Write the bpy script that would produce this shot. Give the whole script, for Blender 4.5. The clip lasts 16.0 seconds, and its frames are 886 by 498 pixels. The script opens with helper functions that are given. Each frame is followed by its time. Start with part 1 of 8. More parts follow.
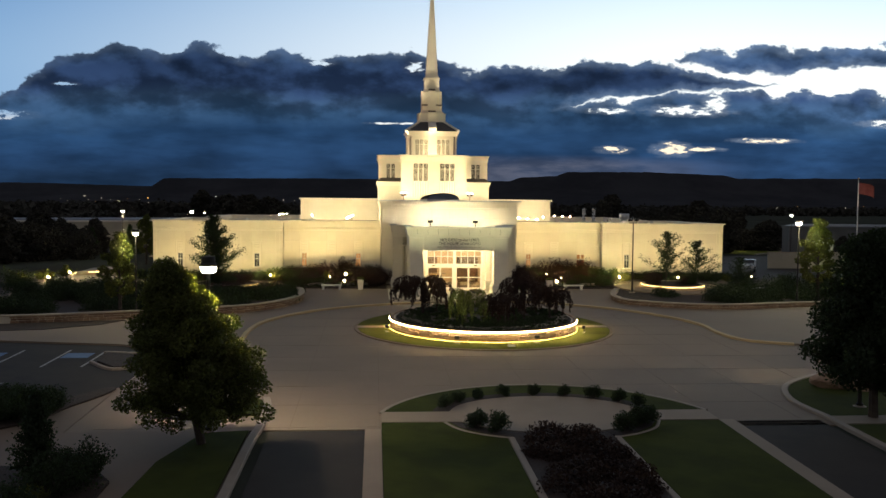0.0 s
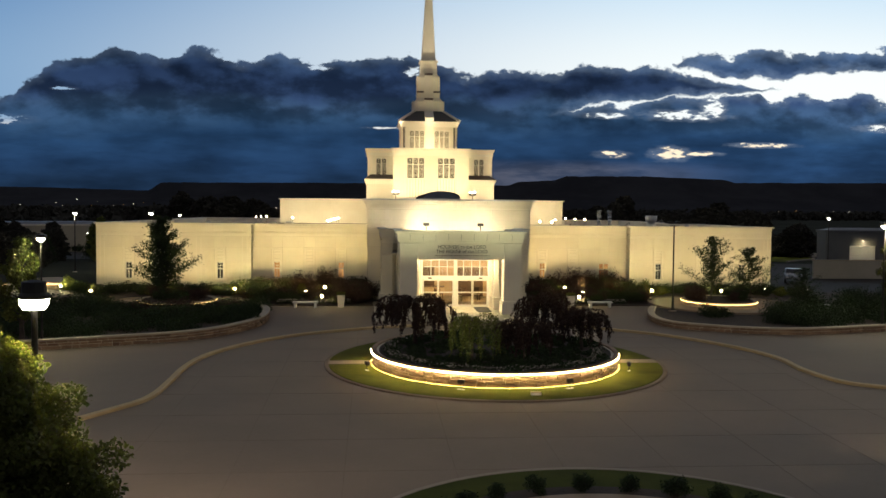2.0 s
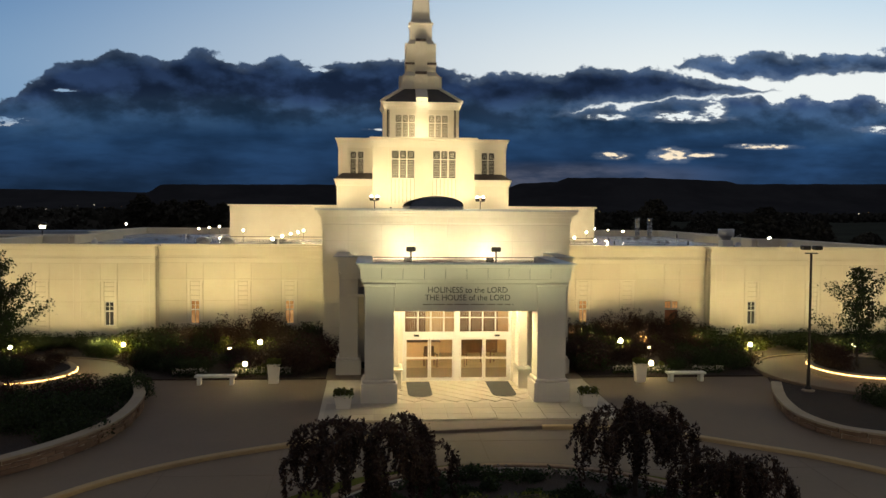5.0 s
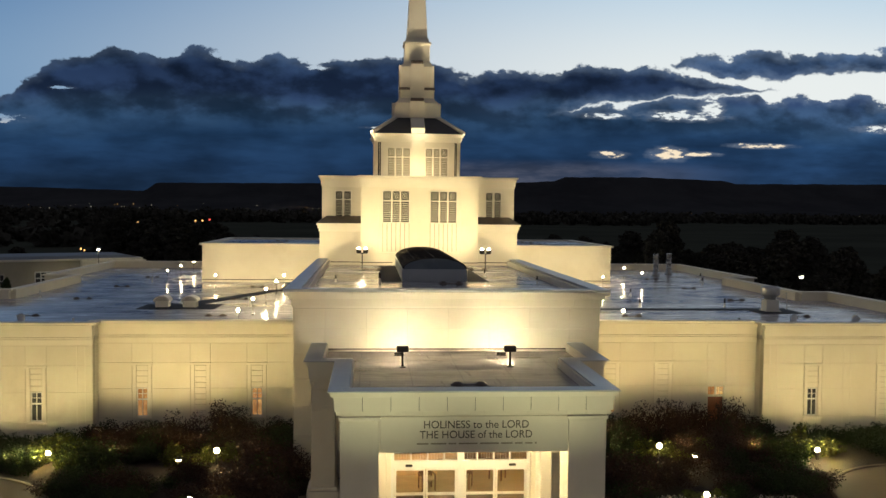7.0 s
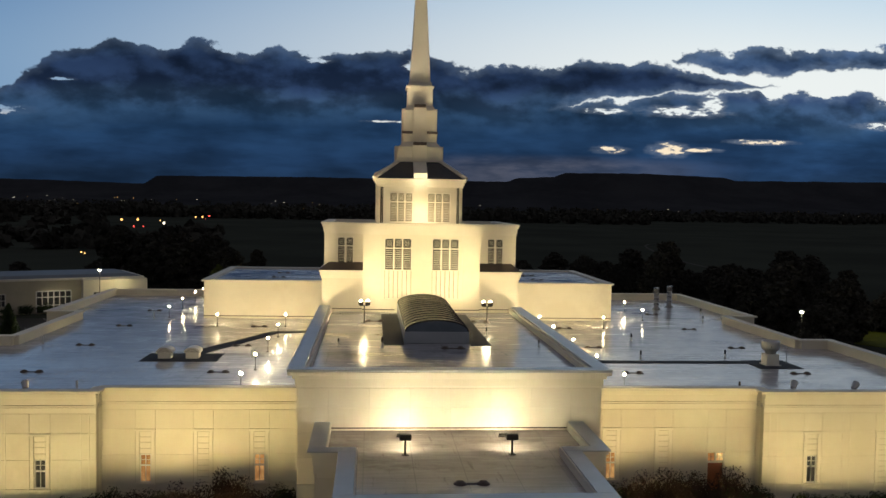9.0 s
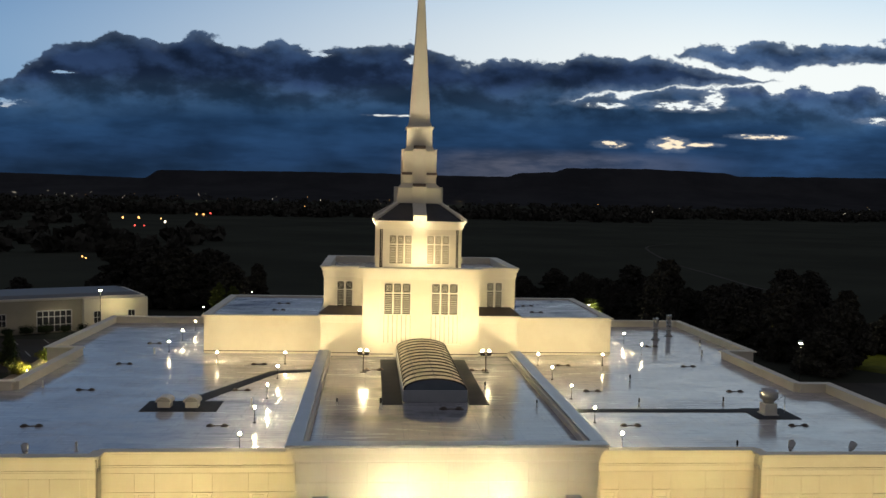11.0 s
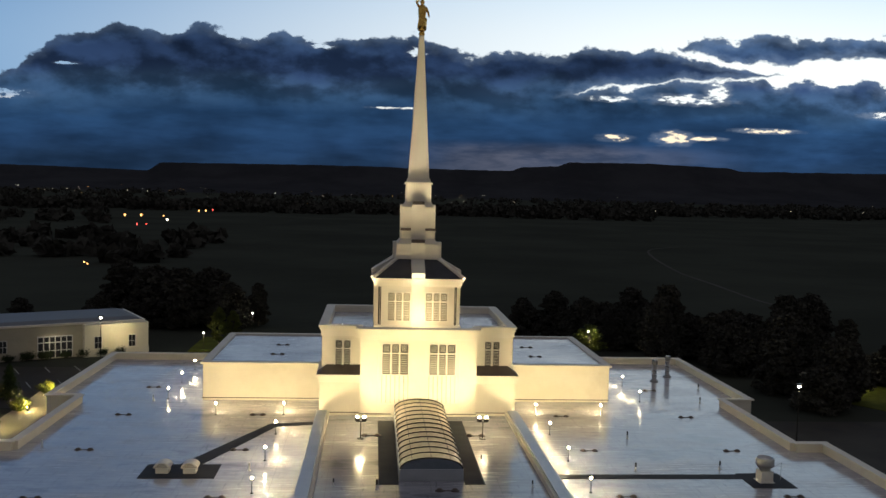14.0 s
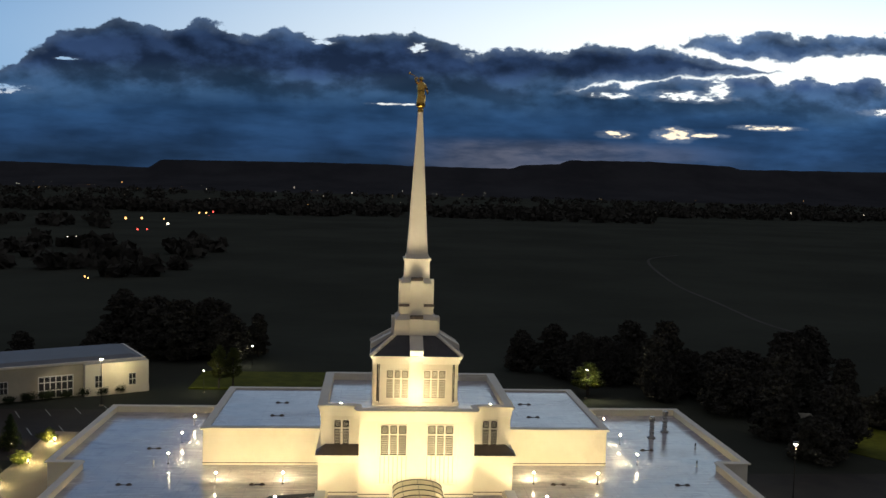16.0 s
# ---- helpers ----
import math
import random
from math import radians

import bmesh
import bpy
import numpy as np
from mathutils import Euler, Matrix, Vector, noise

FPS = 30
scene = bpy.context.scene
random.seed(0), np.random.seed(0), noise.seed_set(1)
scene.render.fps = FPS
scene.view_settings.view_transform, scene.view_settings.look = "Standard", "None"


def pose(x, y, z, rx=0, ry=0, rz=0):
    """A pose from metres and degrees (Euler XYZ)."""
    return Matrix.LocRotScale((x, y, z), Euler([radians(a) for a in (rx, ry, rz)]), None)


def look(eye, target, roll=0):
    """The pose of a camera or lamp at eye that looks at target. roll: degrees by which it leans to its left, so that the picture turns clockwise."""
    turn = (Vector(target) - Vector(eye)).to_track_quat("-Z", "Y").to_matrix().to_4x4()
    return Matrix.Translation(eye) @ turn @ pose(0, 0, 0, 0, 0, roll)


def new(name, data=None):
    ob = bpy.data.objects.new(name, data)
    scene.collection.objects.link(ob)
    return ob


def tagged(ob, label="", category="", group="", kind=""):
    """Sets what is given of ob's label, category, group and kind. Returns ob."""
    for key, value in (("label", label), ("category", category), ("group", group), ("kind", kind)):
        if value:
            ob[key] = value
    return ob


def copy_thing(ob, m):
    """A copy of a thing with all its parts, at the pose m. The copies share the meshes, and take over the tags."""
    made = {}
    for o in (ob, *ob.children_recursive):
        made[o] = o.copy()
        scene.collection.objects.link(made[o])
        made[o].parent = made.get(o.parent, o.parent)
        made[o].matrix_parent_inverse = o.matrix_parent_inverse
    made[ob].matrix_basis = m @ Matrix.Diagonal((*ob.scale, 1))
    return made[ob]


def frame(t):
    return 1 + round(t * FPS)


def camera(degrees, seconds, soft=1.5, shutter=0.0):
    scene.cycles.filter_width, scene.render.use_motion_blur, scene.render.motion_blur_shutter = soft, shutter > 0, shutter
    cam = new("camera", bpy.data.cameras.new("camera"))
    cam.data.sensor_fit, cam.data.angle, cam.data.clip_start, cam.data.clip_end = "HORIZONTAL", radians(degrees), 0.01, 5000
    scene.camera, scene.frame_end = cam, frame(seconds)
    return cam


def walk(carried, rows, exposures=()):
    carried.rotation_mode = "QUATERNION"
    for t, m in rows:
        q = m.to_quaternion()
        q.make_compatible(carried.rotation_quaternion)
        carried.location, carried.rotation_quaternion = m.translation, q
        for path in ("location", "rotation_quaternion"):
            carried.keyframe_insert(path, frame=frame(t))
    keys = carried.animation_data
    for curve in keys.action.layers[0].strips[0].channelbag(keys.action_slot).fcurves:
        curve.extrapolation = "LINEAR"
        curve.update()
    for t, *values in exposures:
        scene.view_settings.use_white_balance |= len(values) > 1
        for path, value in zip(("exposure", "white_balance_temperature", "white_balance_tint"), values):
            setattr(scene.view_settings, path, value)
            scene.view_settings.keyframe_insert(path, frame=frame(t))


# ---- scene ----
cam = camera(52.5, 16.0)
PATH = [
    (0, (-7.431, -81.166, 7.823), (-7.279, -79.174, 7.727), 0.5),
    (0.5, (-7.076, -74.899, 7.256), (-6.918, -72.907, 7.166), 0.5),
    (1, (-6.889, -72.365, 7.254), (-6.73, -70.373, 7.166), 0.6),
    (1.5, (-6.569, -69.441, 7.313), (-6.412, -67.449, 7.225), 0.6),
    (2, (-6.327, -66.333, 7.44), (-6.171, -64.341, 7.354), 0.5),
    (2.5, (-5.997, -62.737, 7.524), (-5.841, -60.745, 7.438), 0.5),
    (3, (-5.619, -58.93, 7.615), (-5.464, -56.938, 7.529), 0.5),
    (3.5, (-5.234, -54.888, 7.694), (-5.081, -52.896, 7.609), 0.4),
    (6, (-3.447, -33.722, 9.54), (-3.292, -31.73, 9.458), 0.5),
    (6.5, (-3.369, -31.942, 10.678), (-3.21, -29.95, 10.596), 0.5),
    (7, (-3.426, -31.211, 11.815), (-3.266, -29.219, 11.729), 0.6),
    (7.5, (-3.461, -31.365, 12.771), (-3.3, -29.374, 12.684), 0.7),
    (8, (-3.496, -31.247, 13.751), (-3.335, -29.255, 13.658), 0.8),
    (8.5, (-3.542, -31.283, 14.681), (-3.382, -29.292, 14.585), 0.9),
    (9, (-3.64, -31.205, 15.602), (-3.479, -29.214, 15.503), 1.0),
    (11.5, (-3.5, -31.051, 20.024), (-3.343, -29.06, 19.909), 1.2),
    (12, (-3.443, -30.986, 20.855), (-3.287, -28.996, 20.737), 1.3),
    (12.5, (-3.464, -31.058, 21.723), (-3.308, -29.068, 21.602), 1.3),
    (13, (-3.418, -31.008, 22.48), (-3.262, -29.018, 22.357), 1.3),
    (13.5, (-3.389, -31.014, 23.241), (-3.235, -29.024, 23.115), 1.4),
    (14, (-3.367, -30.926, 24.01), (-3.213, -28.936, 23.882), 1.4),
    (14.5, (-3.358, -31.005, 25.038), (-3.204, -29.015, 24.908), 1.4),
    (15, (-3.363, -30.874, 26.224), (-3.209, -28.884, 26.092), 1.5),
    (15.5, (-3.37, -30.963, 28.056), (-3.216, -28.973, 27.921), 1.5),
    (16, (-3.354, -30.942, 30.146), (-3.201, -28.953, 30.01), 1.5),
]
walk(cam, [(t, look(eye, target, roll)) for t, eye, target, roll in PATH], [(0, 0.36, 6900, 10), (2, 0.15, 6900, 10), (3.5, 0.1, 6900, 10), (6, -0.12, 6900, 10), (7.5, -0.12, 6900, 10), (9, -0.08, 6900, 10), (12, 0.12, 6900, 10), (14, 0.24, 6900, 10), (16, 0.36, 6900, 10)])

# ---- world: dusk sky with a bank of cloud ----
world = bpy.data.worlds.new("dusk_sky")
scene.world = world
world.use_nodes = True


class Nodes:
    """Short hand for node trees."""

    def __init__(self, tree):
        self.t = tree
        tree.nodes.clear()

    def n(self, kind, **kw):
        node = self.t.nodes.new(kind)
        for k, v in kw.items():
            if k == "op":
                node.operation = v
            elif k == "blend":
                node.blend_type = v
            elif k == "dtype":
                node.data_type = v
        return node

    def put(self, sock, v):
        if isinstance(v, bpy.types.NodeSocket):
            self.t.links.new(v, sock)
        elif v is not None:
            sock.default_value = v

    def m(self, op, a, b=None, c=None, clamp=False):
        node = self.n("ShaderNodeMath", op=op)
        node.use_clamp = clamp
        for i, v in enumerate((a, b, c)):
            self.put(node.inputs[i], v)
        return node.outputs[0]

    def step(self, v, lo, hi, a=0.0, b=1.0):
        node = self.n("ShaderNodeMapRange")
        node.interpolation_type = "SMOOTHSTEP"
        for i, x in enumerate((v, lo, hi, a, b)):
            self.put(node.inputs[i], x)
        return node.outputs[0]

    def mix(self, fac, a, b, blend="MIX"):
        node = self.n("ShaderNodeMix", dtype="RGBA", blend=blend)
        self.put(node.inputs[0], fac)
        self.put(node.inputs[6], a)
        self.put(node.inputs[7], b)
        return node.outputs[2]

    def xyz(self, x, y, z):
        node = self.n("ShaderNodeCombineXYZ")
        for i, v in enumerate((x, y, z)):
            self.put(node.inputs[i], v)
        return node.outputs[0]

    def noise(self, vec, scale, detail=4.0, rough=0.55, lac=2.0):
        node = self.n("ShaderNodeTexNoise")
        self.put(node.inputs["Vector"], vec)
        node.inputs["Scale"].default_value = scale
        node.inputs["Detail"].default_value = detail
        node.inputs["Roughness"].default_value = rough
        node.inputs["Lacunarity"].default_value = lac
        return node.outputs[0]

    def ramp(self, fac, stops, interp="LINEAR"):
        node = self.n("ShaderNodeValToRGB")
        node.color_ramp.interpolation = interp
        el = node.color_ramp.elements
        while len(el) < len(stops):
            el.new(0.5)
        for e, (p, c) in zip(el, stops):
            e.position, e.color = p, (*c, 1.0) if len(c) == 3 else c
        self.put(node.inputs[0], fac)
        return node.outputs[0]


def rgb(r, g, b):
    return (r, g, b, 1.0)


def build_sky():
    w = Nodes(world.node_tree)
    tc = w.n("ShaderNodeTexCoord")
    sep = w.n("ShaderNodeSeparateXYZ")
    w.put(sep.inputs[0], tc.outputs["Generated"])
    x, y, z = sep.outputs
    yy = w.m("MAXIMUM", y, 0.08)
    u = w.m("DIVIDE", x, yy)
    v = w.m("DIVIDE", z, yy)

    def centred(n, k):
        return w.m("MULTIPLY", w.m("SUBTRACT", n, 0.5), k)

    def curve(stops, u0=-0.45, u1=0.65):
        """Height against bearing; heights are held as shares of 0.25."""
        f = w.m("DIVIDE", w.m("SUBTRACT", u, u0), u1 - u0)
        return w.m("MULTIPLY", w.ramp(f, [((a - u0) / (u1 - u0), (b * 4,) * 3) for a, b in stops]), 0.25)

    def puffs(du, dv, seed):
        """Billowing heads: rounded lumps at two scales broken up by finer noise."""
        p = w.xyz(w.m("ADD", u, du), w.m("MULTIPLY", w.m("ADD", v, dv), 1.5), seed)
        return w.m("ADD", w.m("MULTIPLY", w.noise(p, 24.0, 7.0, 0.56), 0.75), w.m("MULTIPLY", w.noise(p, 75.0, 5.0, 0.6), 0.25))
    bend = w.noise(w.xyz(u, w.m("MULTIPLY", v, 2.0), 1.3), 9.0, 3.0)
    n0 = puffs(0.0, 0.0, 3.1)
    n1 = puffs(0.004, 0.006, 3.1)
    wob = centred(n0, 0.052)
    soft = w.m("ADD", w.m("MULTIPLY", n0, 0.004), 0.0005)

    def below(line):
        return w.m("DIVIDE", w.m("SUBTRACT", w.m("ADD", line, wob), v), soft)

    def above(line):
        return w.m("DIVIDE", w.m("SUBTRACT", v, w.m("ADD", line, w.m("MULTIPLY", wob, 0.6))), soft)
    bank_top = curve([(-0.45, 0.108), (-0.395, 0.116), (-0.372, 0.130), (-0.350, 0.148), (-0.323, 0.160), (-0.28, 0.169), (-0.222, 0.162), (-0.204, 0.172), (-0.190, 0.178), (-0.171, 0.171), (-0.15, 0.161), (-0.096, 0.167),
                      (-0.065, 0.161), (-0.028, 0.165), (0.0, 0.162), (0.039, 0.170), (0.065, 0.157), (0.102, 0.149), (0.146, 0.154), (0.21, 0.154), (0.223, 0.162), (0.268, 0.159), (0.306, 0.165), (0.339, 0.161), (0.40, 0.149), (0.465, 0.140), (0.50, 0.10), (0.65, 0.10)])
    bank_low = curve([(-0.45, 0.0), (0.06, 0.0), (0.19, 0.095), (0.211, 0.112), (0.237, 0.1184), (0.275, 0.1234), (0.34, 0.1311), (0.406, 0.1351), (0.465, 0.1415), (0.65, 0.15)])
    strip_top = curve([(-0.45, 0.0), (0.318, 0.0), (0.335, 0.167), (0.348, 0.173), (0.39, 0.180), (0.42, 0.183), (0.536, 0.185), (0.65, 0.192)])
    strip_low = curve([(-0.45, 0.25), (0.318, 0.20), (0.335, 0.166), (0.365, 0.162), (0.40, 0.156), (0.438, 0.154), (0.471, 0.151), (0.504, 0.159), (0.537, 0.163), (0.65, 0.167)])
    deck_top = curve([(-0.45, 0.10), (0.211, 0.118), (0.25, 0.117), (0.276, 0.118), (0.314, 0.128), (0.373, 0.131), (0.439, 0.135), (0.452, 0.129), (0.492, 0.135), (0.539, 0.131), (0.559, 0.135), (0.59, 0.126), (0.65, 0.124)])
    bank = w.m("MINIMUM", below(bank_top), above(bank_low))
    strip = w.m("MINIMUM", below(strip_top), above(strip_low))
    field = w.m("MAXIMUM", w.m("MAXIMUM", bank, strip), below(deck_top))
    cover = w.step(field, -0.6, 0.9)
    # ragged slits, brightest towards the afterglow
    gaps = None
    for cu, cv, ru, rv in ((0.268, 0.0650, 0.016, 0.0036), (0.336, 0.0662, 0.019, 0.0066), (0.372, 0.067, 0.014, 0.0022), (0.443, 0.0773, 0.030, 0.0024), (0.60, 0.0988, 0.035, 0.0040), (0.372, 0.0665, 0.02, 0.002),
                           (0.018, 0.0905, 0.026, 0.0013), (0.351, 0.1099, 0.040, 0.0050), (0.385, 0.1186, 0.012, 0.0100), (-0.40, 0.0934, 0.030, 0.0045), (-0.332, 0.1275, 0.012, 0.0016), (0.043, 0.1524, 0.010, 0.0060),
                           (0.262, 0.108, 0.022, 0.0030), (-0.06, 0.155, 0.012, 0.0032), (0.50, 0.149, 0.05, 0.0040)):
        du = w.m("DIVIDE", w.m("SUBTRACT", u, cu), ru)
        dv = w.m("DIVIDE", w.m("SUBTRACT", v, cv), rv)
        g = w.m("SUBTRACT", 1.0, w.m("ADD", w.m("MULTIPLY", du, du), w.m("MULTIPLY", dv, dv)))
        gaps = g if gaps is None else w.m("MAXIMUM", gaps, g)
    tear = w.noise(w.xyz(u, w.m("MULTIPLY", v, 3.0), 5.9), 70.0, 7.0, 0.62)
    ragged = w.m("ADD", w.m("MAXIMUM", gaps, -3.0), centred(tear, 6.5))
    open_ = w.m("MULTIPLY", w.step(ragged, 0.1, 0.9), w.step(gaps, -1.4, -0.4))
    halo = w.m("MULTIPLY", w.step(ragged, -2.2, 0.4), w.step(gaps, -3.0, 0.0))
    cover = w.m("MULTIPLY", cover, w.m("SUBTRACT", 1.0, open_), None, True)
    # the sky above and behind the bank
    side = w.step(u, -0.55, 0.45)
    low = w.mix(side, rgb(0.172, 0.33, 0.56), rgb(0.86, 0.94, 0.98))
    high = w.mix(side, rgb(0.082, 0.210, 0.45), rgb(0.50, 0.70, 0.90))
    clear = w.mix(w.step(v, 0.14, 0.29), low, high)
    clear = w.mix(w.step(v, 0.07, 0.10, 1.0, 0.0), clear, rgb(1.0, 0.86, 0.66))
    # body of the cloud: dark upper bank, paler seam under it, blue haze below
    seam = w.m("ADD", v, w.m("ADD", centred(bend, 0.05), centred(n0, 0.022)))
    shade = w.ramp(w.m("MULTIPLY", seam, 4.0),
                   [(0.10, (0.011, 0.030, 0.072)), (0.20, (0.011, 0.034, 0.088)), (0.32, (0.013, 0.042, 0.106)), (0.40, (0.019, 0.051, 0.113)), (0.47, (0.023, 0.051, 0.108)), (0.52, (0.014, 0.030, 0.074)), (0.60, (0.012, 0.026, 0.066)), (0.68, (0.021, 0.044, 0.096)), (0.80, (0.036, 0.068, 0.135))])
    # relief: side towards the light against side away from it
    broad0 = w.noise(w.xyz(u, w.m("MULTIPLY", v, 1.8), 6.4), 13.0, 5.0, 0.5)
    broad1 = w.noise(w.xyz(w.m("ADD", u, 0.008), w.m("MULTIPLY", w.m("ADD", v, 0.014), 1.8), 6.4), 13.0, 5.0, 0.5)
    relief = w.m("ADD", w.m("MULTIPLY", w.m("SUBTRACT", n0, n1), 0.45), w.m("SUBTRACT", broad0, broad1))
    gain = w.step(relief, -0.16, 0.16, 0.55, 1.60)
    lay = w.noise(w.xyz(u, w.m("MULTIPLY", v, 5.0), 0.7), 12.0, 6.0, 0.6)
    calm = w.step(v, 0.07, 0.115)
    gain = w.m("ADD", w.m("MULTIPLY", gain, calm), w.m("MULTIPLY", w.step(lay, 0.3, 0.7, 0.78, 1.22), w.m("SUBTRACT", 1.0, calm)))
    gain = w.m("MULTIPLY", gain, w.step(bend, 0.3, 0.7, 0.75, 1.25))
    shade = w.mix(1.0, shade, w.xyz(gain, gain, gain), "MULTIPLY")
    dusk = w.m("MULTIPLY", w.step(u, 0.0, 0.15), w.m("MULTIPLY", w.step(v, 0.060, 0.046), w.step(u, 0.45, 0.20)))
    shade = w.mix(w.m("MULTIPLY", dusk, w.step(lay, 0.35, 0.6, 0.25, 0.75)), shade, rgb(0.095, 0.105, 0.150))
    # thin lit heads along the upper edge
    rim = w.m("MULTIPLY", w.step(field, 5.0, 0.0), w.step(u, -0.45, 0.4, 0.14, 0.34))
    shade = w.mix(rim, shade, rgb(0.16, 0.24, 0.38))
    shade = w.mix(w.m("MULTIPLY", halo, w.step(u, 0.1, 0.4, 0.06, 0.30)), shade, rgb(0.24, 0.30, 0.40))
    east = w.step(u, 0.05, 0.5, 1.0, 1.35)
    shade = w.mix(1.0, shade, w.xyz(east, east, east), "MULTIPLY")
    front = w.mix(cover, clear, shade)
    # overhead and behind: dim dusk
    dome = w.mix(w.step(z, 0.0, 0.9), rgb(0.120, 0.121, 0.136), rgb(0.106, 0.111, 0.134))
    dome = w.mix(w.step(z, -0.02, 0.0, 1.0, 0.0), dome, rgb(0.010, 0.012, 0.014))
    ahead = w.m("MULTIPLY", w.step(y, 0.30, 0.65), w.step(v, 0.40, 0.75, 1.0, 0.0))
    colour = w.mix(ahead, dome, front)
    bg = w.n("ShaderNodeBackground")
    w.put(bg.inputs[0], colour)
    bg.inputs[1].default_value = 1.0
    out = w.n("ShaderNodeOutputWorld")
    w.put(out.inputs[0], bg.outputs[0])


build_sky()


# ---- materials ----
def material(name):
    mat = bpy.data.materials.new(name)
    mat.use_nodes = True
    w = Nodes(mat.node_tree)
    bsdf, out = w.n("ShaderNodeBsdfPrincipled"), w.n("ShaderNodeOutputMaterial")
    w.put(out.inputs[0], bsdf.outputs[0])
    return mat, w, bsdf


def surface(name, a, b, rough=0.8, scale=0.6, fine=14.0, bump=0.15, metal=0.0, rough_var=0.1, vary=0.0, island=0.0, dist=0.02, spec=0.5, stain=None, through_light=0.0):
    """Two colours mixed by broad stains and fine grain, with relief; vary: tone from piece to piece."""
    mat, w, bsdf = material(name)
    tc = w.n("ShaderNodeTexCoord")
    geo = w.n("ShaderNodeNewGeometry")
    pos = geo.outputs["Position"]
    broad = w.noise(pos, scale, 5.0, 0.6)
    grain = w.noise(pos, fine, 4.0, 0.65)
    f = w.m("ADD", w.m("MULTIPLY", w.step(broad, 0.32, 0.68), 0.6), w.m("MULTIPLY", grain, 0.4), None, True)
    col = w.mix(f, rgb(*a), rgb(*b))
    if stain:
        s = w.noise(pos, scale * 0.37, 6.0, 0.7)
        col = w.mix(w.step(s, 0.56, 0.70, 0.0, 0.75), col, rgb(*stain))
    if vary or island:
        r = w.n("ShaderNodeObjectInfo").outputs["Random"] if vary else geo.outputs["Random Per Island"]
        k = vary or island
        hsv = w.n("ShaderNodeHueSaturation")
        w.put(hsv.inputs["Value"], w.m("MULTIPLY_ADD", r, 2 * k, 1.0 - k))
        w.put(hsv.inputs["Hue"], w.m("MULTIPLY_ADD", r, 0.03 * (1 if island else 0.3), 0.5 - 0.015 * (1 if island else 0.3)))
        w.put(hsv.inputs["Color"], col)
        col = hsv.outputs[0]
    w.put(bsdf.inputs["Base Color"], col)
    w.put(bsdf.inputs["Roughness"], w.m("MULTIPLY_ADD", w.m("SUBTRACT", broad, 0.5), 2 * rough_var, rough, True))
    bsdf.inputs["Metallic"].default_value = metal
    bsdf.inputs["Specular IOR Level"].default_value = spec
    if through_light:
        thin, both = w.n("ShaderNodeBsdfTranslucent"), w.n("ShaderNodeMixShader")
        w.put(thin.inputs["Color"], w.mix(1.0, col, rgb(1.0, 1.0, 0.7), "MULTIPLY"))
        both.inputs[0].default_value = through_light
        w.put(both.inputs[1], bsdf.outputs[0])
        w.put(both.inputs[2], thin.outputs[0])
        for node in w.t.nodes:
            if node.bl_idname == "ShaderNodeOutputMaterial":
                w.put(node.inputs[0], both.outputs[0])
    if bump:
        bp = w.n("ShaderNodeBump")
        bp.inputs["Strength"].default_value = bump
        bp.inputs["Distance"].default_value = dist
        w.put(bp.inputs["Height"], w.m("ADD", w.m("MULTIPLY", grain, 0.5), broad))
        w.put(bsdf.inputs["Normal"], bp.outputs[0])
    return mat


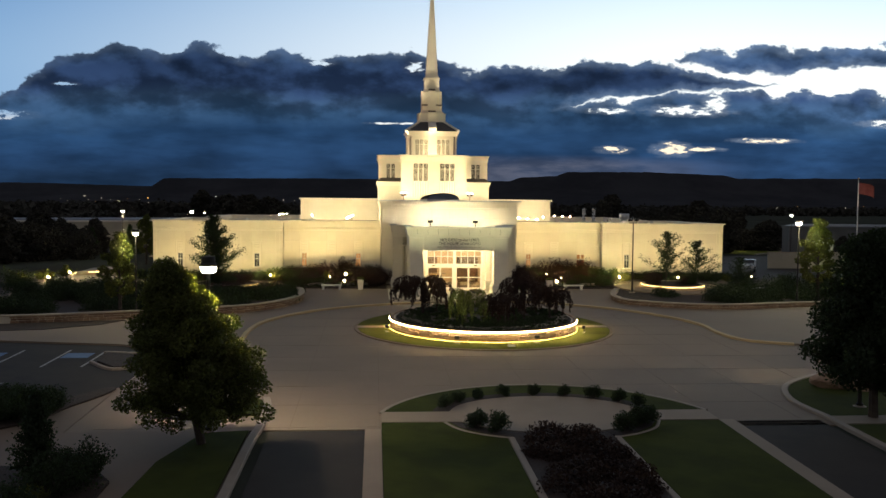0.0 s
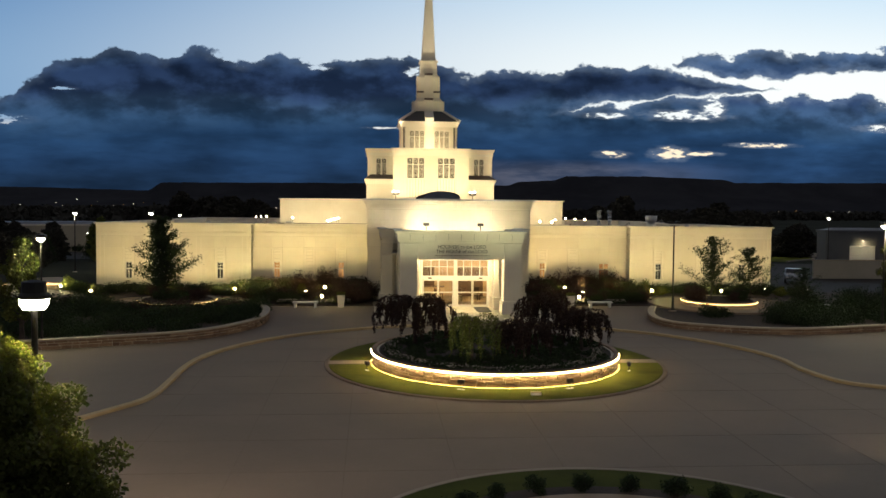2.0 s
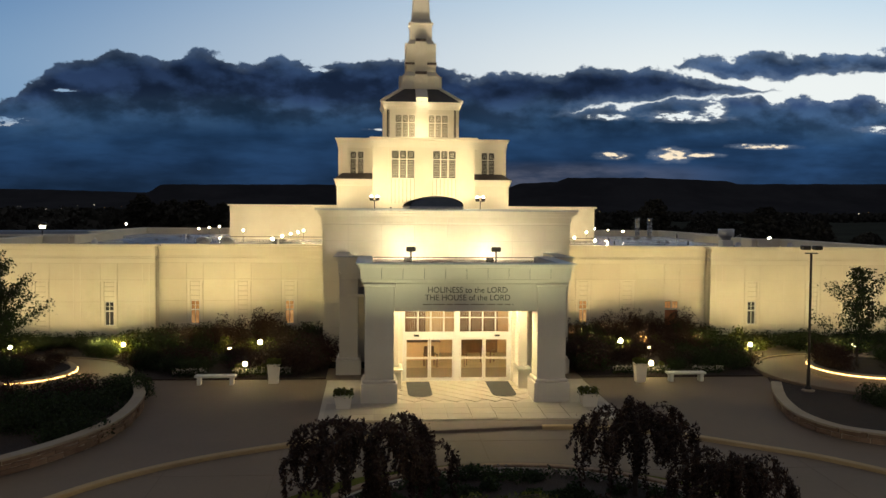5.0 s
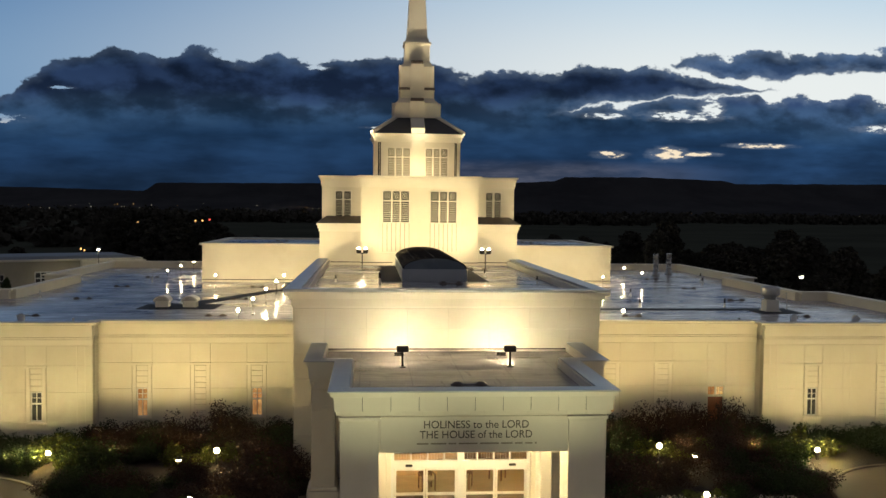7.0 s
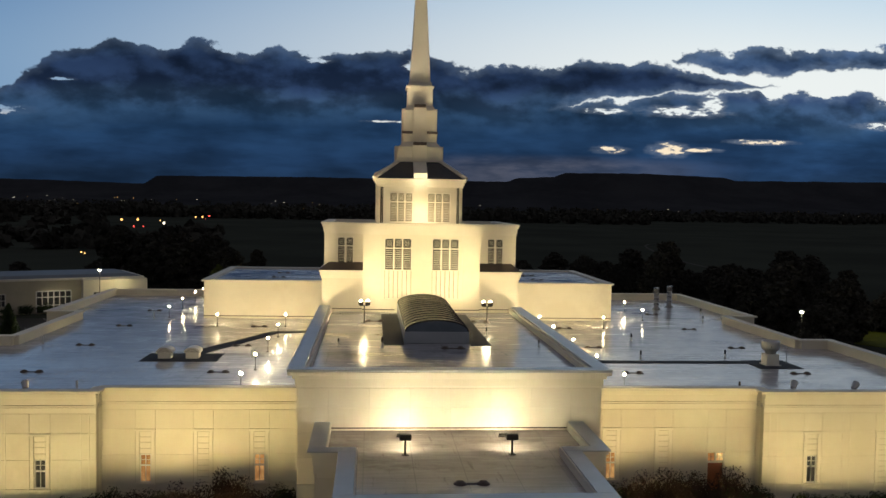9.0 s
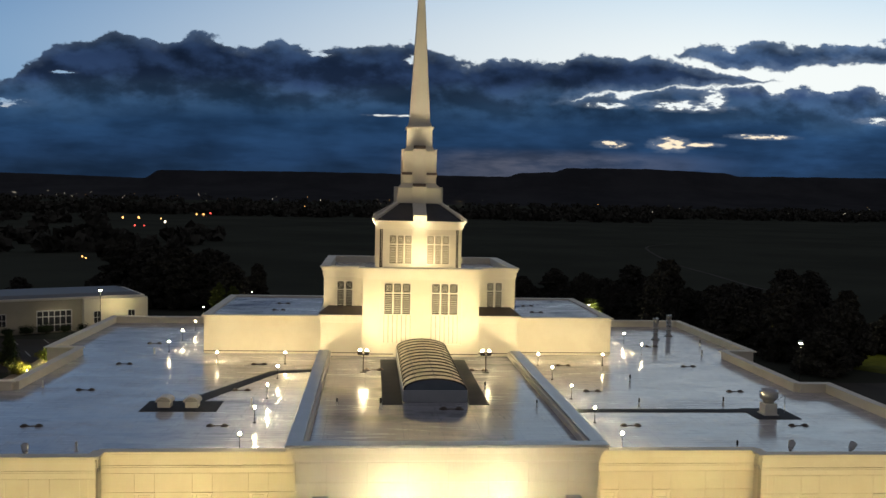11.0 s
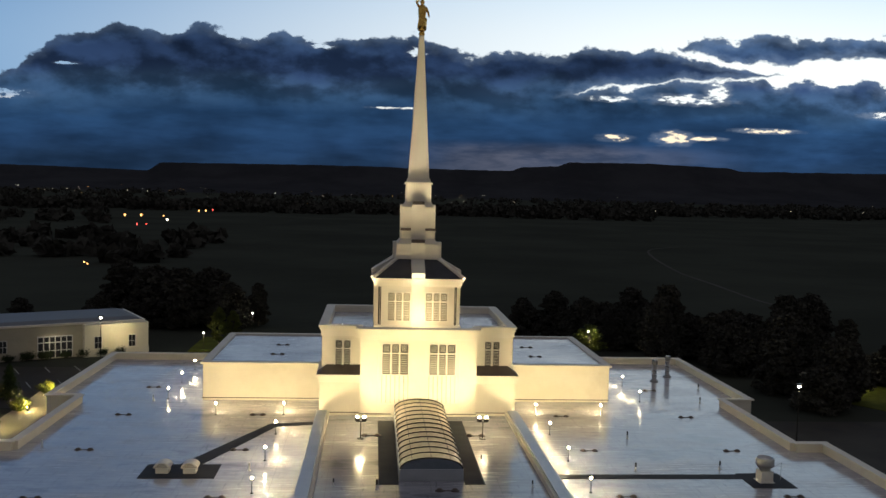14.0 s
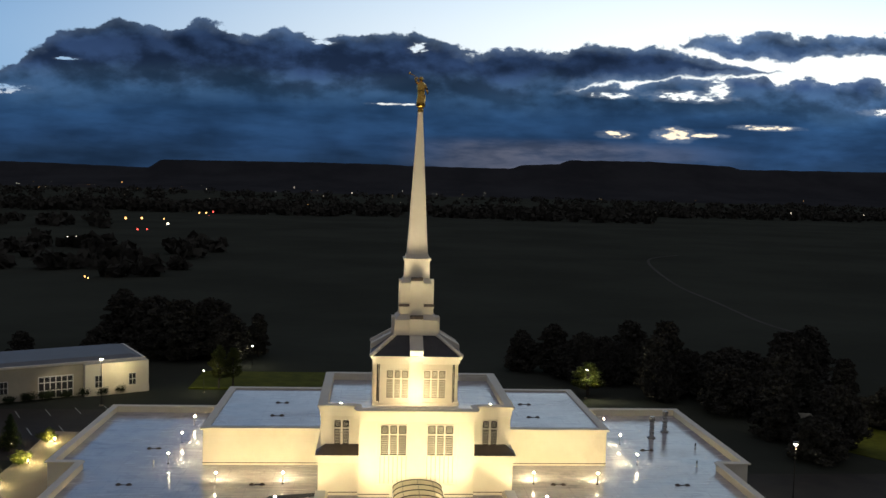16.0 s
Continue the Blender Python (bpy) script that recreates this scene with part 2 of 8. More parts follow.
def wet_roof(name, a, b, dark, rough, spec, lap=1.9):
    """Membrane under a film of rain: lapped sheets, ponding, streaks across the fall and fine grit."""
    mat, w, bsdf = material(name)
    pos = w.n("ShaderNodeNewGeometry").outputs["Position"]
    sx = w.n("ShaderNodeSeparateXYZ")
    w.put(sx.inputs[0], pos)
    x, y, z = sx.outputs
    broad = w.noise(pos, 0.32, 5.0, 0.6)
    pond = w.noise(w.xyz(w.m("MULTIPLY", x, 0.16), w.m("MULTIPLY", y, 0.30), 4.0), 1.0, 6.0, 0.68)
    streak = w.noise(w.xyz(w.m("MULTIPLY", x, 0.45), w.m("MULTIPLY", y, 5.5), 1.7), 1.0, 6.0, 0.66)
    runs = w.noise(w.xyz(w.m("MULTIPLY", x, 4.5), w.m("MULTIPLY", y, 0.5), 7.1), 1.0, 5.0, 0.65)
    grit = w.noise(pos, 11.0, 5.0, 0.72)
    f = w.m("ADD", w.m("MULTIPLY", w.step(broad, 0.3, 0.7), 0.35), w.m("ADD", w.m("MULTIPLY", w.step(streak, 0.3, 0.7), 0.40), w.m("MULTIPLY", grit, 0.25)), None, True)
    col = w.mix(f, rgb(*a), rgb(*b))
    col = w.mix(w.step(pond, 0.52, 0.66, 0.0, 0.6), col, rgb(*dark))
    col = w.mix(w.step(runs, 0.58, 0.70, 0.0, 0.45), col, rgb(*dark))
    col = w.mix(w.step(grit, 0.62, 0.72, 0.0, 0.35), col, rgb(*dark))
    for axis, pitch, lo in ((x, 1 / lap, 0.486), (y, 0.55 / lap, 0.490)):
        edge = w.m("ABSOLUTE", w.m("SUBTRACT", w.m("FRACT", w.m("MULTIPLY", axis, pitch)), 0.5))
        col = w.mix(w.step(edge, lo, 0.498, 0.0, 0.4), col, rgb(0.16, 0.16, 0.18))
    w.put(bsdf.inputs["Base Color"], col)
    r = w.m("ADD", w.m("MULTIPLY", w.step(streak, 0.35, 0.75), 0.16), w.m("MULTIPLY", w.step(pond, 0.35, 0.6, 1.0, 0.0), 0.14))
    w.put(bsdf.inputs["Roughness"], w.m("ADD", r, rough, None, True))
    bsdf.inputs["Specular IOR Level"].default_value = spec
    bp = w.n("ShaderNodeBump")
    bp.inputs["Strength"].default_value = 0.35
    bp.inputs["Distance"].default_value = 0.010
    w.put(bp.inputs["Height"], w.m("ADD", w.m("MULTIPLY", streak, 0.7), w.m("ADD", broad, w.m("MULTIPLY", grit, 0.25))))
    w.put(bsdf.inputs["Normal"], bp.outputs[0])
    return mat


def glow(name, colour, strength):
    mat, w, bsdf = material(name)
    bsdf.inputs["Base Color"].default_value = rgb(*colour)
    bsdf.inputs["Emission Color"].default_value = rgb(*colour)
    bsdf.inputs["Emission Strength"].default_value = strength
    return mat


def glass(name, tint, rough=0.02):
    mat, w, bsdf = material(name)
    bsdf.inputs["Base Color"].default_value = rgb(*tint)
    bsdf.inputs["Roughness"].default_value = rough
    bsdf.inputs["Transmission Weight"].default_value = 1.0
    bsdf.inputs["IOR"].default_value = 1.05
    return mat


STONE = surface("cream_stone", (0.70, 0.64, 0.53), (0.80, 0.75, 0.64), 0.75, 0.35, 22.0, 0.10, dist=0.006, rough_var=0.06, vary=0.035, stain=(0.66, 0.60, 0.49))
STONE_TRIM = surface("cream_stone_trim", (0.74, 0.68, 0.57), (0.82, 0.77, 0.67), 0.7, 0.5, 25.0, 0.08, dist=0.006, rough_var=0.05)
STONE_JOINT = surface("stone_joint", (0.54, 0.49, 0.40), (0.63, 0.57, 0.47), 0.9, 1.0, 25.0, 0.1)
MEMBRANE = wet_roof("white_roof_membrane", (0.34, 0.325, 0.36), (0.64, 0.61, 0.63), (0.19, 0.185, 0.215), 0.06, 0.5)
PORTICO_ROOF = wet_roof("rain_streaked_membrane", (0.28, 0.28, 0.31), (0.52, 0.51, 0.54), (0.11, 0.11, 0.13), 0.07, 0.45)
GROOVE = surface("shadowed_groove_stone", (0.30, 0.26, 0.19), (0.36, 0.31, 0.23), 0.9, 1.0, 20.0, 0.0)
PORCH_ROOF = wet_roof("stained_porch_membrane", (0.30, 0.27, 0.27), (0.46, 0.42, 0.41), (0.17, 0.14, 0.14), 0.02, 0.6)
WALKPAD = surface("dark_walkway_pad", (0.030, 0.033, 0.042), (0.055, 0.058, 0.068), 0.8, 0.8, 20.0, 0.2, spec=0.15)
COPING = surface("weathered_grey_coping_metal", (0.40, 0.42, 0.44), (0.52, 0.53, 0.55), 0.38, 0.6, 14.0, 0.04, metal=0.3)
SLATE = surface("dark_roof_metal", (0.030, 0.032, 0.040), (0.055, 0.057, 0.066), 0.42, 1.2, 20.0, 0.1)
BLUE_PANEL = surface("blue_grey_panel", (0.13, 0.16, 0.19), (0.19, 0.22, 0.25), 0.4, 1.2, 20.0, 0.06)
BROWN_METAL = surface("brown_roof_metal", (0.075, 0.055, 0.045), (0.12, 0.09, 0.075), 0.5, 1.2, 20.0, 0.1)
CONCRETE = surface("driveway_concrete", (0.172, 0.127, 0.090), (0.235, 0.178, 0.130), 0.82, 0.12, 6.0, 0.15, dist=0.01, stain=(0.19, 0.155, 0.13), vary=0.05)
WALK = surface("pale_walk_concrete", (0.235, 0.182, 0.132), (0.31, 0.245, 0.185), 0.85, 0.3, 9.0, 0.15, dist=0.01, vary=0.05)
PORCH_STONE = surface("porch_paving_stone", (0.42, 0.37, 0.28), (0.52, 0.46, 0.37), 0.6, 0.5, 10.0, 0.12, dist=0.008, vary=0.035)
KERB = surface("tan_kerb_concrete", (0.42, 0.30, 0.15), (0.52, 0.385, 0.21), 0.8, 0.8, 18.0, 0.2, dist=0.01)
DRIVE_JOINT = surface("drive_joint", (0.160, 0.118, 0.083), (0.215, 0.162, 0.118), 0.9, 1.0, 25.0, 0.1)
KERB_PALE = surface("pale_kerb_concrete", (0.25, 0.205, 0.16), (0.33, 0.275, 0.22), 0.8, 0.8, 18.0, 0.2, dist=0.01)
ASPHALT = surface("asphalt", (0.030, 0.026, 0.023), (0.055, 0.048, 0.042), 0.85, 0.25, 25.0, 0.3, dist=0.01, stain=(0.028, 0.027, 0.027), spec=0.15)
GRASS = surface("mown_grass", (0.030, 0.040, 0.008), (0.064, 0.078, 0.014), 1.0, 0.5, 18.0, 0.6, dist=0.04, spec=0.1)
# brighter copy of the mown grass, with lamp light put into its colour
LIT_GRASS = surface("lamp_lit_grass", (0.060, 0.070, 0.009), (0.130, 0.140, 0.018), 1.0, 0.5, 18.0, 0.6, dist=0.04, spec=0.1)
FIELD = surface("dark_field_grass", (0.038, 0.041, 0.034), (0.064, 0.069, 0.056), 1.0, 0.012, 0.35, 0.4, dist=0.1, stain=(0.044, 0.050, 0.038), spec=0.0)
MULCH = surface("bark_mulch", (0.024, 0.016, 0.012), (0.050, 0.032, 0.024), 0.95, 1.5, 30.0, 0.9, dist=0.04)
RUBBLE = surface("ledge_stone", (0.15, 0.088, 0.055), (0.33, 0.225, 0.15), 0.85, 1.2, 16.0, 0.5, dist=0.03, vary=0.28)
CAPSTONE = surface("capstone", (0.34, 0.28, 0.20), (0.44, 0.37, 0.28), 0.8, 0.9, 18.0, 0.3, dist=0.015)
BARK = surface("bark", (0.035, 0.026, 0.020), (0.08, 0.062, 0.048), 0.9, 3.0, 30.0, 0.8, dist=0.03)
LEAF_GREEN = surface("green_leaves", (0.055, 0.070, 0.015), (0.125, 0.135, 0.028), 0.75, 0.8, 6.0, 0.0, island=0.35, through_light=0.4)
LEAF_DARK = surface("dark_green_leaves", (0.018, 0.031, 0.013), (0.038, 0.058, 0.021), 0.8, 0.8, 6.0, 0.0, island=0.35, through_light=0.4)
LEAF_RED = surface("dark_maroon_leaves", (0.024, 0.011, 0.009), (0.050, 0.024, 0.017), 0.6, 0.8, 6.0, 0.0, island=0.4, through_light=0.4)
LEAF_FAR = surface("far_tree_leaves", (0.042, 0.040, 0.036), (0.072, 0.070, 0.060), 1.0, 0.2, 2.0, 0.0, island=0.3, spec=0.0)
PETAL = surface("white_petals", (0.26, 0.22, 0.20), (0.52, 0.47, 0.42), 0.7, 3.0, 20.0, 0.0, island=0.2)
BRONZE = surface("dark_bronze_metal", (0.025, 0.022, 0.020), (0.05, 0.045, 0.04), 0.45, 3.0, 20.0, 0.05, metal=0.6)
STEEL = surface("galvanised_steel", (0.45, 0.46, 0.47), (0.62, 0.62, 0.63), 0.32, 2.0, 12.0, 0.06, metal=0.9)
FLUE = surface("weathered_flue_steel", (0.26, 0.25, 0.23), (0.42, 0.40, 0.37), 0.28, 3.0, 14.0, 0.05, metal=1.0)
GREY_PAINT = surface("grey_paint", (0.20, 0.20, 0.20), (0.28, 0.28, 0.27), 0.5, 2.0, 20.0, 0.05)
WHITE_PAINT = surface("white_paint", (0.70, 0.69, 0.66), (0.80, 0.79, 0.76), 0.5, 1.5, 20.0, 0.04)
GOLD = surface("gold_leaf", (0.72, 0.42, 0.09), (0.90, 0.58, 0.16), 0.26, 4.0, 30.0, 0.05, metal=1.0)
CARVED = surface("carved_letters", (0.06, 0.05, 0.035), (0.10, 0.085, 0.06), 0.7, 3.0, 30.0, 0.0)
WARM_WALL = surface("warm_interior_wall", (0.46, 0.31, 0.18), (0.58, 0.42, 0.26), 0.7, 0.8, 14.0, 0.03)
WOOD = surface("dark_wood", (0.09, 0.045, 0.022), (0.17, 0.085, 0.04), 0.45, 2.0, 12.0, 0.1)
CARPET = surface("patterned_rug", (0.34, 0.27, 0.18), (0.46, 0.37, 0.26), 0.95, 1.2, 30.0, 0.2)
MAT = surface("dark_door_mat", (0.018, 0.018, 0.018), (0.035, 0.035, 0.034), 0.95, 3.0, 60.0, 0.4)
RED_DOOR = surface("red_brown_door", (0.30, 0.085, 0.035), (0.40, 0.13, 0.06), 0.5, 1.0, 14.0, 0.06)
DARK_PANE = surface("dark_window_glass", (0.010, 0.012, 0.016), (0.020, 0.022, 0.028), 0.28, 2.0, 9.0, 0.0, rough_var=0.02)
BELFRY_PANE = surface("pale_belfry_glass", (0.20, 0.18, 0.14), (0.28, 0.25, 0.20), 0.2, 2.0, 9.0, 0.0, rough_var=0.03)
TOWER_PANE = surface("dim_tower_glass", (0.045, 0.042, 0.036), (0.075, 0.07, 0.06), 0.2, 2.0, 9.0, 0.0, rough_var=0.03)
ANNEX_ROOF = surface("grey_gravel_roof", (0.12, 0.12, 0.13), (0.17, 0.17, 0.18), 0.6, 0.4, 9.0, 0.2)
TAN_STUCCO = surface("tan_stucco", (0.40, 0.36, 0.28), (0.50, 0.45, 0.36), 0.85, 0.4, 16.0, 0.15, dist=0.01)
DARK_STUCCO = surface("dim_grey_stucco", (0.10, 0.105, 0.11), (0.14, 0.145, 0.15), 0.85, 0.4, 16.0, 0.15, dist=0.01)
MULCH_TRAIL = surface("worn_dirt_trail", (0.075, 0.073, 0.067), (0.105, 0.10, 0.092), 1.0, 0.1, 1.0, 0.1, spec=0.0)
HILL = surface("hill_scrub", (0.030, 0.031, 0.036), (0.055, 0.056, 0.062), 1.0, 0.004, 0.05, 0.0, spec=0.0)
PAINT_LINE = surface("road_marking_paint", (0.22, 0.22, 0.21), (0.34, 0.34, 0.32), 0.7, 1.0, 20.0, 0.1)
PAINT_BLUE = surface("blue_marking_paint", (0.05, 0.12, 0.25), (0.08, 0.17, 0.33), 0.7, 1.0, 20.0, 0.1)
CAR_PAINT = surface("silver_car_paint", (0.34, 0.36, 0.38), (0.42, 0.44, 0.46), 0.28, 2.0, 9.0, 0.0, metal=0.5)
RUBBER = surface("black_rubber", (0.012, 0.012, 0.012), (0.022, 0.022, 0.022), 0.8, 3.0, 20.0, 0.05)
FLAG_CLOTH = surface("dark_red_flag_cloth", (0.20, 0.05, 0.05), (0.30, 0.10, 0.09), 0.9, 3.0, 20.0, 0.1)
GLASS = glass("clear_glass", (0.92, 0.94, 0.94))
SKY_GLAZE = surface("bronze_polycarbonate", (0.50, 0.44, 0.33), (0.62, 0.55, 0.43), 0.22, 1.0, 9.0, 0.04)


def leaded_glass():
    """Dim lit glass in small leaded lozenges."""
    mat, w, bsdf = material("lit_leaded_glass")
    pos = w.n("ShaderNodeNewGeometry").outputs["Position"]
    cell = w.n("ShaderNodeTexVoronoi")
    w.put(cell.inputs["Vector"], pos)
    cell.inputs["Scale"].default_value = 9.0
    tone = w.noise(pos, 2.2, 3.0)
    k = w.m("MULTIPLY", w.step(cell.outputs["Distance"], 0.45, 0.1, 0.25, 1.0), w.step(tone, 0.35, 0.65, 0.25, 1.0))
    w.put(bsdf.inputs["Emission Color"], w.mix(k, rgb(0.20, 0.07, 0.02), rgb(0.95, 0.62, 0.26)))
    bsdf.inputs["Emission Strength"].default_value = 1.0
    bsdf.inputs["Base Color"].default_value = rgb(0.10, 0.06, 0.03)
    bsdf.inputs["Roughness"].default_value = 0.15
    return mat


AMBER = leaded_glass()
HEAD_GLOW = glow("lit_lamp_lens", (1.0, 0.86, 0.55), 110.0)
GARDEN_GLOW = glow("lit_garden_globe", (1.0, 0.80, 0.42), 40.0)
STREET_GLOW = glow("lit_street_lens", (0.95, 0.92, 0.72), 14.0)
LED = glow("led_strip", (1.0, 0.76, 0.36), 100.0)
LED_DIM = glow("dim_led_strip", (1.0, 0.62, 0.24), 6.0)
# emitter added for the soft glow on the grass under the island wall
FOOT_GLOW = glow("foot_glow_fill", (1.0, 0.68, 0.16), 16.0)
FAR_WHITE = glow("far_white_light", (1.0, 0.9, 0.7), 3.0)
FAR_AMBER = glow("far_amber_light", (1.0, 0.5, 0.15), 3.0)
FAR_RED = glow("far_red_light", (1.0, 0.10, 0.08), 2.5)


# ---- mesh helpers ----
def link_mesh(name, bm, mat, parent=None, label="", smooth=False):
    me = bpy.data.meshes.new(name)
    bmesh.ops.recalc_face_normals(bm, faces=bm.faces)
    bm.to_mesh(me)
    bm.free()
    me.materials.append(mat)
    if smooth:
        for p in me.polygons:
            p.use_smooth = True
    ob = new(name, me)
    if parent:
        ob.parent = parent
    if label:
        tagged(ob, label)
    return ob


def part(name, bm, mat, parent, label="", smooth=False):
    return link_mesh(name, bm, mat, parent, label, smooth)


def each(name, rows, mat, parent, bevel=0.0):
    """One mesh object for every box."""
    return [link_mesh(name, boxes(r, bevel=bevel), mat, parent) for r in rows]


def thing(name, label, category, at=(0, 0, 0), group="", kind=""):
    ob = new(name)
    ob.empty_display_size = 0.2
    ob.location = at
    return tagged(ob, label, category, group, kind)


def setting(name, bm, mat, label, category, smooth=False):
    return tagged(link_mesh(name, bm, mat, None, "", smooth), label, category, kind="structure")


def box(bm, x0, x1, y0, y1, z0, z1, bevel=0.0):
    vs = [bm.verts.new((x, y, z)) for z in (z0, z1) for x, y in ((x0, y0), (x1, y0), (x1, y1), (x0, y1))]
    fs = [bm.faces.new([vs[i] for i in q]) for q in ((0, 3, 2, 1), (4, 5, 6, 7), (0, 1, 5, 4), (1, 2, 6, 5), (2, 3, 7, 6), (3, 0, 4, 7))]
    if bevel:
        es = list({e for f in fs for e in f.edges})
        bmesh.ops.bevel(bm, geom=es, offset=bevel, segments=1, affect="EDGES")
    return bm


def boxes(*rows, bevel=0.0):
    bm = bmesh.new()
    for r in rows:
        box(bm, *r, bevel=bevel)
    return bm


def prism(bm, pts, z0, z1):
    """A plan outline raised from z0 to z1 (numbers, or functions of x and y)."""
    f0 = z0 if callable(z0) else (lambda x, y: z0)
    f1 = z1 if callable(z1) else (lambda x, y: z1)
    lo = [bm.verts.new((x, y, f0(x, y))) for x, y in pts]
    hi = [bm.verts.new((x, y, f1(x, y))) for x, y in pts]
    n = len(pts)
    bm.faces.new(lo[::-1])
    bm.faces.new(hi)
    for i in range(n):
        j = (i + 1) % n
        bm.faces.new((lo[i], lo[j], hi[j], hi[i]))
    return bm


def frustum(bm, x0, y0, hx0, hy0, z0, hx1, hy1, z1):
    lo = [bm.verts.new((x0 + sx * hx0, y0 + sy * hy0, z0)) for sx, sy in ((-1, -1), (1, -1), (1, 1), (-1, 1))]
    hi = [bm.verts.new((x0 + sx * hx1, y0 + sy * hy1, z1)) for sx, sy in ((-1, -1), (1, -1), (1, 1), (-1, 1))]
    bm.faces.new(lo[::-1])
    bm.faces.new(hi)
    for i in range(4):
        j = (i + 1) % 4
        bm.faces.new((lo[i], lo[j], hi[j], hi[i]))
    return bm


def lathe(bm, profile, at=(0, 0, 0), seg=16):
    """profile: radius and height pairs, turned round z."""
    rings = []
    for r, z in profile:
        rings.append([bm.verts.new((at[0] + r * math.cos(2 * math.pi * i / seg), at[1] + r * math.sin(2 * math.pi * i / seg), at[2] + z)) for i in range(seg)])
    for a, b in zip(rings, rings[1:]):
        for i in range(seg):
            j = (i + 1) % seg
            bm.faces.new((a[i], a[j], b[j], b[i]))
    bm.faces.new(rings[0][::-1])
    bm.faces.new(rings[-1])
    return bm


def tube(bm, a, b, r0, r1=None, seg=8):
    r1 = r0 if r1 is None else r1
    a, b = Vector(a), Vector(b)
    d = (b - a).normalized()
    s = d.orthogonal().normalized()
    t = d.cross(s)
    lo = [bm.verts.new(a + (s * math.cos(k) + t * math.sin(k)) * r0) for k in (2 * math.pi * i / seg for i in range(seg))]
    hi = [bm.verts.new(b + (s * math.cos(k) + t * math.sin(k)) * r1) for k in (2 * math.pi * i / seg for i in range(seg))]
    for i in range(seg):
        j = (i + 1) % seg
        bm.faces.new((lo[i], lo[j], hi[j], hi[i]))
    bm.faces.new(lo[::-1])
    bm.faces.new(hi)
    return bm


def ball(bm, at, r, seg=10, squash=1.0):
    prof = [(max(0.001, r * math.sin(math.pi * k / seg)), -r * squash * math.cos(math.pi * k / seg)) for k in range(seg + 1)]
    return lathe(bm, prof, at, seg + 4)


def smooth_line(pts, n=6):
    """A rounded line through plan points (Catmull-Rom)."""
    out = []
    p = [Vector(q) for q in pts]
    for i in range(len(p) - 1):
        a, b, c, d = p[max(i - 1, 0)], p[i], p[i + 1], p[min(i + 2, len(p) - 1)]
        for k in range(n):
            t = k / n
            out.append(0.5 * ((2 * b) + (c - a) * t + (2 * a - 5 * b + 4 * c - d) * t * t + (3 * b - a - 3 * c + d) * t ** 3))
    out.append(p[-1])
    return [(q.x, q.y) for q in out]


def arc(cx, cy, r, a0, a1, n):
    return [(cx + r * math.cos(radians(a0 + (a1 - a0) * i / n)), cy + r * math.sin(radians(a0 + (a1 - a0) * i / n))) for i in range(n + 1)]


def ground_z(y):
    """The forecourt falls gently away from the building."""
    return 0.0235 * (min(y, 5.4) - 5.4)


def slab(pts, lift, thick=0.25):
    bm = bmesh.new()
    prism(bm, pts, lambda x, y: ground_z(y) + lift - thick, lambda x, y: ground_z(y) + lift)
    return bm


def ribbon(pts, width, lift, thick, closed=False, bevel=0.03):
    """A kerb or low wall along a plan line, with eased upper edges."""
    bm = bmesh.new()
    n = len(pts)
    rows = []
    for i, (x, y) in enumerate(pts):
        a = pts[(i - 1) % n] if closed or i else pts[i]
        b = pts[(i + 1) % n] if closed or i < n - 1 else pts[i]
        d = Vector((b[0] - a[0], b[1] - a[1])).normalized()
        nx, ny = -d.y, d.x
        h = width / 2
        row = []
        for off, up in ((-h, -thick), (-h, -bevel), (-h + bevel, 0.0), (h - bevel, 0.0), (h, -bevel), (h, -thick)):
            row.append(bm.verts.new((x + nx * off, y + ny * off, ground_z(y) + lift + up)))
        rows.append(row)
    pairs = list(zip(rows, rows[1:])) + ([(rows[-1], rows[0])] if closed else [])
    for a, b in pairs:
        for k in range(5):
            bm.faces.new((a[k], b[k], b[k + 1], a[k + 1]))
        bm.faces.new((a[5], b[5], b[0], a[0]))
    if not closed:
        bm.faces.new(rows[0])
        bm.faces.new(rows[-1][::-1])
    return bm


SHARED = {}


def piece(name, sx, sy, sz, at, mat, parent, ease=0.006, turn=0.0):
    """A small box with eased front edges; alike pieces share one mesh."""
    key = (round(sx, 3), round(sy, 3), round(sz, 3), mat.name, ease)
    if key not in SHARED:
        bm = boxes((-sx / 2, sx / 2, -sy / 2, sy / 2, -sz / 2, sz / 2), bevel=ease)
        me = bpy.data.meshes.new(name)
        bm.to_mesh(me)
        bm.free()
        me.materials.append(mat)
        SHARED[key] = me
    ob = new(name, SHARED[key])
    ob.location = at
    ob.rotation_euler.z = turn
    ob.parent = parent
    return ob


# ---- lights ----
def spot(name, at, target, watts, degrees=90, blend=0.8, colour=(1.0, 0.84, 0.55), size=0.04):
    data = bpy.data.lights.new(name, "SPOT")
    data.energy, data.spot_size, data.spot_blend, data.color, data.shadow_soft_size = watts, radians(degrees), blend, colour, size
    ob = new(name, data)
    ob.matrix_world = look(at, target)
    return ob


def point(name, at, watts, colour=(1.0, 0.82, 0.5), size=0.1):
    data = bpy.data.lights.new(name, "POINT")
    data.energy, data.color, data.shadow_soft_size = watts, colour, size
    ob = new(name, data)
    ob.location = at
    return ob


def area(name, at, target, watts, sx, sy, colour=(1.0, 0.84, 0.58)):
    data = bpy.data.lights.new(name, "AREA")
    data.shape, data.size, data.size_y, data.energy, data.color = "RECTANGLE", sx, sy, watts, colour
    ob = new(name, data)
    ob.matrix_world = look(at, target)
    return ob


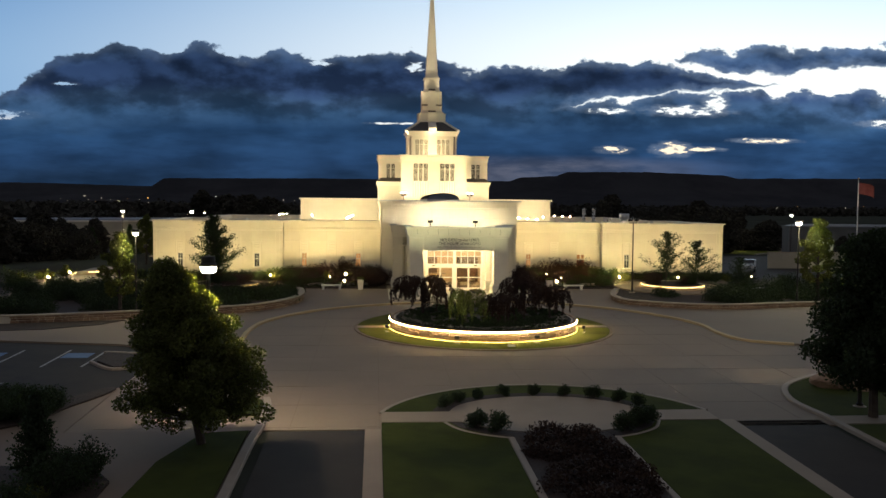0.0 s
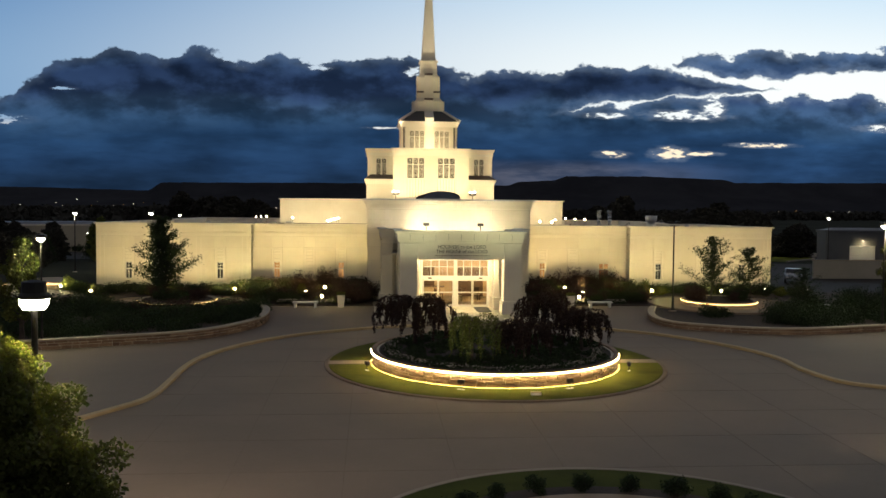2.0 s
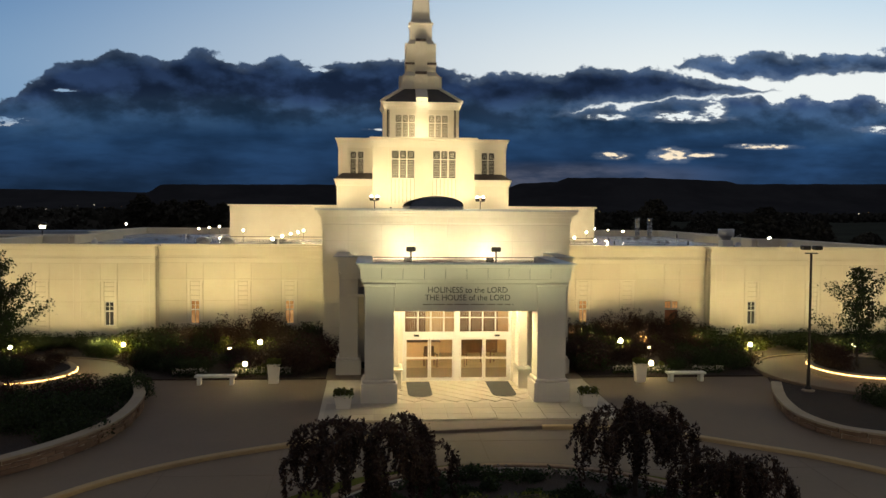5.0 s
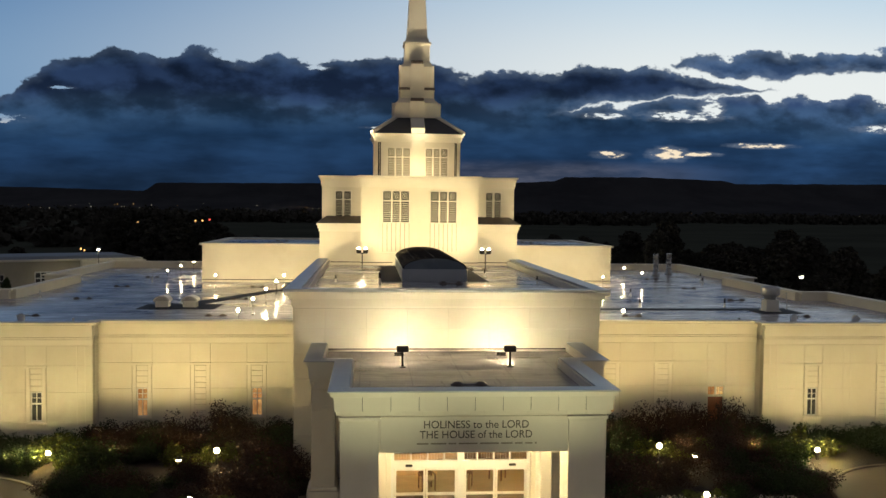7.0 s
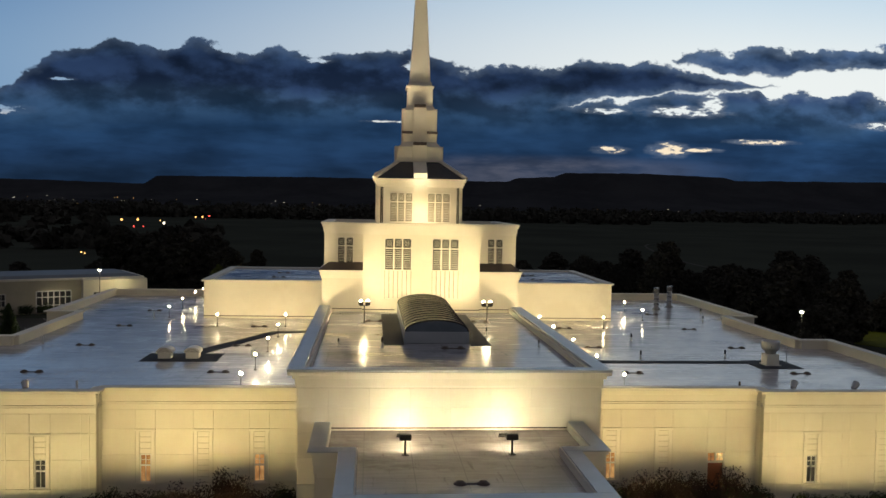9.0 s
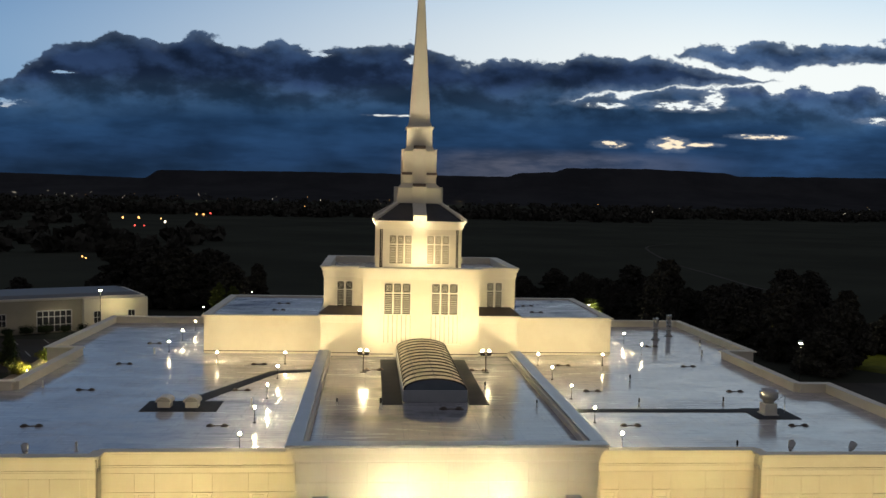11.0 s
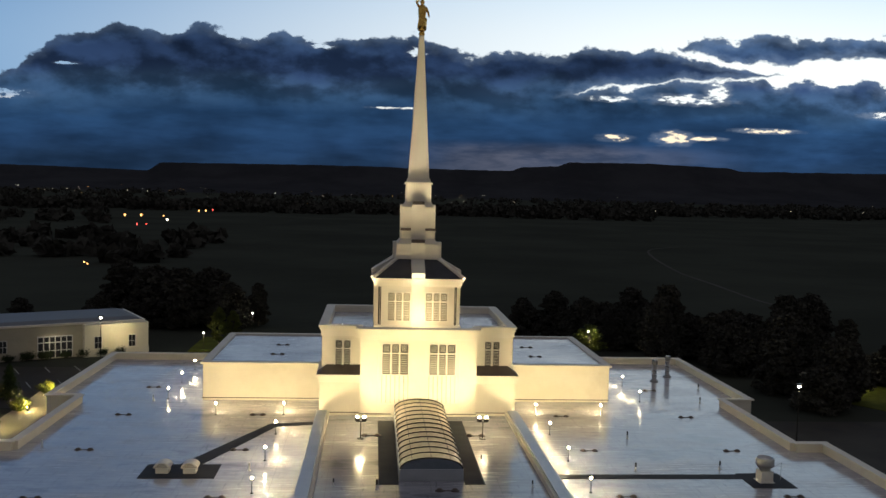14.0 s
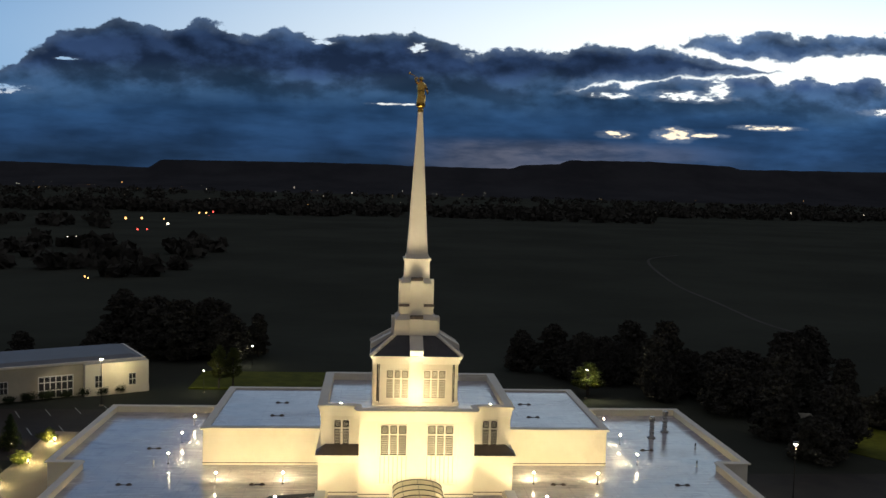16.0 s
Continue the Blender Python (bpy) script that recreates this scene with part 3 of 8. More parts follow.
WARM = (1.0, 0.83, 0.47)
# flood lamps on the porch roof, aimed at the wall above
for sx in (-1, 1):
    spot("porch_flood_light", (sx * 2.15, 4.32, 6.32), (sx * 2.3, 8.05, 6.4), 430, 160, 0.7, (1.0, 0.86, 0.56))
    # low washers at the foot of that wall
    spot("wall_washer_light", (sx * 2.2, 7.0, 5.78), (sx * 2.2, 8.05, 6.1), 85, 172, 1.0, (1.0, 0.88, 0.60), 0.06)
    # on the portico roof, aimed at the tower
    spot("portico_flood_light", (sx * 3.98 - 0.22, 26.75, 9.22), (sx * 0.6, 32.3, 11.3), 1750, 82, 0.7, WARM)
    point("portico_lamp_glow", (sx * 3.98, 26.45, 9.45), 80, WARM, 0.08)
    spot("portico_flood_light", (sx * 3.98 + 0.22, 26.75, 9.22), (sx * 5.5, 32.75, 8.5), 620, 74, 1.0, WARM)
    # on the tower terrace, aimed at the belfry
    spot("terrace_flood_light", (sx * 5.25, 34.75, 14.18), (sx * 1.8, 36.2, 15.6), 170, 130, 1.0, WARM)
    # on the wing roofs
    for x, y, tx, ty in ((21.1, 60.3, 17.5, 60.3), (21.1, 54.2, 17.5, 54.2), (20.9, 47.7, 17.5, 49.0), (15.9, 42.3, 15.5, 47.4), (10.45, 42.4, 10.0, 47.4), (10.45, 36.5, 7.0, 36.5)):
        d = Vector((sx * (tx - x), ty - y)).normalized() * 0.15
        spot("roof_flood_light", (sx * x + d.x, y + d.y, 6.42), (sx * tx, ty, 6.2), 380 if x > 20 else 620, 172, 1.0, WARM)
    # the lamp nearest the tower throws up past its ledge; the rest graze roof and portico wall
    spot("roof_flood_light", (sx * 10.17, 29.9, 6.42), (sx * 5.6, 33.2, 10.2), 1500, 130, 1.0, WARM)
    for y in (29.8, 23.2, 17.1):
        spot("roof_flood_light", (sx * 10.30, y + 0.05, 6.42), (sx * 8.0, y + 0.3, 5.5), 300, 160, 1.0, WARM)
        point("roof_lamp_glow", (sx * 10.45, y, 6.58), 160, WARM, 0.06)
# lamps at the front edge, turned along the roof
for x, y in ((19.3, 15.75), (22.55, 15.6), (-20.8, 15.5)):
    spot("edge_flood_light", (x, y, 6.05), (x - 3.2, y + 0.5, 5.45), 42, 75, 1.0, (1.0, 0.92, 0.74))
for sx in (-1, 1):
    # unseen emitters among the shrubs, aimed at the front walls; none has a fixture
    # this pair is added to brighten the front corners of the portico
    spot("garden_flood_light", (sx * 6.9, 4.4, 0.9), (sx * 6.2, 8.1, 4.2), 260, 100, 1.0, (1.0, 0.78, 0.36))
    for x in (8.4, 11.4, 14.6, 19.0, 22.4, 25.8, 29.0):
        spot("garden_flood_light", (sx * x, 8.9 if x < 17 else 8.3, 1.0), (sx * x, 14.3, 4.9), (1050 if sx < 0 and x < 12 else 760) if x < 17 else 385, 110, 0.9, (1.0, 0.78, 0.36), 0.16)
spot("terrace_flood_light", (0.05, 33.6, 14.15), (0.05, 36.0, 16.6), 480, 150, 1.0, WARM)
for sx in (-1, 1):
    spot("spire_flood_light", (sx * 5.0, 34.8, 14.18), (0, 38.8, 30.0), 5200, 36, 1.0, (1.0, 0.88, 0.62))
spot("spire_flood_light", (0.05, 33.45, 14.12), (0.0, 37.5, 23.0), 1700, 40, 1.0, (1.0, 0.88, 0.62))
# unseen fill lights added behind the island planter, aimed at the porch front
for x in (-2.8, 2.2):
    spot("lawn_spot_light", (x, -12.8, 0.30), (x * 1.1, -2.5, 8.2), 3300, 44, 1.0, (0.96, 1.0, 0.60), 0.05)
# porch ceiling and lobby
for sx in (-1, 1):
    point("porch_downlight", (sx * 1.6, -0.2, 3.9), 400, (1.0, 0.83, 0.48), 0.02)
    point("lobby_light", (sx * 1.8, 5.0, 3.6), 500, (1.0, 0.80, 0.44), 0.03)


# ---- ground ----
def grid_sheet():
    bm = bmesh.new()
    xs = [-5000, -1500, -400, -120, -60, -30, 0, 30, 60, 120, 400, 1500, 5000]
    ys = [-1500, -400, -150, -90, -60, -30, 0, 5.4, 30, 66, 120, 200, 400, 900, 2000, 4800]

    def z(x, y):
        if y <= 5.4:
            return max(ground_z(y), -3.0) - 0.02
        return -0.02 - 0.03 * max(0.0, min(y, 200.0) - 110.0)
    rows = [[bm.verts.new((x, y, z(x, y))) for x in xs] for y in ys]
    for a, b in zip(rows, rows[1:]):
        for i in range(len(xs) - 1):
            bm.faces.new((a[i], a[i + 1], b[i + 1], b[i]))
    return bm


setting("ground", grid_sheet(), FIELD, "dark rough grass fields running to the hills", "ground")

# ---- temple ----
temple = thing("temple_building", "cream stone temple with stepped tower, flat white roofs and slim spire", "building")
WY, OY = 14.75, 13.85          # front of inner and outer wing
TOPZ, ROOFZ = 6.14, 5.45


def wing_outline(s):
    return [(s * 7.0, WY), (s * 17.0, WY), (s * 17.0, OY), (s * 30.3, OY), (s * 30.3, 32.3), (s * 28.0, 32.3), (s * 28.0, 46.1), (s * 30.6, 46.1), (s * 30.6, 65.8), (0.0, 65.8)]


def wall_run(bm, a, b, thick, z0, z1, out=0.0):
    """An upright wall from plan point a to b; its outer face lies to the right of the run."""
    d = Vector((b[0] - a[0], b[1] - a[1])).normalized()
    n = Vector((d.y, -d.x))
    p = [Vector(a) + n * out, Vector(b) + n * out, Vector(b) - n * thick, Vector(a) - n * thick]
    prism(bm, [tuple(q) for q in p], z0, z1)


BAYS = {"inner": ((9.15, True), (11.97, False), (14.85, True)), "outer": ((19.7, True), (23.65, False), (27.55, True))}


def front_wall(s, x0, x1, y, bays, name):
    """Backing with window holes, stone panels with open joints, and the window surrounds."""
    cuts = [x0] + [v for c, _ in bays for v in (c - 0.5, c + 0.5)] + [x1]
    rows = []
    door_bay = s > 0 and name == "inner"
    for i in range(len(cuts) - 1):
        a, b = cuts[i], cuts[i + 1]
        is_bay = i % 2 == 1
        hole = is_bay and bays[i // 2][1]
        if hole and door_bay and i // 2 == 2:
            rows += [(a, b, 0.0, 0.02), (a, b, 2.72, 5.3)]
        elif hole:
            rows += [(a, a + 0.22, 0.0, 5.3), (b - 0.22, b, 0.0, 5.3), (a + 0.22, b - 0.22, 0.0, 1.22), (a + 0.22, b - 0.22, 2.72, 5.3)]
        else:
            rows.append((a, b, 0.0, 5.3))
    wall = each("wall", [(min(s * a, s * b), max(s * a, s * b), y, y + 0.35, z0, z1) for a, b, z0, z1 in rows], STONE_JOINT, temple)[0]
    levels = [0.55, 1.25, 2.7, 4.02, 5.0]
    for i in range(len(cuts) - 1):
        a, b = cuts[i], cuts[i + 1]
        is_bay = i % 2 == 1
        span = b - a
        n = max(1, round(span / 2.1))
        for k in range(n):
            xa, xb = a + span * k / n, a + span * (k + 1) / n
            for z0, z1 in zip(levels, levels[1:]):
                if is_bay and (z0 > 1.0 and z1 < 4.5) and not (door_bay and i // 2 == 2 and z0 > 2.6):
                    continue
                if is_bay and door_bay and i // 2 == 2 and z1 < 2.0:
                    continue
                g = 0.005
                piece("stone_panel", xb - xa - 2 * g, 0.04, z1 - z0 - 2 * g, (s * (xa + xb) / 2, y - 0.02, (z0 + z1) / 2), STONE, wall, 0.005)
    # plinth and cornice
    lo, hi = min(s * x0, s * x1), max(s * x0, s * x1)
    part("plinth", boxes((lo, hi, y - 0.12, y + 0.1, 0.0, 0.5), (lo, hi, y - 0.09, y + 0.1, 0.5, 0.56), bevel=0.01), STONE_TRIM, temple)
    each("cornice_course", [(lo, hi, y - 0.045, y + 0.3, 5.308, 5.342), (lo, hi, y - 0.10, y + 0.3, 5.344, 5.42), (lo, hi, y - 0.06, y + 0.3, 5.424, 5.80), (lo, hi, y - 0.16, y + 0.3, 5.804, 6.02)], STONE_TRIM, temple, 0.012)
    each("frieze", [(lo, hi, y - 0.045, y - 0.003, 5.008, 5.3)], STONE_TRIM, temple, 0.01)
    for j, (c, is_window) in enumerate(bays):
        cx = s * c
        if door_bay and j == 2:
            side_door(cx, y)
            continue
        window_bay(cx, y, is_window, lit=(name == "inner" and is_window))


def window_bay(cx, y, is_window, lit):
    bay = thing_part("window_surround", temple)
    f = y - 0.03
    part("frame", boxes((cx - 0.47, cx - 0.29, f - 0.03, y + 0.05, 1.26, 3.9), (cx + 0.29, cx + 0.47, f - 0.03, y + 0.05, 1.26, 3.9),
                        (cx - 0.52, cx + 0.52, f - 0.07, y + 0.05, 3.9, 4.015), bevel=0.01), STONE_TRIM, bay)
    part("sill", boxes((cx - 0.5, cx + 0.5, f - 0.09, y + 0.1, 1.13, 1.25), bevel=0.015), STONE_TRIM, bay)
    top = 2.74 if is_window else 1.27
    z = top
    k = 0
    while z < 3.85:
        h = min((0.28, 0.32, 0.27)[k % 3], 3.88 - z)
        piece("carved_panel", 0.56, 0.05, h - 0.03, (cx, y + 0.0, z + h / 2), STONE_TRIM, bay, 0.015)
        z += h
        k += 1
    part("recess", boxes((cx - 0.285, cx + 0.285, y + 0.03, y + 0.06, top, 3.9)), STONE_JOINT, bay)
    if is_window:
        win = thing_part("window", bay)
        m = AMBER if lit else DARK_PANE
        part("window_frame", boxes((cx - 0.28, cx - 0.235, y + 0.02, y + 0.10, 1.26, 2.72), (cx + 0.235, cx + 0.28, y + 0.02, y + 0.10, 1.26, 2.72),
                                   (cx - 0.235, cx + 0.235, y + 0.02, y + 0.10, 2.67, 2.72), (cx - 0.235, cx + 0.235, y + 0.02, y + 0.10, 1.26, 1.31),
                                   (cx - 0.235, cx + 0.235, y + 0.03, y + 0.09, 2.10, 2.17), (cx - 0.015, cx + 0.015, y + 0.035, y + 0.085, 1.31, 2.10), (cx - 0.015, cx + 0.015, y + 0.035, y + 0.085, 2.17, 2.67),
                                   (cx - 0.235, cx - 0.015, y + 0.035, y + 0.085, 2.41, 2.43), (cx + 0.015, cx + 0.235, y + 0.035, y + 0.085, 2.41, 2.43)), WHITE_PAINT, win)
        part("pane", boxes((cx - 0.24, cx + 0.24, y + 0.11, y + 0.125, 1.27, 2.10)), m, win)
        part("pane", boxes((cx - 0.24, cx + 0.24, y + 0.11, y + 0.125, 2.12, 2.70)), m, win)


def thing_part(name, parent):
    ob = new(name)
    ob.empty_display_size = 0.1
    ob.parent = parent
    return ob


def side_door(cx, y):
    d = thing_part("side_door", temple)
    part("door_leaf", boxes((cx - 0.42, cx + 0.42, y + 0.10, y + 0.16, 0.03, 2.06), bevel=0.01), RED_DOOR, d, "red-brown painted door")
    part("door_frame", boxes((cx - 0.52, cx - 0.43, y - 0.02, y + 0.2, 0.02, 2.72), (cx + 0.43, cx + 0.52, y - 0.02, y + 0.2, 0.02, 2.72), (cx - 0.43, cx + 0.43, y - 0.02, y + 0.2, 2.10, 2.18),
                             (cx - 0.43, cx + 0.43, y - 0.02, y + 0.2, 2.64, 2.72), (cx - 0.04, cx + 0.04, y - 0.02, y + 0.2, 2.18, 2.64), bevel=0.008), STONE_TRIM, d)
    part("pane", boxes((cx - 0.42, cx - 0.05, y + 0.08, y + 0.09, 2.2, 2.62)), AMBER, d)
    part("pane", boxes((cx + 0.05, cx + 0.42, y + 0.08, y + 0.09, 2.2, 2.62)), AMBER, d)
    part("glazing_bars", boxes((cx - 0.25, cx - 0.23, y + 0.05, y + 0.075, 2.19, 2.63), (cx + 0.23, cx + 0.25, y + 0.05, y + 0.075, 2.19, 2.63),
                               (cx - 0.42, cx - 0.05, y + 0.045, y + 0.07, 2.40, 2.42), (cx + 0.05, cx + 0.42, y + 0.045, y + 0.07, 2.40, 2.42)), BRONZE, d)
    part("handle", tube(bmesh.new(), (cx + 0.34, y + 0.06, 1.0), (cx + 0.34, y + 0.06, 1.2), 0.015), STEEL, d)


def build_wings():
    for s in (-1, 1):
        front_wall(s, 6.8, 17.0, WY, BAYS["inner"], "inner")
        front_wall(s, 17.0, 30.3, OY, BAYS["outer"], "outer")
        # paired reveals at the corner of the outer wing
        each("reveal_strip", [(s * x - 0.03, s * x + 0.03, OY - 0.055, OY - 0.0405, 0.6, 4.98) for x in (17.35, 17.75, 29.6, 29.95, 21.35, 21.75, 25.55, 25.95)], STONE_TRIM, temple)
        out = wing_outline(s)
        for a, b in zip(out[3:], out[4:]):
            bm = bmesh.new()
            # butt against the wall before at outer corners
            if a not in (out[6], out[5]):
                a = tuple(Vector(a) + (Vector(b) - Vector(a)).normalized() * 0.352)
            if s > 0:
                wall_run(bm, a, b, 0.35, 0.0, 6.02)
            else:
                wall_run(bm, b, a, 0.35, 0.0, 6.02)
            part("wall", bm, STONE, temple)
        lo, hi = min(s * 17.0, s * 17.3), max(s * 17.0, s * 17.3)
        each("wall", [(lo, hi, OY + 0.36, WY + 0.35, 0.0, 6.02)], STONE, temple)
        # coping along the parapet
        for k, (a, b) in enumerate(zip(out, out[1:])):
            bm = bmesh.new()
            odd = k % 2
            d = (Vector(b) - Vector(a)).normalized() * (0.2 - 0.008 * odd)
            zz, over = TOPZ - 0.004 * odd, 0.2 - 0.005 * odd
            a2, b2 = tuple(Vector(a) - d), tuple(Vector(b) + d)
            if s > 0:
                wall_run(bm, a2, b2, 0.45, 6.03 + 0.003 * odd, zz, over)
            else:
                wall_run(bm, b2, a2, 0.45, 6.03 + 0.003 * odd, zz, over)
            part("coping", bm, STONE_TRIM, temple)
        bm = bmesh.new()
        # inner upstand of the parapet, dressed in membrane
        prism(bm, [(s * (abs(x) - 0.15) if abs(x) > 18 else x, y + (0.15 if y < 40 else (0.15 if y < 60 else -0.15))) for x, y in out[:9]] + [(s * 0.0, 65.6), (0.0, 33.0), (s * 7.0, 33.0)], 5.2, ROOFZ)
        part("roof", bm, MEMBRANE, temple, "wet white roof membrane")


build_wings()


def mould(x0, x1, y0, y1, rows):
    """Stacked courses round a block: each row grows the plan by its step."""
    bm = bmesh.new()
    for step, z0, z1 in rows:
        box(bm, x0 - step, x1 + step, y0 - step, y1 + step, z0, z1 - 0.002, bevel=0.012)
    return bm


def portico_block():
    wall = each("wall", [(-6.75, -6.4, 8.1, 32.9, 0.0, 7.5), (6.4, 6.75, 8.1, 32.9, 0.0, 7.5), (-6.4, -4.2, 8.1, 8.45, 0.0, 7.5), (4.2, 6.4, 8.1, 8.45, 0.0, 7.5), (-4.2, 4.2, 8.1, 8.45, 3.3, 7.5)], STONE_JOINT, temple)[4]
    xs = [-6.74, -5.4, -3.6, -1.8, 0.0, 1.8, 3.6, 5.4, 6.74]
    for a, b in zip(xs, xs[1:]):
        for z0, z1 in ((5.5, 6.6), (6.6, 7.48)):
            piece("stone_panel", b - a - 0.012, 0.04, z1 - z0 - 0.012, ((a + b) / 2, 8.08, (z0 + z1) / 2), STONE, wall, 0.005)
    for s in (-1, 1):
        for z0, z1 in ((0.55, 1.9), (1.9, 3.2), (3.2, 4.4), (4.4, 5.5)):
            piece("stone_panel", 1.328, 0.04, z1 - z0 - 0.012, (s * 6.07, 8.08, (z0 + z1) / 2), STONE, wall, 0.005)
        for k in range(4):
            for z0, z1 in ((6.2, 7.48),):
                piece("stone_panel", 0.04, 1.6, z1 - z0 - 0.012, (s * 6.77, 8.9 + 1.62 * k, (z0 + z1) / 2), STONE, wall, 0.005)
    # cornice as a ring with a flat roof sunk behind it
    for grow, z0, z1 in ((0.05, 7.5, 7.6), (0.10, 7.6, 7.92), (0.22, 7.92, 8.1), (0.40, 8.1, 8.24)):
        each("cornice_course", [(*r, z0, z1 - 0.002) for r in ((-6.75 - grow, 6.75 + grow, 8.1 - grow, 8.45), (-6.75 - grow, -6.3, 8.45, 32.5), (6.3, 6.75 + grow, 8.45, 32.5))], STONE_TRIM, temple, 0.01)
    for a, b in zip(range(-6, 6), range(-5, 7)):
        piece("cornice_panel", 1.12 - 0.012, 0.03, 0.30, ((a + b) / 2 * 1.12, 8.1 - 0.11, 7.76), STONE, temple, 0.004)
    for o in each("coping", [(-7.17, 7.17, 7.68, 8.4, 8.25, 8.37), (-7.17, -6.45, 8.4, 32.3, 8.25, 8.37), (6.45, 7.17, 8.4, 32.3, 8.25, 8.37)], COPING, temple, 0.015):
        tagged(o, "grey metal parapet coping")
    part("roof", boxes((-6.5, 6.5, 8.3, 32.6, 7.6, 7.9)), PORTICO_ROOF, temple, "wet white roof membrane")


portico_block()


def porch():
    # rear, wider stage
    p = thing_part("porch", temple)
    F, R = -2.45, 3.35
    # roof deck of both stages
    part("roof", boxes((-5.5, 5.5, 3.6, 8.05, 5.35, 5.6), (-4.3, 4.3, -2.1, 3.6, 5.35, 5.596)), PORCH_ROOF, p, "wet white porch roof membrane")
    for grow, z0, z1 in ((-0.04, 3.95, 5.15), (0.07, 5.15, 5.3), (0.14, 5.3, 5.78), (0.25, 5.78, 5.94)):
        for k, r in enumerate(((-4.45 - grow, 4.45 + grow, -2.25 - grow, -1.85), (-4.45 - grow, -4.05, -1.85, 3.6 - grow), (4.05, 4.45 + grow, -1.85, 3.6 - grow),
                  (-5.65 - grow, -4.05, 3.6 - grow, 4.0), (4.05, 5.65 + grow, 3.6 - grow, 4.0), (-5.65 - grow, -5.25, 4.0, 8.0), (5.25, 5.65 + grow, 4.0, 8.0))):
            # the rear stage is open below its lintel
            each("entablature_course", [(*r, max(z0, 4.85) if k > 2 else z0, z1 - 0.002)], STONE_TRIM, p, 0.008)
    for o in each("coping", [(-4.78, 4.78, -2.58, -1.9, 5.945, 5.995), (-4.78, -4.1, -1.9, 3.27, 5.945, 5.995), (4.1, 4.78, -1.9, 3.27, 5.945, 5.995),
                         (-5.98, -4.1, 3.27, 3.95, 5.945, 5.995), (4.1, 5.98, 3.27, 3.95, 5.945, 5.995), (-5.98, -5.3, 3.95, 8.05, 5.945, 5.995), (5.3, 5.98, 3.95, 8.05, 5.945, 5.995)], COPING, p, 0.012):
        tagged(o, "grey metal coping")
    part("flashing", boxes((-5.25, 5.25, 8.03, 8.058, 5.68, 5.74), bevel=0.004), BROWN_METAL, p, "brown metal flashing at the wall foot")
    # fascia panels along the front, over a dark backing
    part("fascia_backing", boxes((-4.56, 4.56, -2.394, -2.391, 5.31, 5.77)), CARVED, p)
    xs = [-4.58 + 9.16 * k / 10 for k in range(11)]
    for a, b in zip(xs, xs[1:]):
        piece("fascia_panel", b - a - 0.016, 0.03, 0.47, ((a + b) / 2, -2.405, 5.54), STONE, p, 0.004)
    xs = [-4.4 + 8.8 * k / 13 for k in range(14)]
    for a, b in zip(xs, xs[1:]):
        piece("frieze_panel", b - a - 0.012, 0.025, 0.14, ((a + b) / 2, -2.335, 5.225), STONE, p, 0.003)
    part("frieze_board", boxes((-3.08, 3.08, -2.26, -2.22, 3.9, 5.1), bevel=0.01), STONE, p)
    part("ceiling", boxes((-4.2, 4.2, -1.9, 8.0, 3.97, 4.1), (-5.3, -4.2, 3.7, 8.0, 3.97, 4.1), (4.2, 5.3, 3.7, 8.0, 3.97, 4.1)), STONE_TRIM, p)
    # piers: front pair and rear pair, each with plinth, base mould and shaft
    for s in (-1, 1):
        for cx, cy, hx, hy in ((s * 3.75, -1.78, 0.63, 0.80), (s * 5.24, 4.35, 0.46, 0.85)):
            g = ground_z(cy - hy)
            c = thing_part("pier", p)
            part("shaft", boxes((cx - hx, cx + hx, cy - hy + 0.3, cy + hy, 0.95, 3.96 if cx * s > 4 else 5.1), bevel=0.015), STONE, c)
            part("plinth", boxes((cx - hx - 0.16, cx + hx + 0.16, cy - hy + 0.10, cy + hy + 0.16, g - 0.1, 0.80), bevel=0.02), STONE_TRIM, c)
            part("base_mould", boxes((cx - hx - 0.10, cx + hx + 0.10, cy - hy + 0.18, cy + hy + 0.10, 0.802, 0.95), bevel=0.045), STONE_TRIM, c)
            part("capital", boxes((cx - hx - 0.06, cx + hx + 0.06, cy - hy + 0.24, cy + hy + 0.06, 5.0 if abs(cx) > 4 else 4.98, 5.1), bevel=0.02), STONE_TRIM, c)
            if abs(cx) > 4:
                part("upper_shaft", boxes((cx - hx, cx + hx, cy - hy + 0.3, cy + hy, 3.962, 5.0), bevel=0.01), STONE, c)
        # low flanking walls beside the doors with fluted pilasters
        part("side_wall", boxes((min(s * 2.85, s * 4.3), max(s * 2.85, s * 4.3), 1.95, 2.29, 0.0, 3.96), (min(s * 4.31, s * 4.4), max(s * 4.31, s * 4.4), 2.0, 8.0, 0.0, 3.96), bevel=0.01), STONE, p)
        part("pilaster", boxes((min(s * 2.62, s * 2.86), max(s * 2.62, s * 2.86), 1.8, 2.3, 0.0, 3.96), bevel=0.02), STONE_TRIM, p)
        part("low_plinth", boxes((min(s * 2.7, s * 3.3), max(s * 2.7, s * 3.3), 0.2, 1.9, -0.1, 0.85), (min(s * 2.66, s * 3.34), max(s * 2.66, s * 3.34), 0.16, 1.9, 0.85, 0.95), bevel=0.02), STONE_TRIM, p)
        part("pilaster", boxes((min(s * 2.8, s * 3.25), max(s * 2.8, s * 3.25), 0.9, 1.9, 0.95, 3.96), bevel=0.03), STONE_TRIM, p)
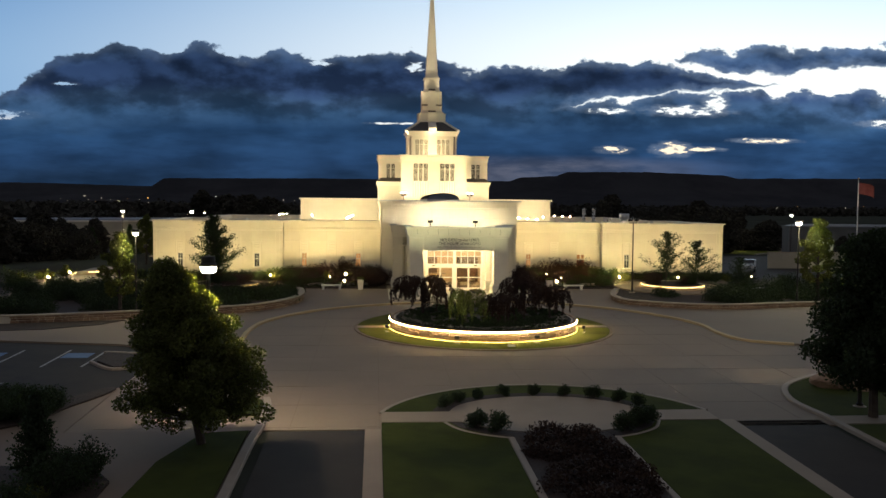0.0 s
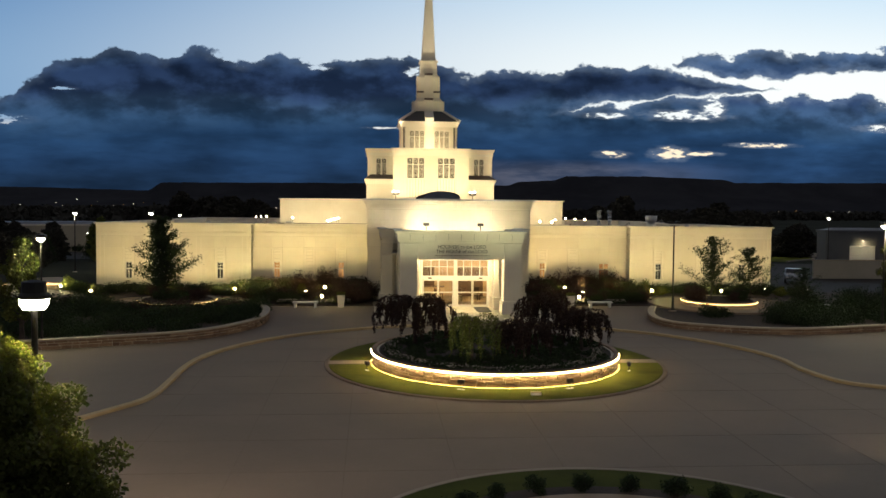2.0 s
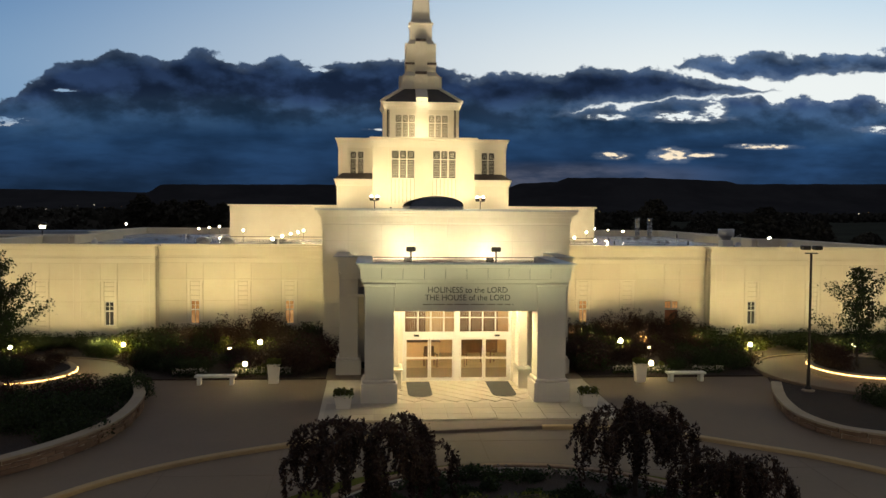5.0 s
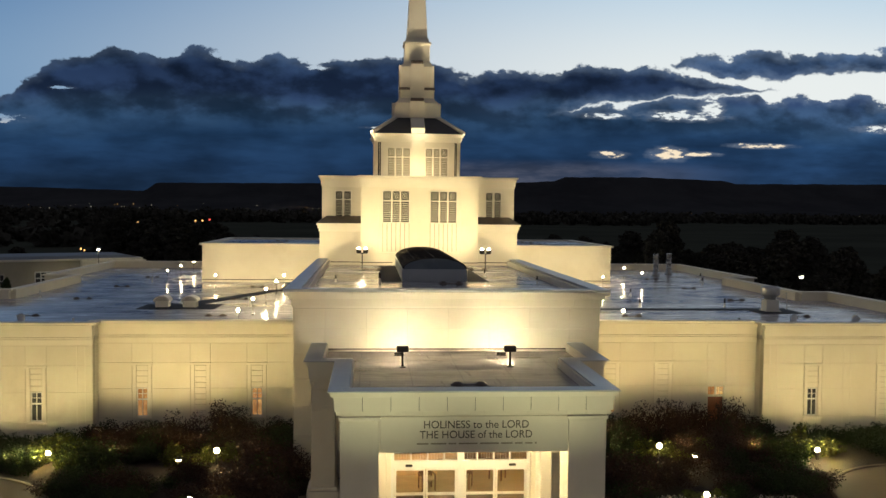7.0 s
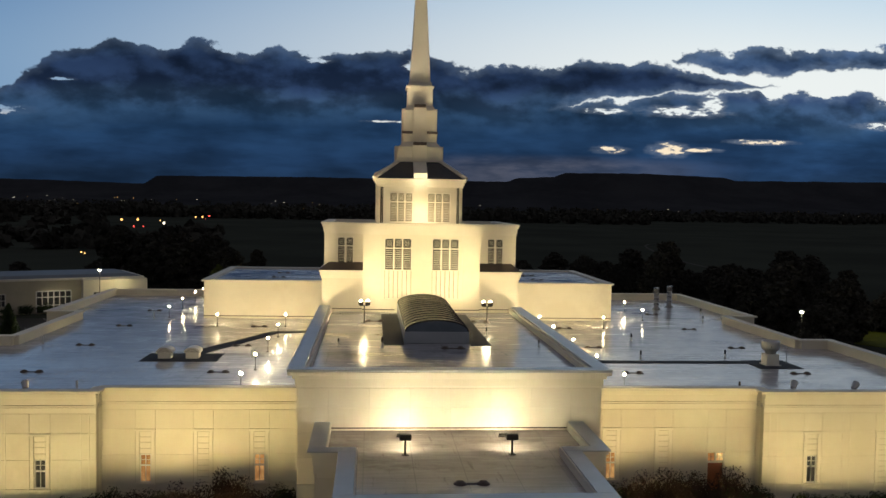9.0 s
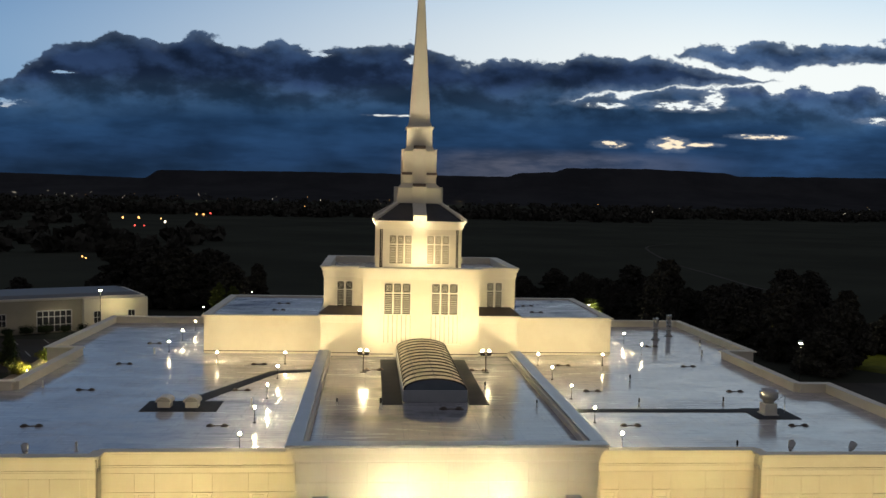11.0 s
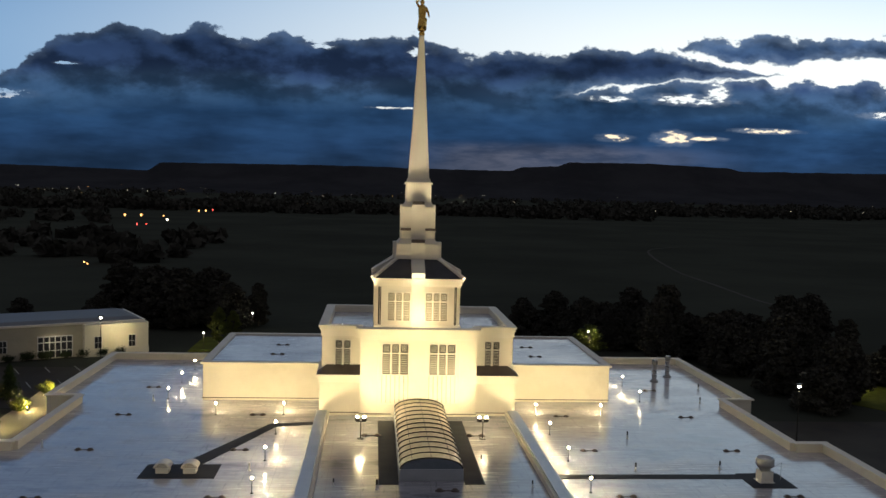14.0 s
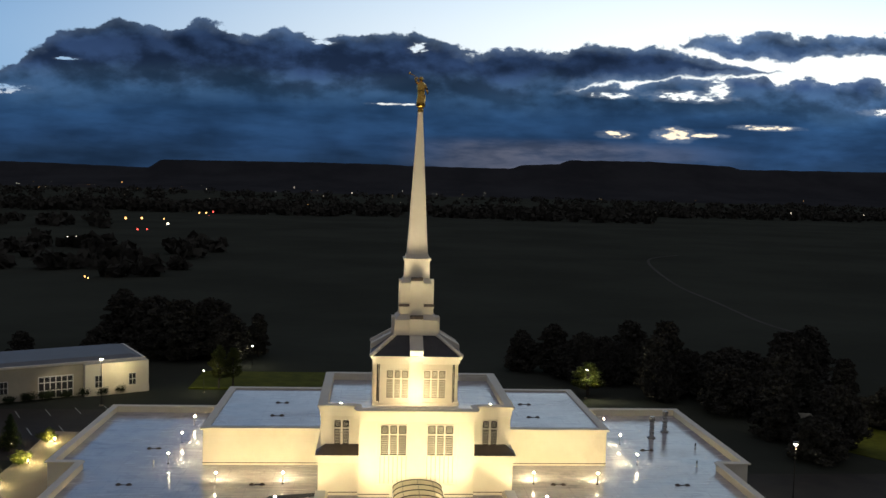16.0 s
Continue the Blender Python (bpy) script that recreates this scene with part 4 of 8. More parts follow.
    # letters over the entrance
    def lettering(text, x, z, size, width):
        cu = bpy.data.curves.new("lettering", "FONT")
        cu.body, cu.size, cu.align_x, cu.extrude = text, size, "CENTER", 0.006
        tmp = new("lettering", cu)
        bpy.context.view_layer.update()
        me = bpy.data.meshes.new_from_object(tmp.evaluated_get(bpy.context.evaluated_depsgraph_get()))
        bpy.data.objects.remove(tmp)
        bpy.data.curves.remove(cu)
        w = max(v.co.x for v in me.vertices) - min(v.co.x for v in me.vertices)
        me.materials.append(CARVED)
        ob = new("lettering", me)
        ob.parent = p
        ob.matrix_basis = pose(x, -2.270, z, 90, 0, 0) @ Matrix.Diagonal((width / w, 1, 1, 1))
        tagged(ob, "dark carved letters")
    lettering("HOLINESS to the LORD", 0.06, 4.71, 0.36, 3.45)
    lettering("THE HOUSE of the LORD", 0.06, 4.38, 0.36, 3.70)
    rnd = random.Random(4)
    bm = bmesh.new()
    x = -1.95
    while x < 1.95:
        wd = rnd.choice((0.25, 0.38, 0.5, 0.62))
        wd = min(wd, 2.0 - x)
        box(bm, x + 0.06, x + 0.06 + wd, -2.270, -2.262, 4.175, 4.225)
        x += wd + 0.08
    part("small_lettering", bm, GROOVE, p, "line of small dark lettering")


porch()


def entrance():
    e = thing_part("entrance_doors", temple)
    y = 2.0
    part("door_frame", boxes((-2.62, -2.50, y, y + 0.14, 0.02, 3.74), (2.50, 2.62, y, y + 0.14, 0.02, 3.74), (-0.14, 0.14, y, y + 0.14, 0.02, 2.14), (-2.5, 2.5, y, y + 0.14, 2.14, 2.44), (-2.5, 2.5, y, y + 0.14, 3.62, 3.74),
                             (-2.5, 2.5, y, y + 0.14, 0.02, 0.06), bevel=0.006), WHITE_PAINT, e)
    for k in range(9):
        x = -2.5 + 5.0 * k / 8
        if 0 < k < 8:
            piece("transom_bar", 0.06 if k != 4 else 0.26, 0.12, 1.18, (x, y + 0.07, 3.03), WHITE_PAINT, e, 0.004)
    for k in range(8):
        xa = -2.5 + 5.0 * k / 8
        part("transom_pane", boxes((xa + 0.035, xa + 0.59, y + 0.06, y + 0.07, 2.45, 3.61)), GLASS, e)
        part("leaded_bars", boxes(*[(xa + 0.05 + 0.1 * j, xa + 0.057 + 0.1 * j, y + 0.045, y + 0.055, 2.45, 3.61) for j in range(1, 6)], (xa + 0.04, xa + 0.59, y + 0.045, y + 0.055, 3.10, 3.15)), WHITE_PAINT, e)
    for xa, xb in ((-2.5, -1.32), (-1.32, -0.14), (0.14, 1.32), (1.32, 2.5)):
        leaf = thing_part("door_leaf", e)
        part("stile", boxes((xa + 0.01, xa + 0.08, y + 0.03, y + 0.09, 0.06, 2.13), (xb - 0.08, xb - 0.01, y + 0.03, y + 0.09, 0.06, 2.13), (xa + 0.08, xb - 0.08, y + 0.03, y + 0.09, 2.06, 2.13),
                            (xa + 0.08, xb - 0.08, y + 0.03, y + 0.09, 1.12, 1.22), (xa + 0.08, xb - 0.08, y + 0.03, y + 0.09, 0.06, 0.22), bevel=0.006), WHITE_PAINT, leaf)
        for z0, z1 in ((0.22, 1.12), (1.22, 2.06)):
            pane = part("pane", boxes((xa + 0.08, xb - 0.08, y + 0.055, y + 0.065, z0, z1)), GLASS, leaf)
            pane.visible_shadow = False
    for s in (-1, 1):
        part("door_sensor", boxes((s * 1.95 - 0.13, s * 1.95 + 0.13, y - 0.06, y, 2.22, 2.31), bevel=0.01), BRONZE, e)
    # lobby
    r = thing_part("lobby", temple)
    part("floor", boxes((-4.2, 4.2, 2.14, 11.0, -0.2, 0.03)), CARPET, r)
    part("wall", boxes((-4.3, -4.2, 2.3, 11.0, 0.0, 3.8), (4.2, 4.3, 2.3, 11.0, 0.0, 3.8), (-4.2, 4.2, 10.9, 11.0, 0.0, 3.8), (-4.2, -2.62, 2.3, 2.35, 0.03, 3.8), (2.62, 4.2, 2.3, 2.35, 0.03, 3.8)), WARM_WALL, r)
    part("ceiling", boxes((-4.3, 4.3, 2.14, 11.0, 3.8, 3.9), (-2.62, 2.62, 2.0, 2.14, 3.742, 3.96)), WHITE_PAINT, r)
    part("inner_opening", boxes((-3.2, -1.0, 10.84, 10.9, 0.03, 2.6), (1.0, 3.2, 10.84, 10.9, 0.03, 2.6), bevel=0.01), WOOD, r)


entrance()


def tower():
    t = thing_part("tower", temple)
    CY = 39.0
    # lower body and corner blocks
    each("wall", [(-4.15, 4.15, 32.3, 45.5, 5.3, 13.6), (-7.05, -4.15, 32.75, 45.2, 5.3, 10.4), (4.15, 7.05, 32.75, 45.2, 5.3, 10.4),
                  (-6.95, -4.15, 33.75, 44.6, 10.4, 13.6), (4.15, 6.95, 33.75, 44.6, 10.4, 13.6)], STONE, t, 0.01)
    for s in (-1, 1):
        for g, z0, z1 in ((0.06, 10.25, 10.45), (0.14, 10.45, 10.68), (0.22, 10.68, 10.83)):
            x0, x1 = sorted((s * 4.152, s * (7.05 + g)))
            each("cornice_course", [(x0, x1, 32.75 - g, 45.2 + g, z0, z1 - 0.002)], STONE_TRIM, t, 0.01)
        # sloping metal ledge
        bm = bmesh.new()
        x0, x1 = s * 4.16, s * 7.24
        vs = [bm.verts.new(q) for q in ((x0, 32.56, 10.835), (x1, 32.56, 10.835), (x1, 33.74, 10.9), (s * 6.6, 33.74, 11.35), (x0, 33.74, 11.35), (x0, 33.74, 10.835), (x1, 33.74, 10.835))]
        for q in ((0, 1, 3, 4), (1, 2, 3), (0, 4, 5), (0, 5, 6, 1), (1, 6, 2), (2, 6, 5, 4, 3)):
            bm.faces.new([vs[i] for i in q])
        part("ledge_roof", bm, BROWN_METAL, t, "dark brown metal ledge")
        tower_window(t, s * 5.43, 33.75, 1.05, 11.2, 13.1, 2)
        tower_window(t, s * 1.68, 32.3, 1.82, 10.95, 13.12, 3)
        # fluted apron below the wide window and a raised border round both
        for k in range(6):
            piece("apron_slat", 0.272, 0.05, 2.0, (s * 1.68 - 0.78 + 0.312 * k, 32.275, 9.9), STONE_TRIM, t, 0.02)
        # darker backing puts the shade of the gaps between slats into the colour
        part("apron", boxes((s * 1.68 - 0.95, s * 1.68 + 0.95, 32.288, 32.298, 8.9, 10.9)), GROOVE, t)
        xo = s * 2.9
        part("border", boxes((xo - 0.04, xo + 0.04, 32.25, 32.3, 8.8, 13.3), (min(s * 0.65, xo), max(s * 0.65, xo), 32.25, 32.3, 8.72, 8.8), bevel=0.008), STONE_TRIM, t)
    # top cornice follows the stepped plan
    for g, z0, z1 in ((0.03, 13.4, 13.55), (0.08, 13.55, 13.9), (0.16, 13.9, 14.08)):
        for x0, x1, y0, y1 in ((-4.15 - g, 4.15 + g, 32.3 - g, 33.0), (-6.95 - g, -4.15 - g, 33.75 - g, 34.2), (4.15 + g, 6.95 + g, 33.75 - g, 34.2), (-4.55, -4.15 - 0 * g, 33.0, 34.2), (4.15, 4.55, 33.0, 34.2),
                               (-6.95 - g, -6.5, 34.2, 44.6), (6.5, 6.95 + g, 34.2, 44.6), (-6.95 - g, 6.95 + g, 44.6, 45.2 + g)):
            each("cornice_course", [(x0, x1, y0, y1, z0, z1 - 0.002)], STONE_TRIM, t)
    each("coping", [(-4.4, 4.4, 32.05, 32.85, 14.09, 14.22), (-7.2, -4.4, 33.5, 34.2, 14.09, 14.22), (4.4, 7.2, 33.5, 34.2, 14.09, 14.22), (-4.4, -4.0, 32.85, 34.0, 14.09, 14.218), (4.0, 4.4, 32.85, 34.0, 14.09, 14.218),
                         (-7.2, -6.5, 34.2, 45.4, 14.09, 14.22), (6.5, 7.2, 34.2, 45.4, 14.09, 14.22), (-6.5, 6.5, 44.8, 45.4, 14.09, 14.22)], STONE_TRIM, t, 0.012)
    part("roof", boxes((-6.6, 6.6, 34.0, 45.0, 13.4, 13.7), (-4.1, 4.1, 32.7, 34.0, 13.4, 13.7)), MEMBRANE, t, "white terrace membrane")
    for o in each("flashing", [(-4.18, -1.9, 32.262, 32.296, 8.06, 8.12), (2.05, 4.18, 32.262, 32.296, 8.06, 8.12), (-6.4, -4.2, 32.712, 32.746, 8.06, 8.12), (4.2, 6.4, 32.712, 32.746, 8.06, 8.12)], BROWN_METAL, t):
        tagged(o, "brown metal flashing at the tower foot")
    belfry(t)


def tower_window(t, cx, y, w, z0, z1, lights, pane=None):
    """Dark glass behind pale mullions: a row of square tracery over tall lights with close bars."""
    win = thing_part("tower_window", t)
    h = w / 2
    part("frame", boxes((cx - h - 0.07, cx - h, y - 0.06, y + 0.03, z0 - 0.07, z1 + 0.07), (cx + h, cx + h + 0.07, y - 0.06, y + 0.03, z0 - 0.07, z1 + 0.07), (cx - h, cx + h, y - 0.06, y + 0.03, z1, z1 + 0.07),
                        (cx - h, cx + h, y - 0.06, y + 0.03, z0 - 0.07, z0), bevel=0.006), STONE_TRIM, win)
    part("pane", boxes((cx - h, cx + h, y - 0.012, y - 0.004, z0, z1)), pane or TOWER_PANE, win, "dim glass")
    step = w / lights
    zt = z1 - (z1 - z0) * 0.31
    bm = bmesh.new()
    for k in range(1, lights):
        half = 0.055 if lights == 3 else 0.08
        box(bm, cx - h + k * step - half, cx - h + k * step + half, y - 0.055, y - 0.014, z0, z1)
    box(bm, cx - h, cx + h, y - 0.05, y - 0.016, zt - 0.045, zt + 0.045)
    part("mullion", bm, STONE_TRIM, win)
    bm = bmesh.new()
    for k in range(lights):
        half = 0.055 if lights == 3 else 0.08
        xa, xb = cx - h + k * step + (half if k else 0.02), cx - h + (k + 1) * step - (half if k < lights - 1 else 0.02)
        xm, zm = (xa + xb) / 2, (zt + 0.045 + z1) / 2
        rx, rz = (xb - xa) * 0.48, (z1 - zt - 0.045) * 0.48
        for q, r in ((1, 1), (-1, 1)):
            tube(bm, (xm - q * rx, y - 0.03, zm - r * rz), (xm + q * rx, y - 0.03, zm + r * rz), 0.013, None, 4)
        for f in (0.72,):
            ring = ((-rx * f, 0), (0, rz * f), (rx * f, 0), (0, -rz * f))
            for a, b in zip(ring, ring[1:] + ring[:1]):
                tube(bm, (xm + a[0], y - 0.03, zm + a[1]), (xm + b[0], y - 0.03, zm + b[1]), 0.012, None, 4)
        n = 11
        for j in range(1, n):
            z = z0 + (zt - 0.045 - z0) * j / n
            box(bm, xa, xb, y - 0.035, y - 0.016, z - 0.017, z + 0.017)
    part("tracery", bm, STONE_TRIM, win)


def belfry(t):
    b = thing_part("belfry", temple)
    CY = 39.0
    H = 3.2
    # notched corners
    plan = []
    n = 0.36
    for sx, sy in ((-1, -1), (1, -1), (1, 1), (-1, 1)):
        c = [(sx * H, CY + sy * (H - n)), (sx * (H - n), CY + sy * (H - n)), (sx * (H - n), CY + sy * H)]
        plan += c if sx * sy > 0 else c[::-1]
    bm = bmesh.new()
    prism(bm, plan, 13.4, 17.0)
    part("wall", bm, STONE, b)
    each("pier", [(-0.5, 0.5, CY - H - 0.10, CY - H, 13.7, 17.0), (-0.5, 0.5, CY + H, CY + H + 0.1, 13.7, 17.0), (-H - 0.1, -H, CY - 0.5, CY + 0.5, 13.7, 17.0), (H, H + 0.1, CY - 0.5, CY + 0.5, 13.7, 17.0)], STONE, b, 0.01)
    for s in (-1, 1):
        tower_window(b, s * 1.40, CY - H, 1.62, 14.3, 16.38, 3, BELFRY_PANE)
    # thin dark strips laid on the stone stand in for the corner shadow gaps
    each("corner_slot", [(s * (H - 0.30) - 0.05, s * (H - 0.30) + 0.05, CY - H + 0.345, CY - H + 0.359, 13.95, 16.85) for s in (-1, 1)], BRONZE, b)
    each("corner_slot", [(s * (H - 0.42) - 0.035, s * (H - 0.42) + 0.035, CY - H - 0.012, CY - H - 0.002, 13.96, 16.84) for s in (-1, 1)], BRONZE, b)
    part("plinth", boxes((-H - 0.06, H + 0.06, CY - H - 0.06, CY + H + 0.06, 13.5, 13.95), bevel=0.01), STONE_TRIM, b)
    part("cornice", mould(-H, H, CY - H, CY + H, ((0.03, 16.85, 17.0), (0.10, 17.0, 17.24), (0.2, 17.24, 17.38), (0.28, 17.38, 17.48))), STONE_TRIM, b)
    bm = bmesh.new()
    frustum(bm, 0, CY, 3.42, 3.42, 17.482, 1.42, 1.42, 18.95)
    part("roof", bm, SLATE, b, "dark metal hipped roof")
    # pale ribs on the hips and bands up each slope
    for sx, sy in ((-1, -1), (1, -1), (1, 1), (-1, 1)):
        bm = bmesh.new()
        tube(bm, (sx * 3.42, CY + sy * 3.42, 17.5), (sx * 1.42, CY + sy * 1.42, 18.97), 0.17, 0.15, 6)
        part("hip_rib", bm, STONE_TRIM, b)
    for ax, sg in ((0, -1), (0, 1), (1, -1), (1, 1)):
        bm = bmesh.new()
        lo, hi, w = 3.46, 1.40, 0.5
        q = []
        for d, z in ((lo, 17.49), (lo, 17.9), (hi, 19.05), (hi, 18.6)):
            for e in (-w, w):
                q.append(bm.verts.new((e, CY + sg * d, z) if ax == 0 else (sg * d, CY + e, z)))
        for f in ((0, 1, 3, 2), (2, 3, 5, 4), (4, 5, 7, 6), (6, 7, 1, 0), (0, 2, 4, 6), (1, 3, 5, 7)):
            bm.faces.new([q[i] for i in f])
        part("roof_band", bm, STONE_TRIM, b)
    # stepped spire base: cruciform blocks that narrow upwards
    s = thing_part("spire", temple)
    bm = bmesh.new()
    frustum(bm, 0, CY, 1.75, 1.75, 18.8, 1.62, 1.62, 19.95)
    frustum(bm, 0, CY, 1.62, 1.62, 19.95, 1.25, 1.25, 20.35)
    part("base", bm, STONE, s)
    stages = [(0, CY, hx, hy, 18.8, hx, hy, 20.05) for hx, hy in ((0.55, 1.88), (1.88, 0.55))]
    stages += [(0, CY, 1.25, 1.25, 20.3, 1.22, 1.22, 22.75), (0, CY, 1.34, 1.34, 20.82, 1.34, 1.34, 20.95)]
    stages += [(0, CY, hx, hy, 20.3, hx, hy, 22.95) for hx, hy in ((0.5, 1.36), (1.36, 0.5))]
    stages += [(0, CY, 1.22, 1.22, 22.75, 0.98, 0.98, 23.15), (0, CY, 0.98, 0.98, 23.0, 0.95, 0.95, 24.55), (0, CY, 1.06, 1.06, 24.5, 1.06, 1.06, 24.66), (0, CY, 0.92, 0.92, 24.66, 0.86, 0.86, 24.95)]
    stages += [(sx * 0.78, CY + sy * 0.78, 0.14, 0.14, 23.1, 0.14, 0.14, 24.2) for sx in (-1, 1) for sy in (-1, 1)]
    for st in stages:
        part("spire_stage", frustum(bmesh.new(), *st), STONE, s)
    # weathered caps
    each("weathering", [(-0.5, 0.5, CY - 1.9, CY - 1.36, 20.055, 20.30), (-0.45, 0.45, CY - 1.38, CY - 0.98, 22.955, 23.2), (-1.36, -0.55, CY - 1.36, CY - 1.2, 20.955, 21.15), (0.55, 1.36, CY - 1.36, CY - 1.2, 20.955, 21.15)], BROWN_METAL, s, 0.02)
    bm = bmesh.new()
    frustum(bm, 0, CY, 0.80, 0.80, 24.95, 0.19, 0.19, 35.9)
    bmesh.ops.bevel(bm, geom=[e for e in bm.edges if abs(e.verts[0].co.z - e.verts[1].co.z) > 1], offset=0.06, segments=1, affect="EDGES")
    part("needle", bm, STONE_TRIM, s, "slim tapering spire")


tower()


def rear_hall():
    h = thing_part("rear_hall", temple)
    part("wall", boxes((-17.9, 17.9, 47.4, 63.2, 5.3, 8.62), bevel=0.01), STONE, h)
    for o in each("flashing", [(-17.93, -7.0, 47.36, 47.396, 5.62, 5.69), (7.0, 17.93, 47.36, 47.396, 5.62, 5.69)], BROWN_METAL, h):
        tagged(o, "brown metal flashing at the wall foot")
    part("coping", boxes((-18.1, 18.1, 47.2, 47.9, 8.63, 8.8), (-18.1, 18.1, 62.7, 63.4, 8.63, 8.8), (-18.1, -17.4, 47.9, 62.7, 8.63, 8.8), (17.4, 18.1, 47.9, 62.7, 8.63, 8.8), bevel=0.015), STONE_TRIM, h)
    part("roof", boxes((-17.5, 17.5, 47.8, 62.8, 8.625, 8.66)), MEMBRANE, h, "wet white roof membrane")


rear_hall()


# ---- planting ----
def leaf_mesh(name, centres, size, mat, seed=0, droop=0.0, stretch=1.7):
    """Small pointed leaves, one quad each, turned at random about the given centres."""
    rng = np.random.default_rng(seed)
    c = np.asarray(centres, float)
    n = len(c)
    a = rng.normal(size=(n, 3))
    a[:, 2] = a[:, 2] * (1 - droop) - droop * 1.6
    a /= np.linalg.norm(a, axis=1)[:, None]
    b = np.cross(a, rng.normal(size=(n, 3)))
    b /= np.linalg.norm(b, axis=1)[:, None]
    s = size * rng.uniform(0.6, 1.35, (n, 1))
    v = np.empty((n, 4, 3))
    v[:, 0], v[:, 1], v[:, 2], v[:, 3] = c - a * s * stretch / 2, c + b * s / 2, c + a * s * stretch / 2, c - b * s / 2
    me = bpy.data.meshes.new(name)
    me.from_pydata(v.reshape(-1, 3).tolist(), [], np.arange(4 * n).reshape(-1, 4).tolist())
    me.materials.append(mat)
    return me


def mesh_part(name, me, parent, label=""):
    ob = new(name, me)
    ob.parent = parent
    if label:
        tagged(ob, label)
    return ob


def cloud_points(rng, clumps, spread, per):
    pts = []
    for c in clumps:
        d = rng.normal(size=(per, 3))
        d /= np.linalg.norm(d, axis=1)[:, None]
        pts.append(np.asarray(c) + d * spread * rng.uniform(0.45, 1.0, (per, 1)) * (1, 1, 0.75))
    return np.concatenate(pts)


def broad_tree(label, h, width, low, leaf, seed, leaves=9000, size=0.16, cone=0.5, density=1.0, lean=None, foot=0.55):
    """Tapered trunk, rising limbs and a crown of leaf clumps with gaps. Built at the origin."""
    rng = np.random.default_rng(seed)
    t = thing("tree", label, "tree")
    bm = bmesh.new()
    r = 0.028 * h
    lean = rng.uniform(-0.15, 0.15, 2) if lean is None else lean
    pts = [Vector((lean[0] * k / 6 * 1.0, lean[1] * k / 6, h * 0.86 * k / 6)) for k in range(7)]
    for k in range(6):
        tube(bm, pts[k], pts[k + 1], r * (1 - k / 6.6), r * (1 - (k + 1) / 6.6), 8)
    part("trunk", bm, BARK, t)
    bm = bmesh.new()
    clumps = []
    n = int(46 * density)
    for k in range(n):
        f = (k + rng.uniform(0, 0.9)) / n
        z = low + (h - low) * f ** 0.9
        # width of the crown at this height
        prof = (1 - f) ** cone * min(1.0, foot + f * 3.2)
        ang = k * 2.4 + rng.uniform(-0.5, 0.5)
        rad = width / 2 * prof * rng.uniform(0.55, 1.02)
        tip = Vector((rad * math.cos(ang) + lean[0] * f, rad * math.sin(ang) + lean[1] * f, z + rng.uniform(-0.2, 0.3)))
        base_z = max(low * 0.7, z - 0.25 * rad - 0.4)
        kk = min(5, int(base_z / (h * 0.86) * 6))
        base = Vector((pts[kk].x, pts[kk].y, min(base_z, h * 0.84)))
        tube(bm, base, tip, 0.012 * h * (1 - 0.7 * f), 0.008, 5)
        clumps.append(tip)
        clumps.append(base.lerp(tip, 0.6) + Vector(rng.normal(0, 0.12 * width / 4, 3)))
    clumps.append(Vector((lean[0], lean[1], h * 0.97)))
    part("limb_frame", bm, BARK, t)
    per = max(8, leaves // len(clumps))
    pts3 = cloud_points(rng, clumps, width * (0.115 if foot < 0.8 else 0.085), per)
    mesh_part("crown", leaf_mesh("crown", pts3, size, leaf, seed), t)
    return t


def open_tree(label, h, width, leaf, seed, leaves=2600, size=0.12):
    """A young tree with a sparse crown: bare shoots show between the leaves."""
    return broad_tree(label, h, width, h * 0.28, leaf, seed, leaves, size, 0.55, 0.55)


def ragged_tree(label, h, width, leaf, seed, leaves=7000, size=0.085, n=46):
    """Uneven tiers of rising boughs, each with its own spray of leaves, and sky between them."""
    rng = np.random.default_rng(seed)
    t = thing("garden_tree", label, "tree")
    bm = bmesh.new()
    p = [Vector((rng.normal(0, 0.09), rng.normal(0, 0.09), h * k / 7)) for k in range(8)]
    p[0] = Vector((0, 0, 0))
    for k in range(7):
        tube(bm, p[k], p[k + 1], 0.016 * h * (1 - k / 7.5), 0.016 * h * (1 - (k + 1) / 7.5), 7)
    part("trunk", bm, BARK, t)
    bm = bmesh.new()
    pts = []
    for k in range(n):
        f = 0.16 + 0.84 * (k + rng.uniform(0, 1)) / n
        ang = k * 2.4 + rng.uniform(-0.6, 0.6)
        reach = (width / 2 * (1 - f) ** 0.75 * min(1, 0.5 + 2 * f) + 0.18) * rng.choice((0.45, 0.7, 0.9, 1.15))
        i = min(6, int(f * 7))
        base = p[i].lerp(p[i + 1], f * 7 - i)
        line = [base + Vector((math.cos(ang) * reach * s, math.sin(ang) * reach * s, reach * (0.10 * s + 0.38 * s * s))) for s in (0, 0.35, 0.7, 1.0)]
        for a, b in zip(line, line[1:]):
            tube(bm, a, b, 0.020, 0.010, 4)
        per = int(leaves / n * (0.4 + reach / (width / 2)))
        s = rng.uniform(0.15, 1.12, per)
        q = np.array(base)[None] + np.stack([np.cos(ang) * reach * s, np.sin(ang) * reach * s, reach * (0.10 * s + 0.38 * s * s)], 1)
        pts.append(q + rng.normal(0, 1, (per, 3)) * (0.10 + 0.05 * reach, 0.10 + 0.05 * reach, 0.07 + 0.03 * reach))
    part("bough_frame", bm, BARK, t)
    mesh_part("foliage", leaf_mesh("foliage", np.concatenate(pts), size, leaf, seed), t)
    return t


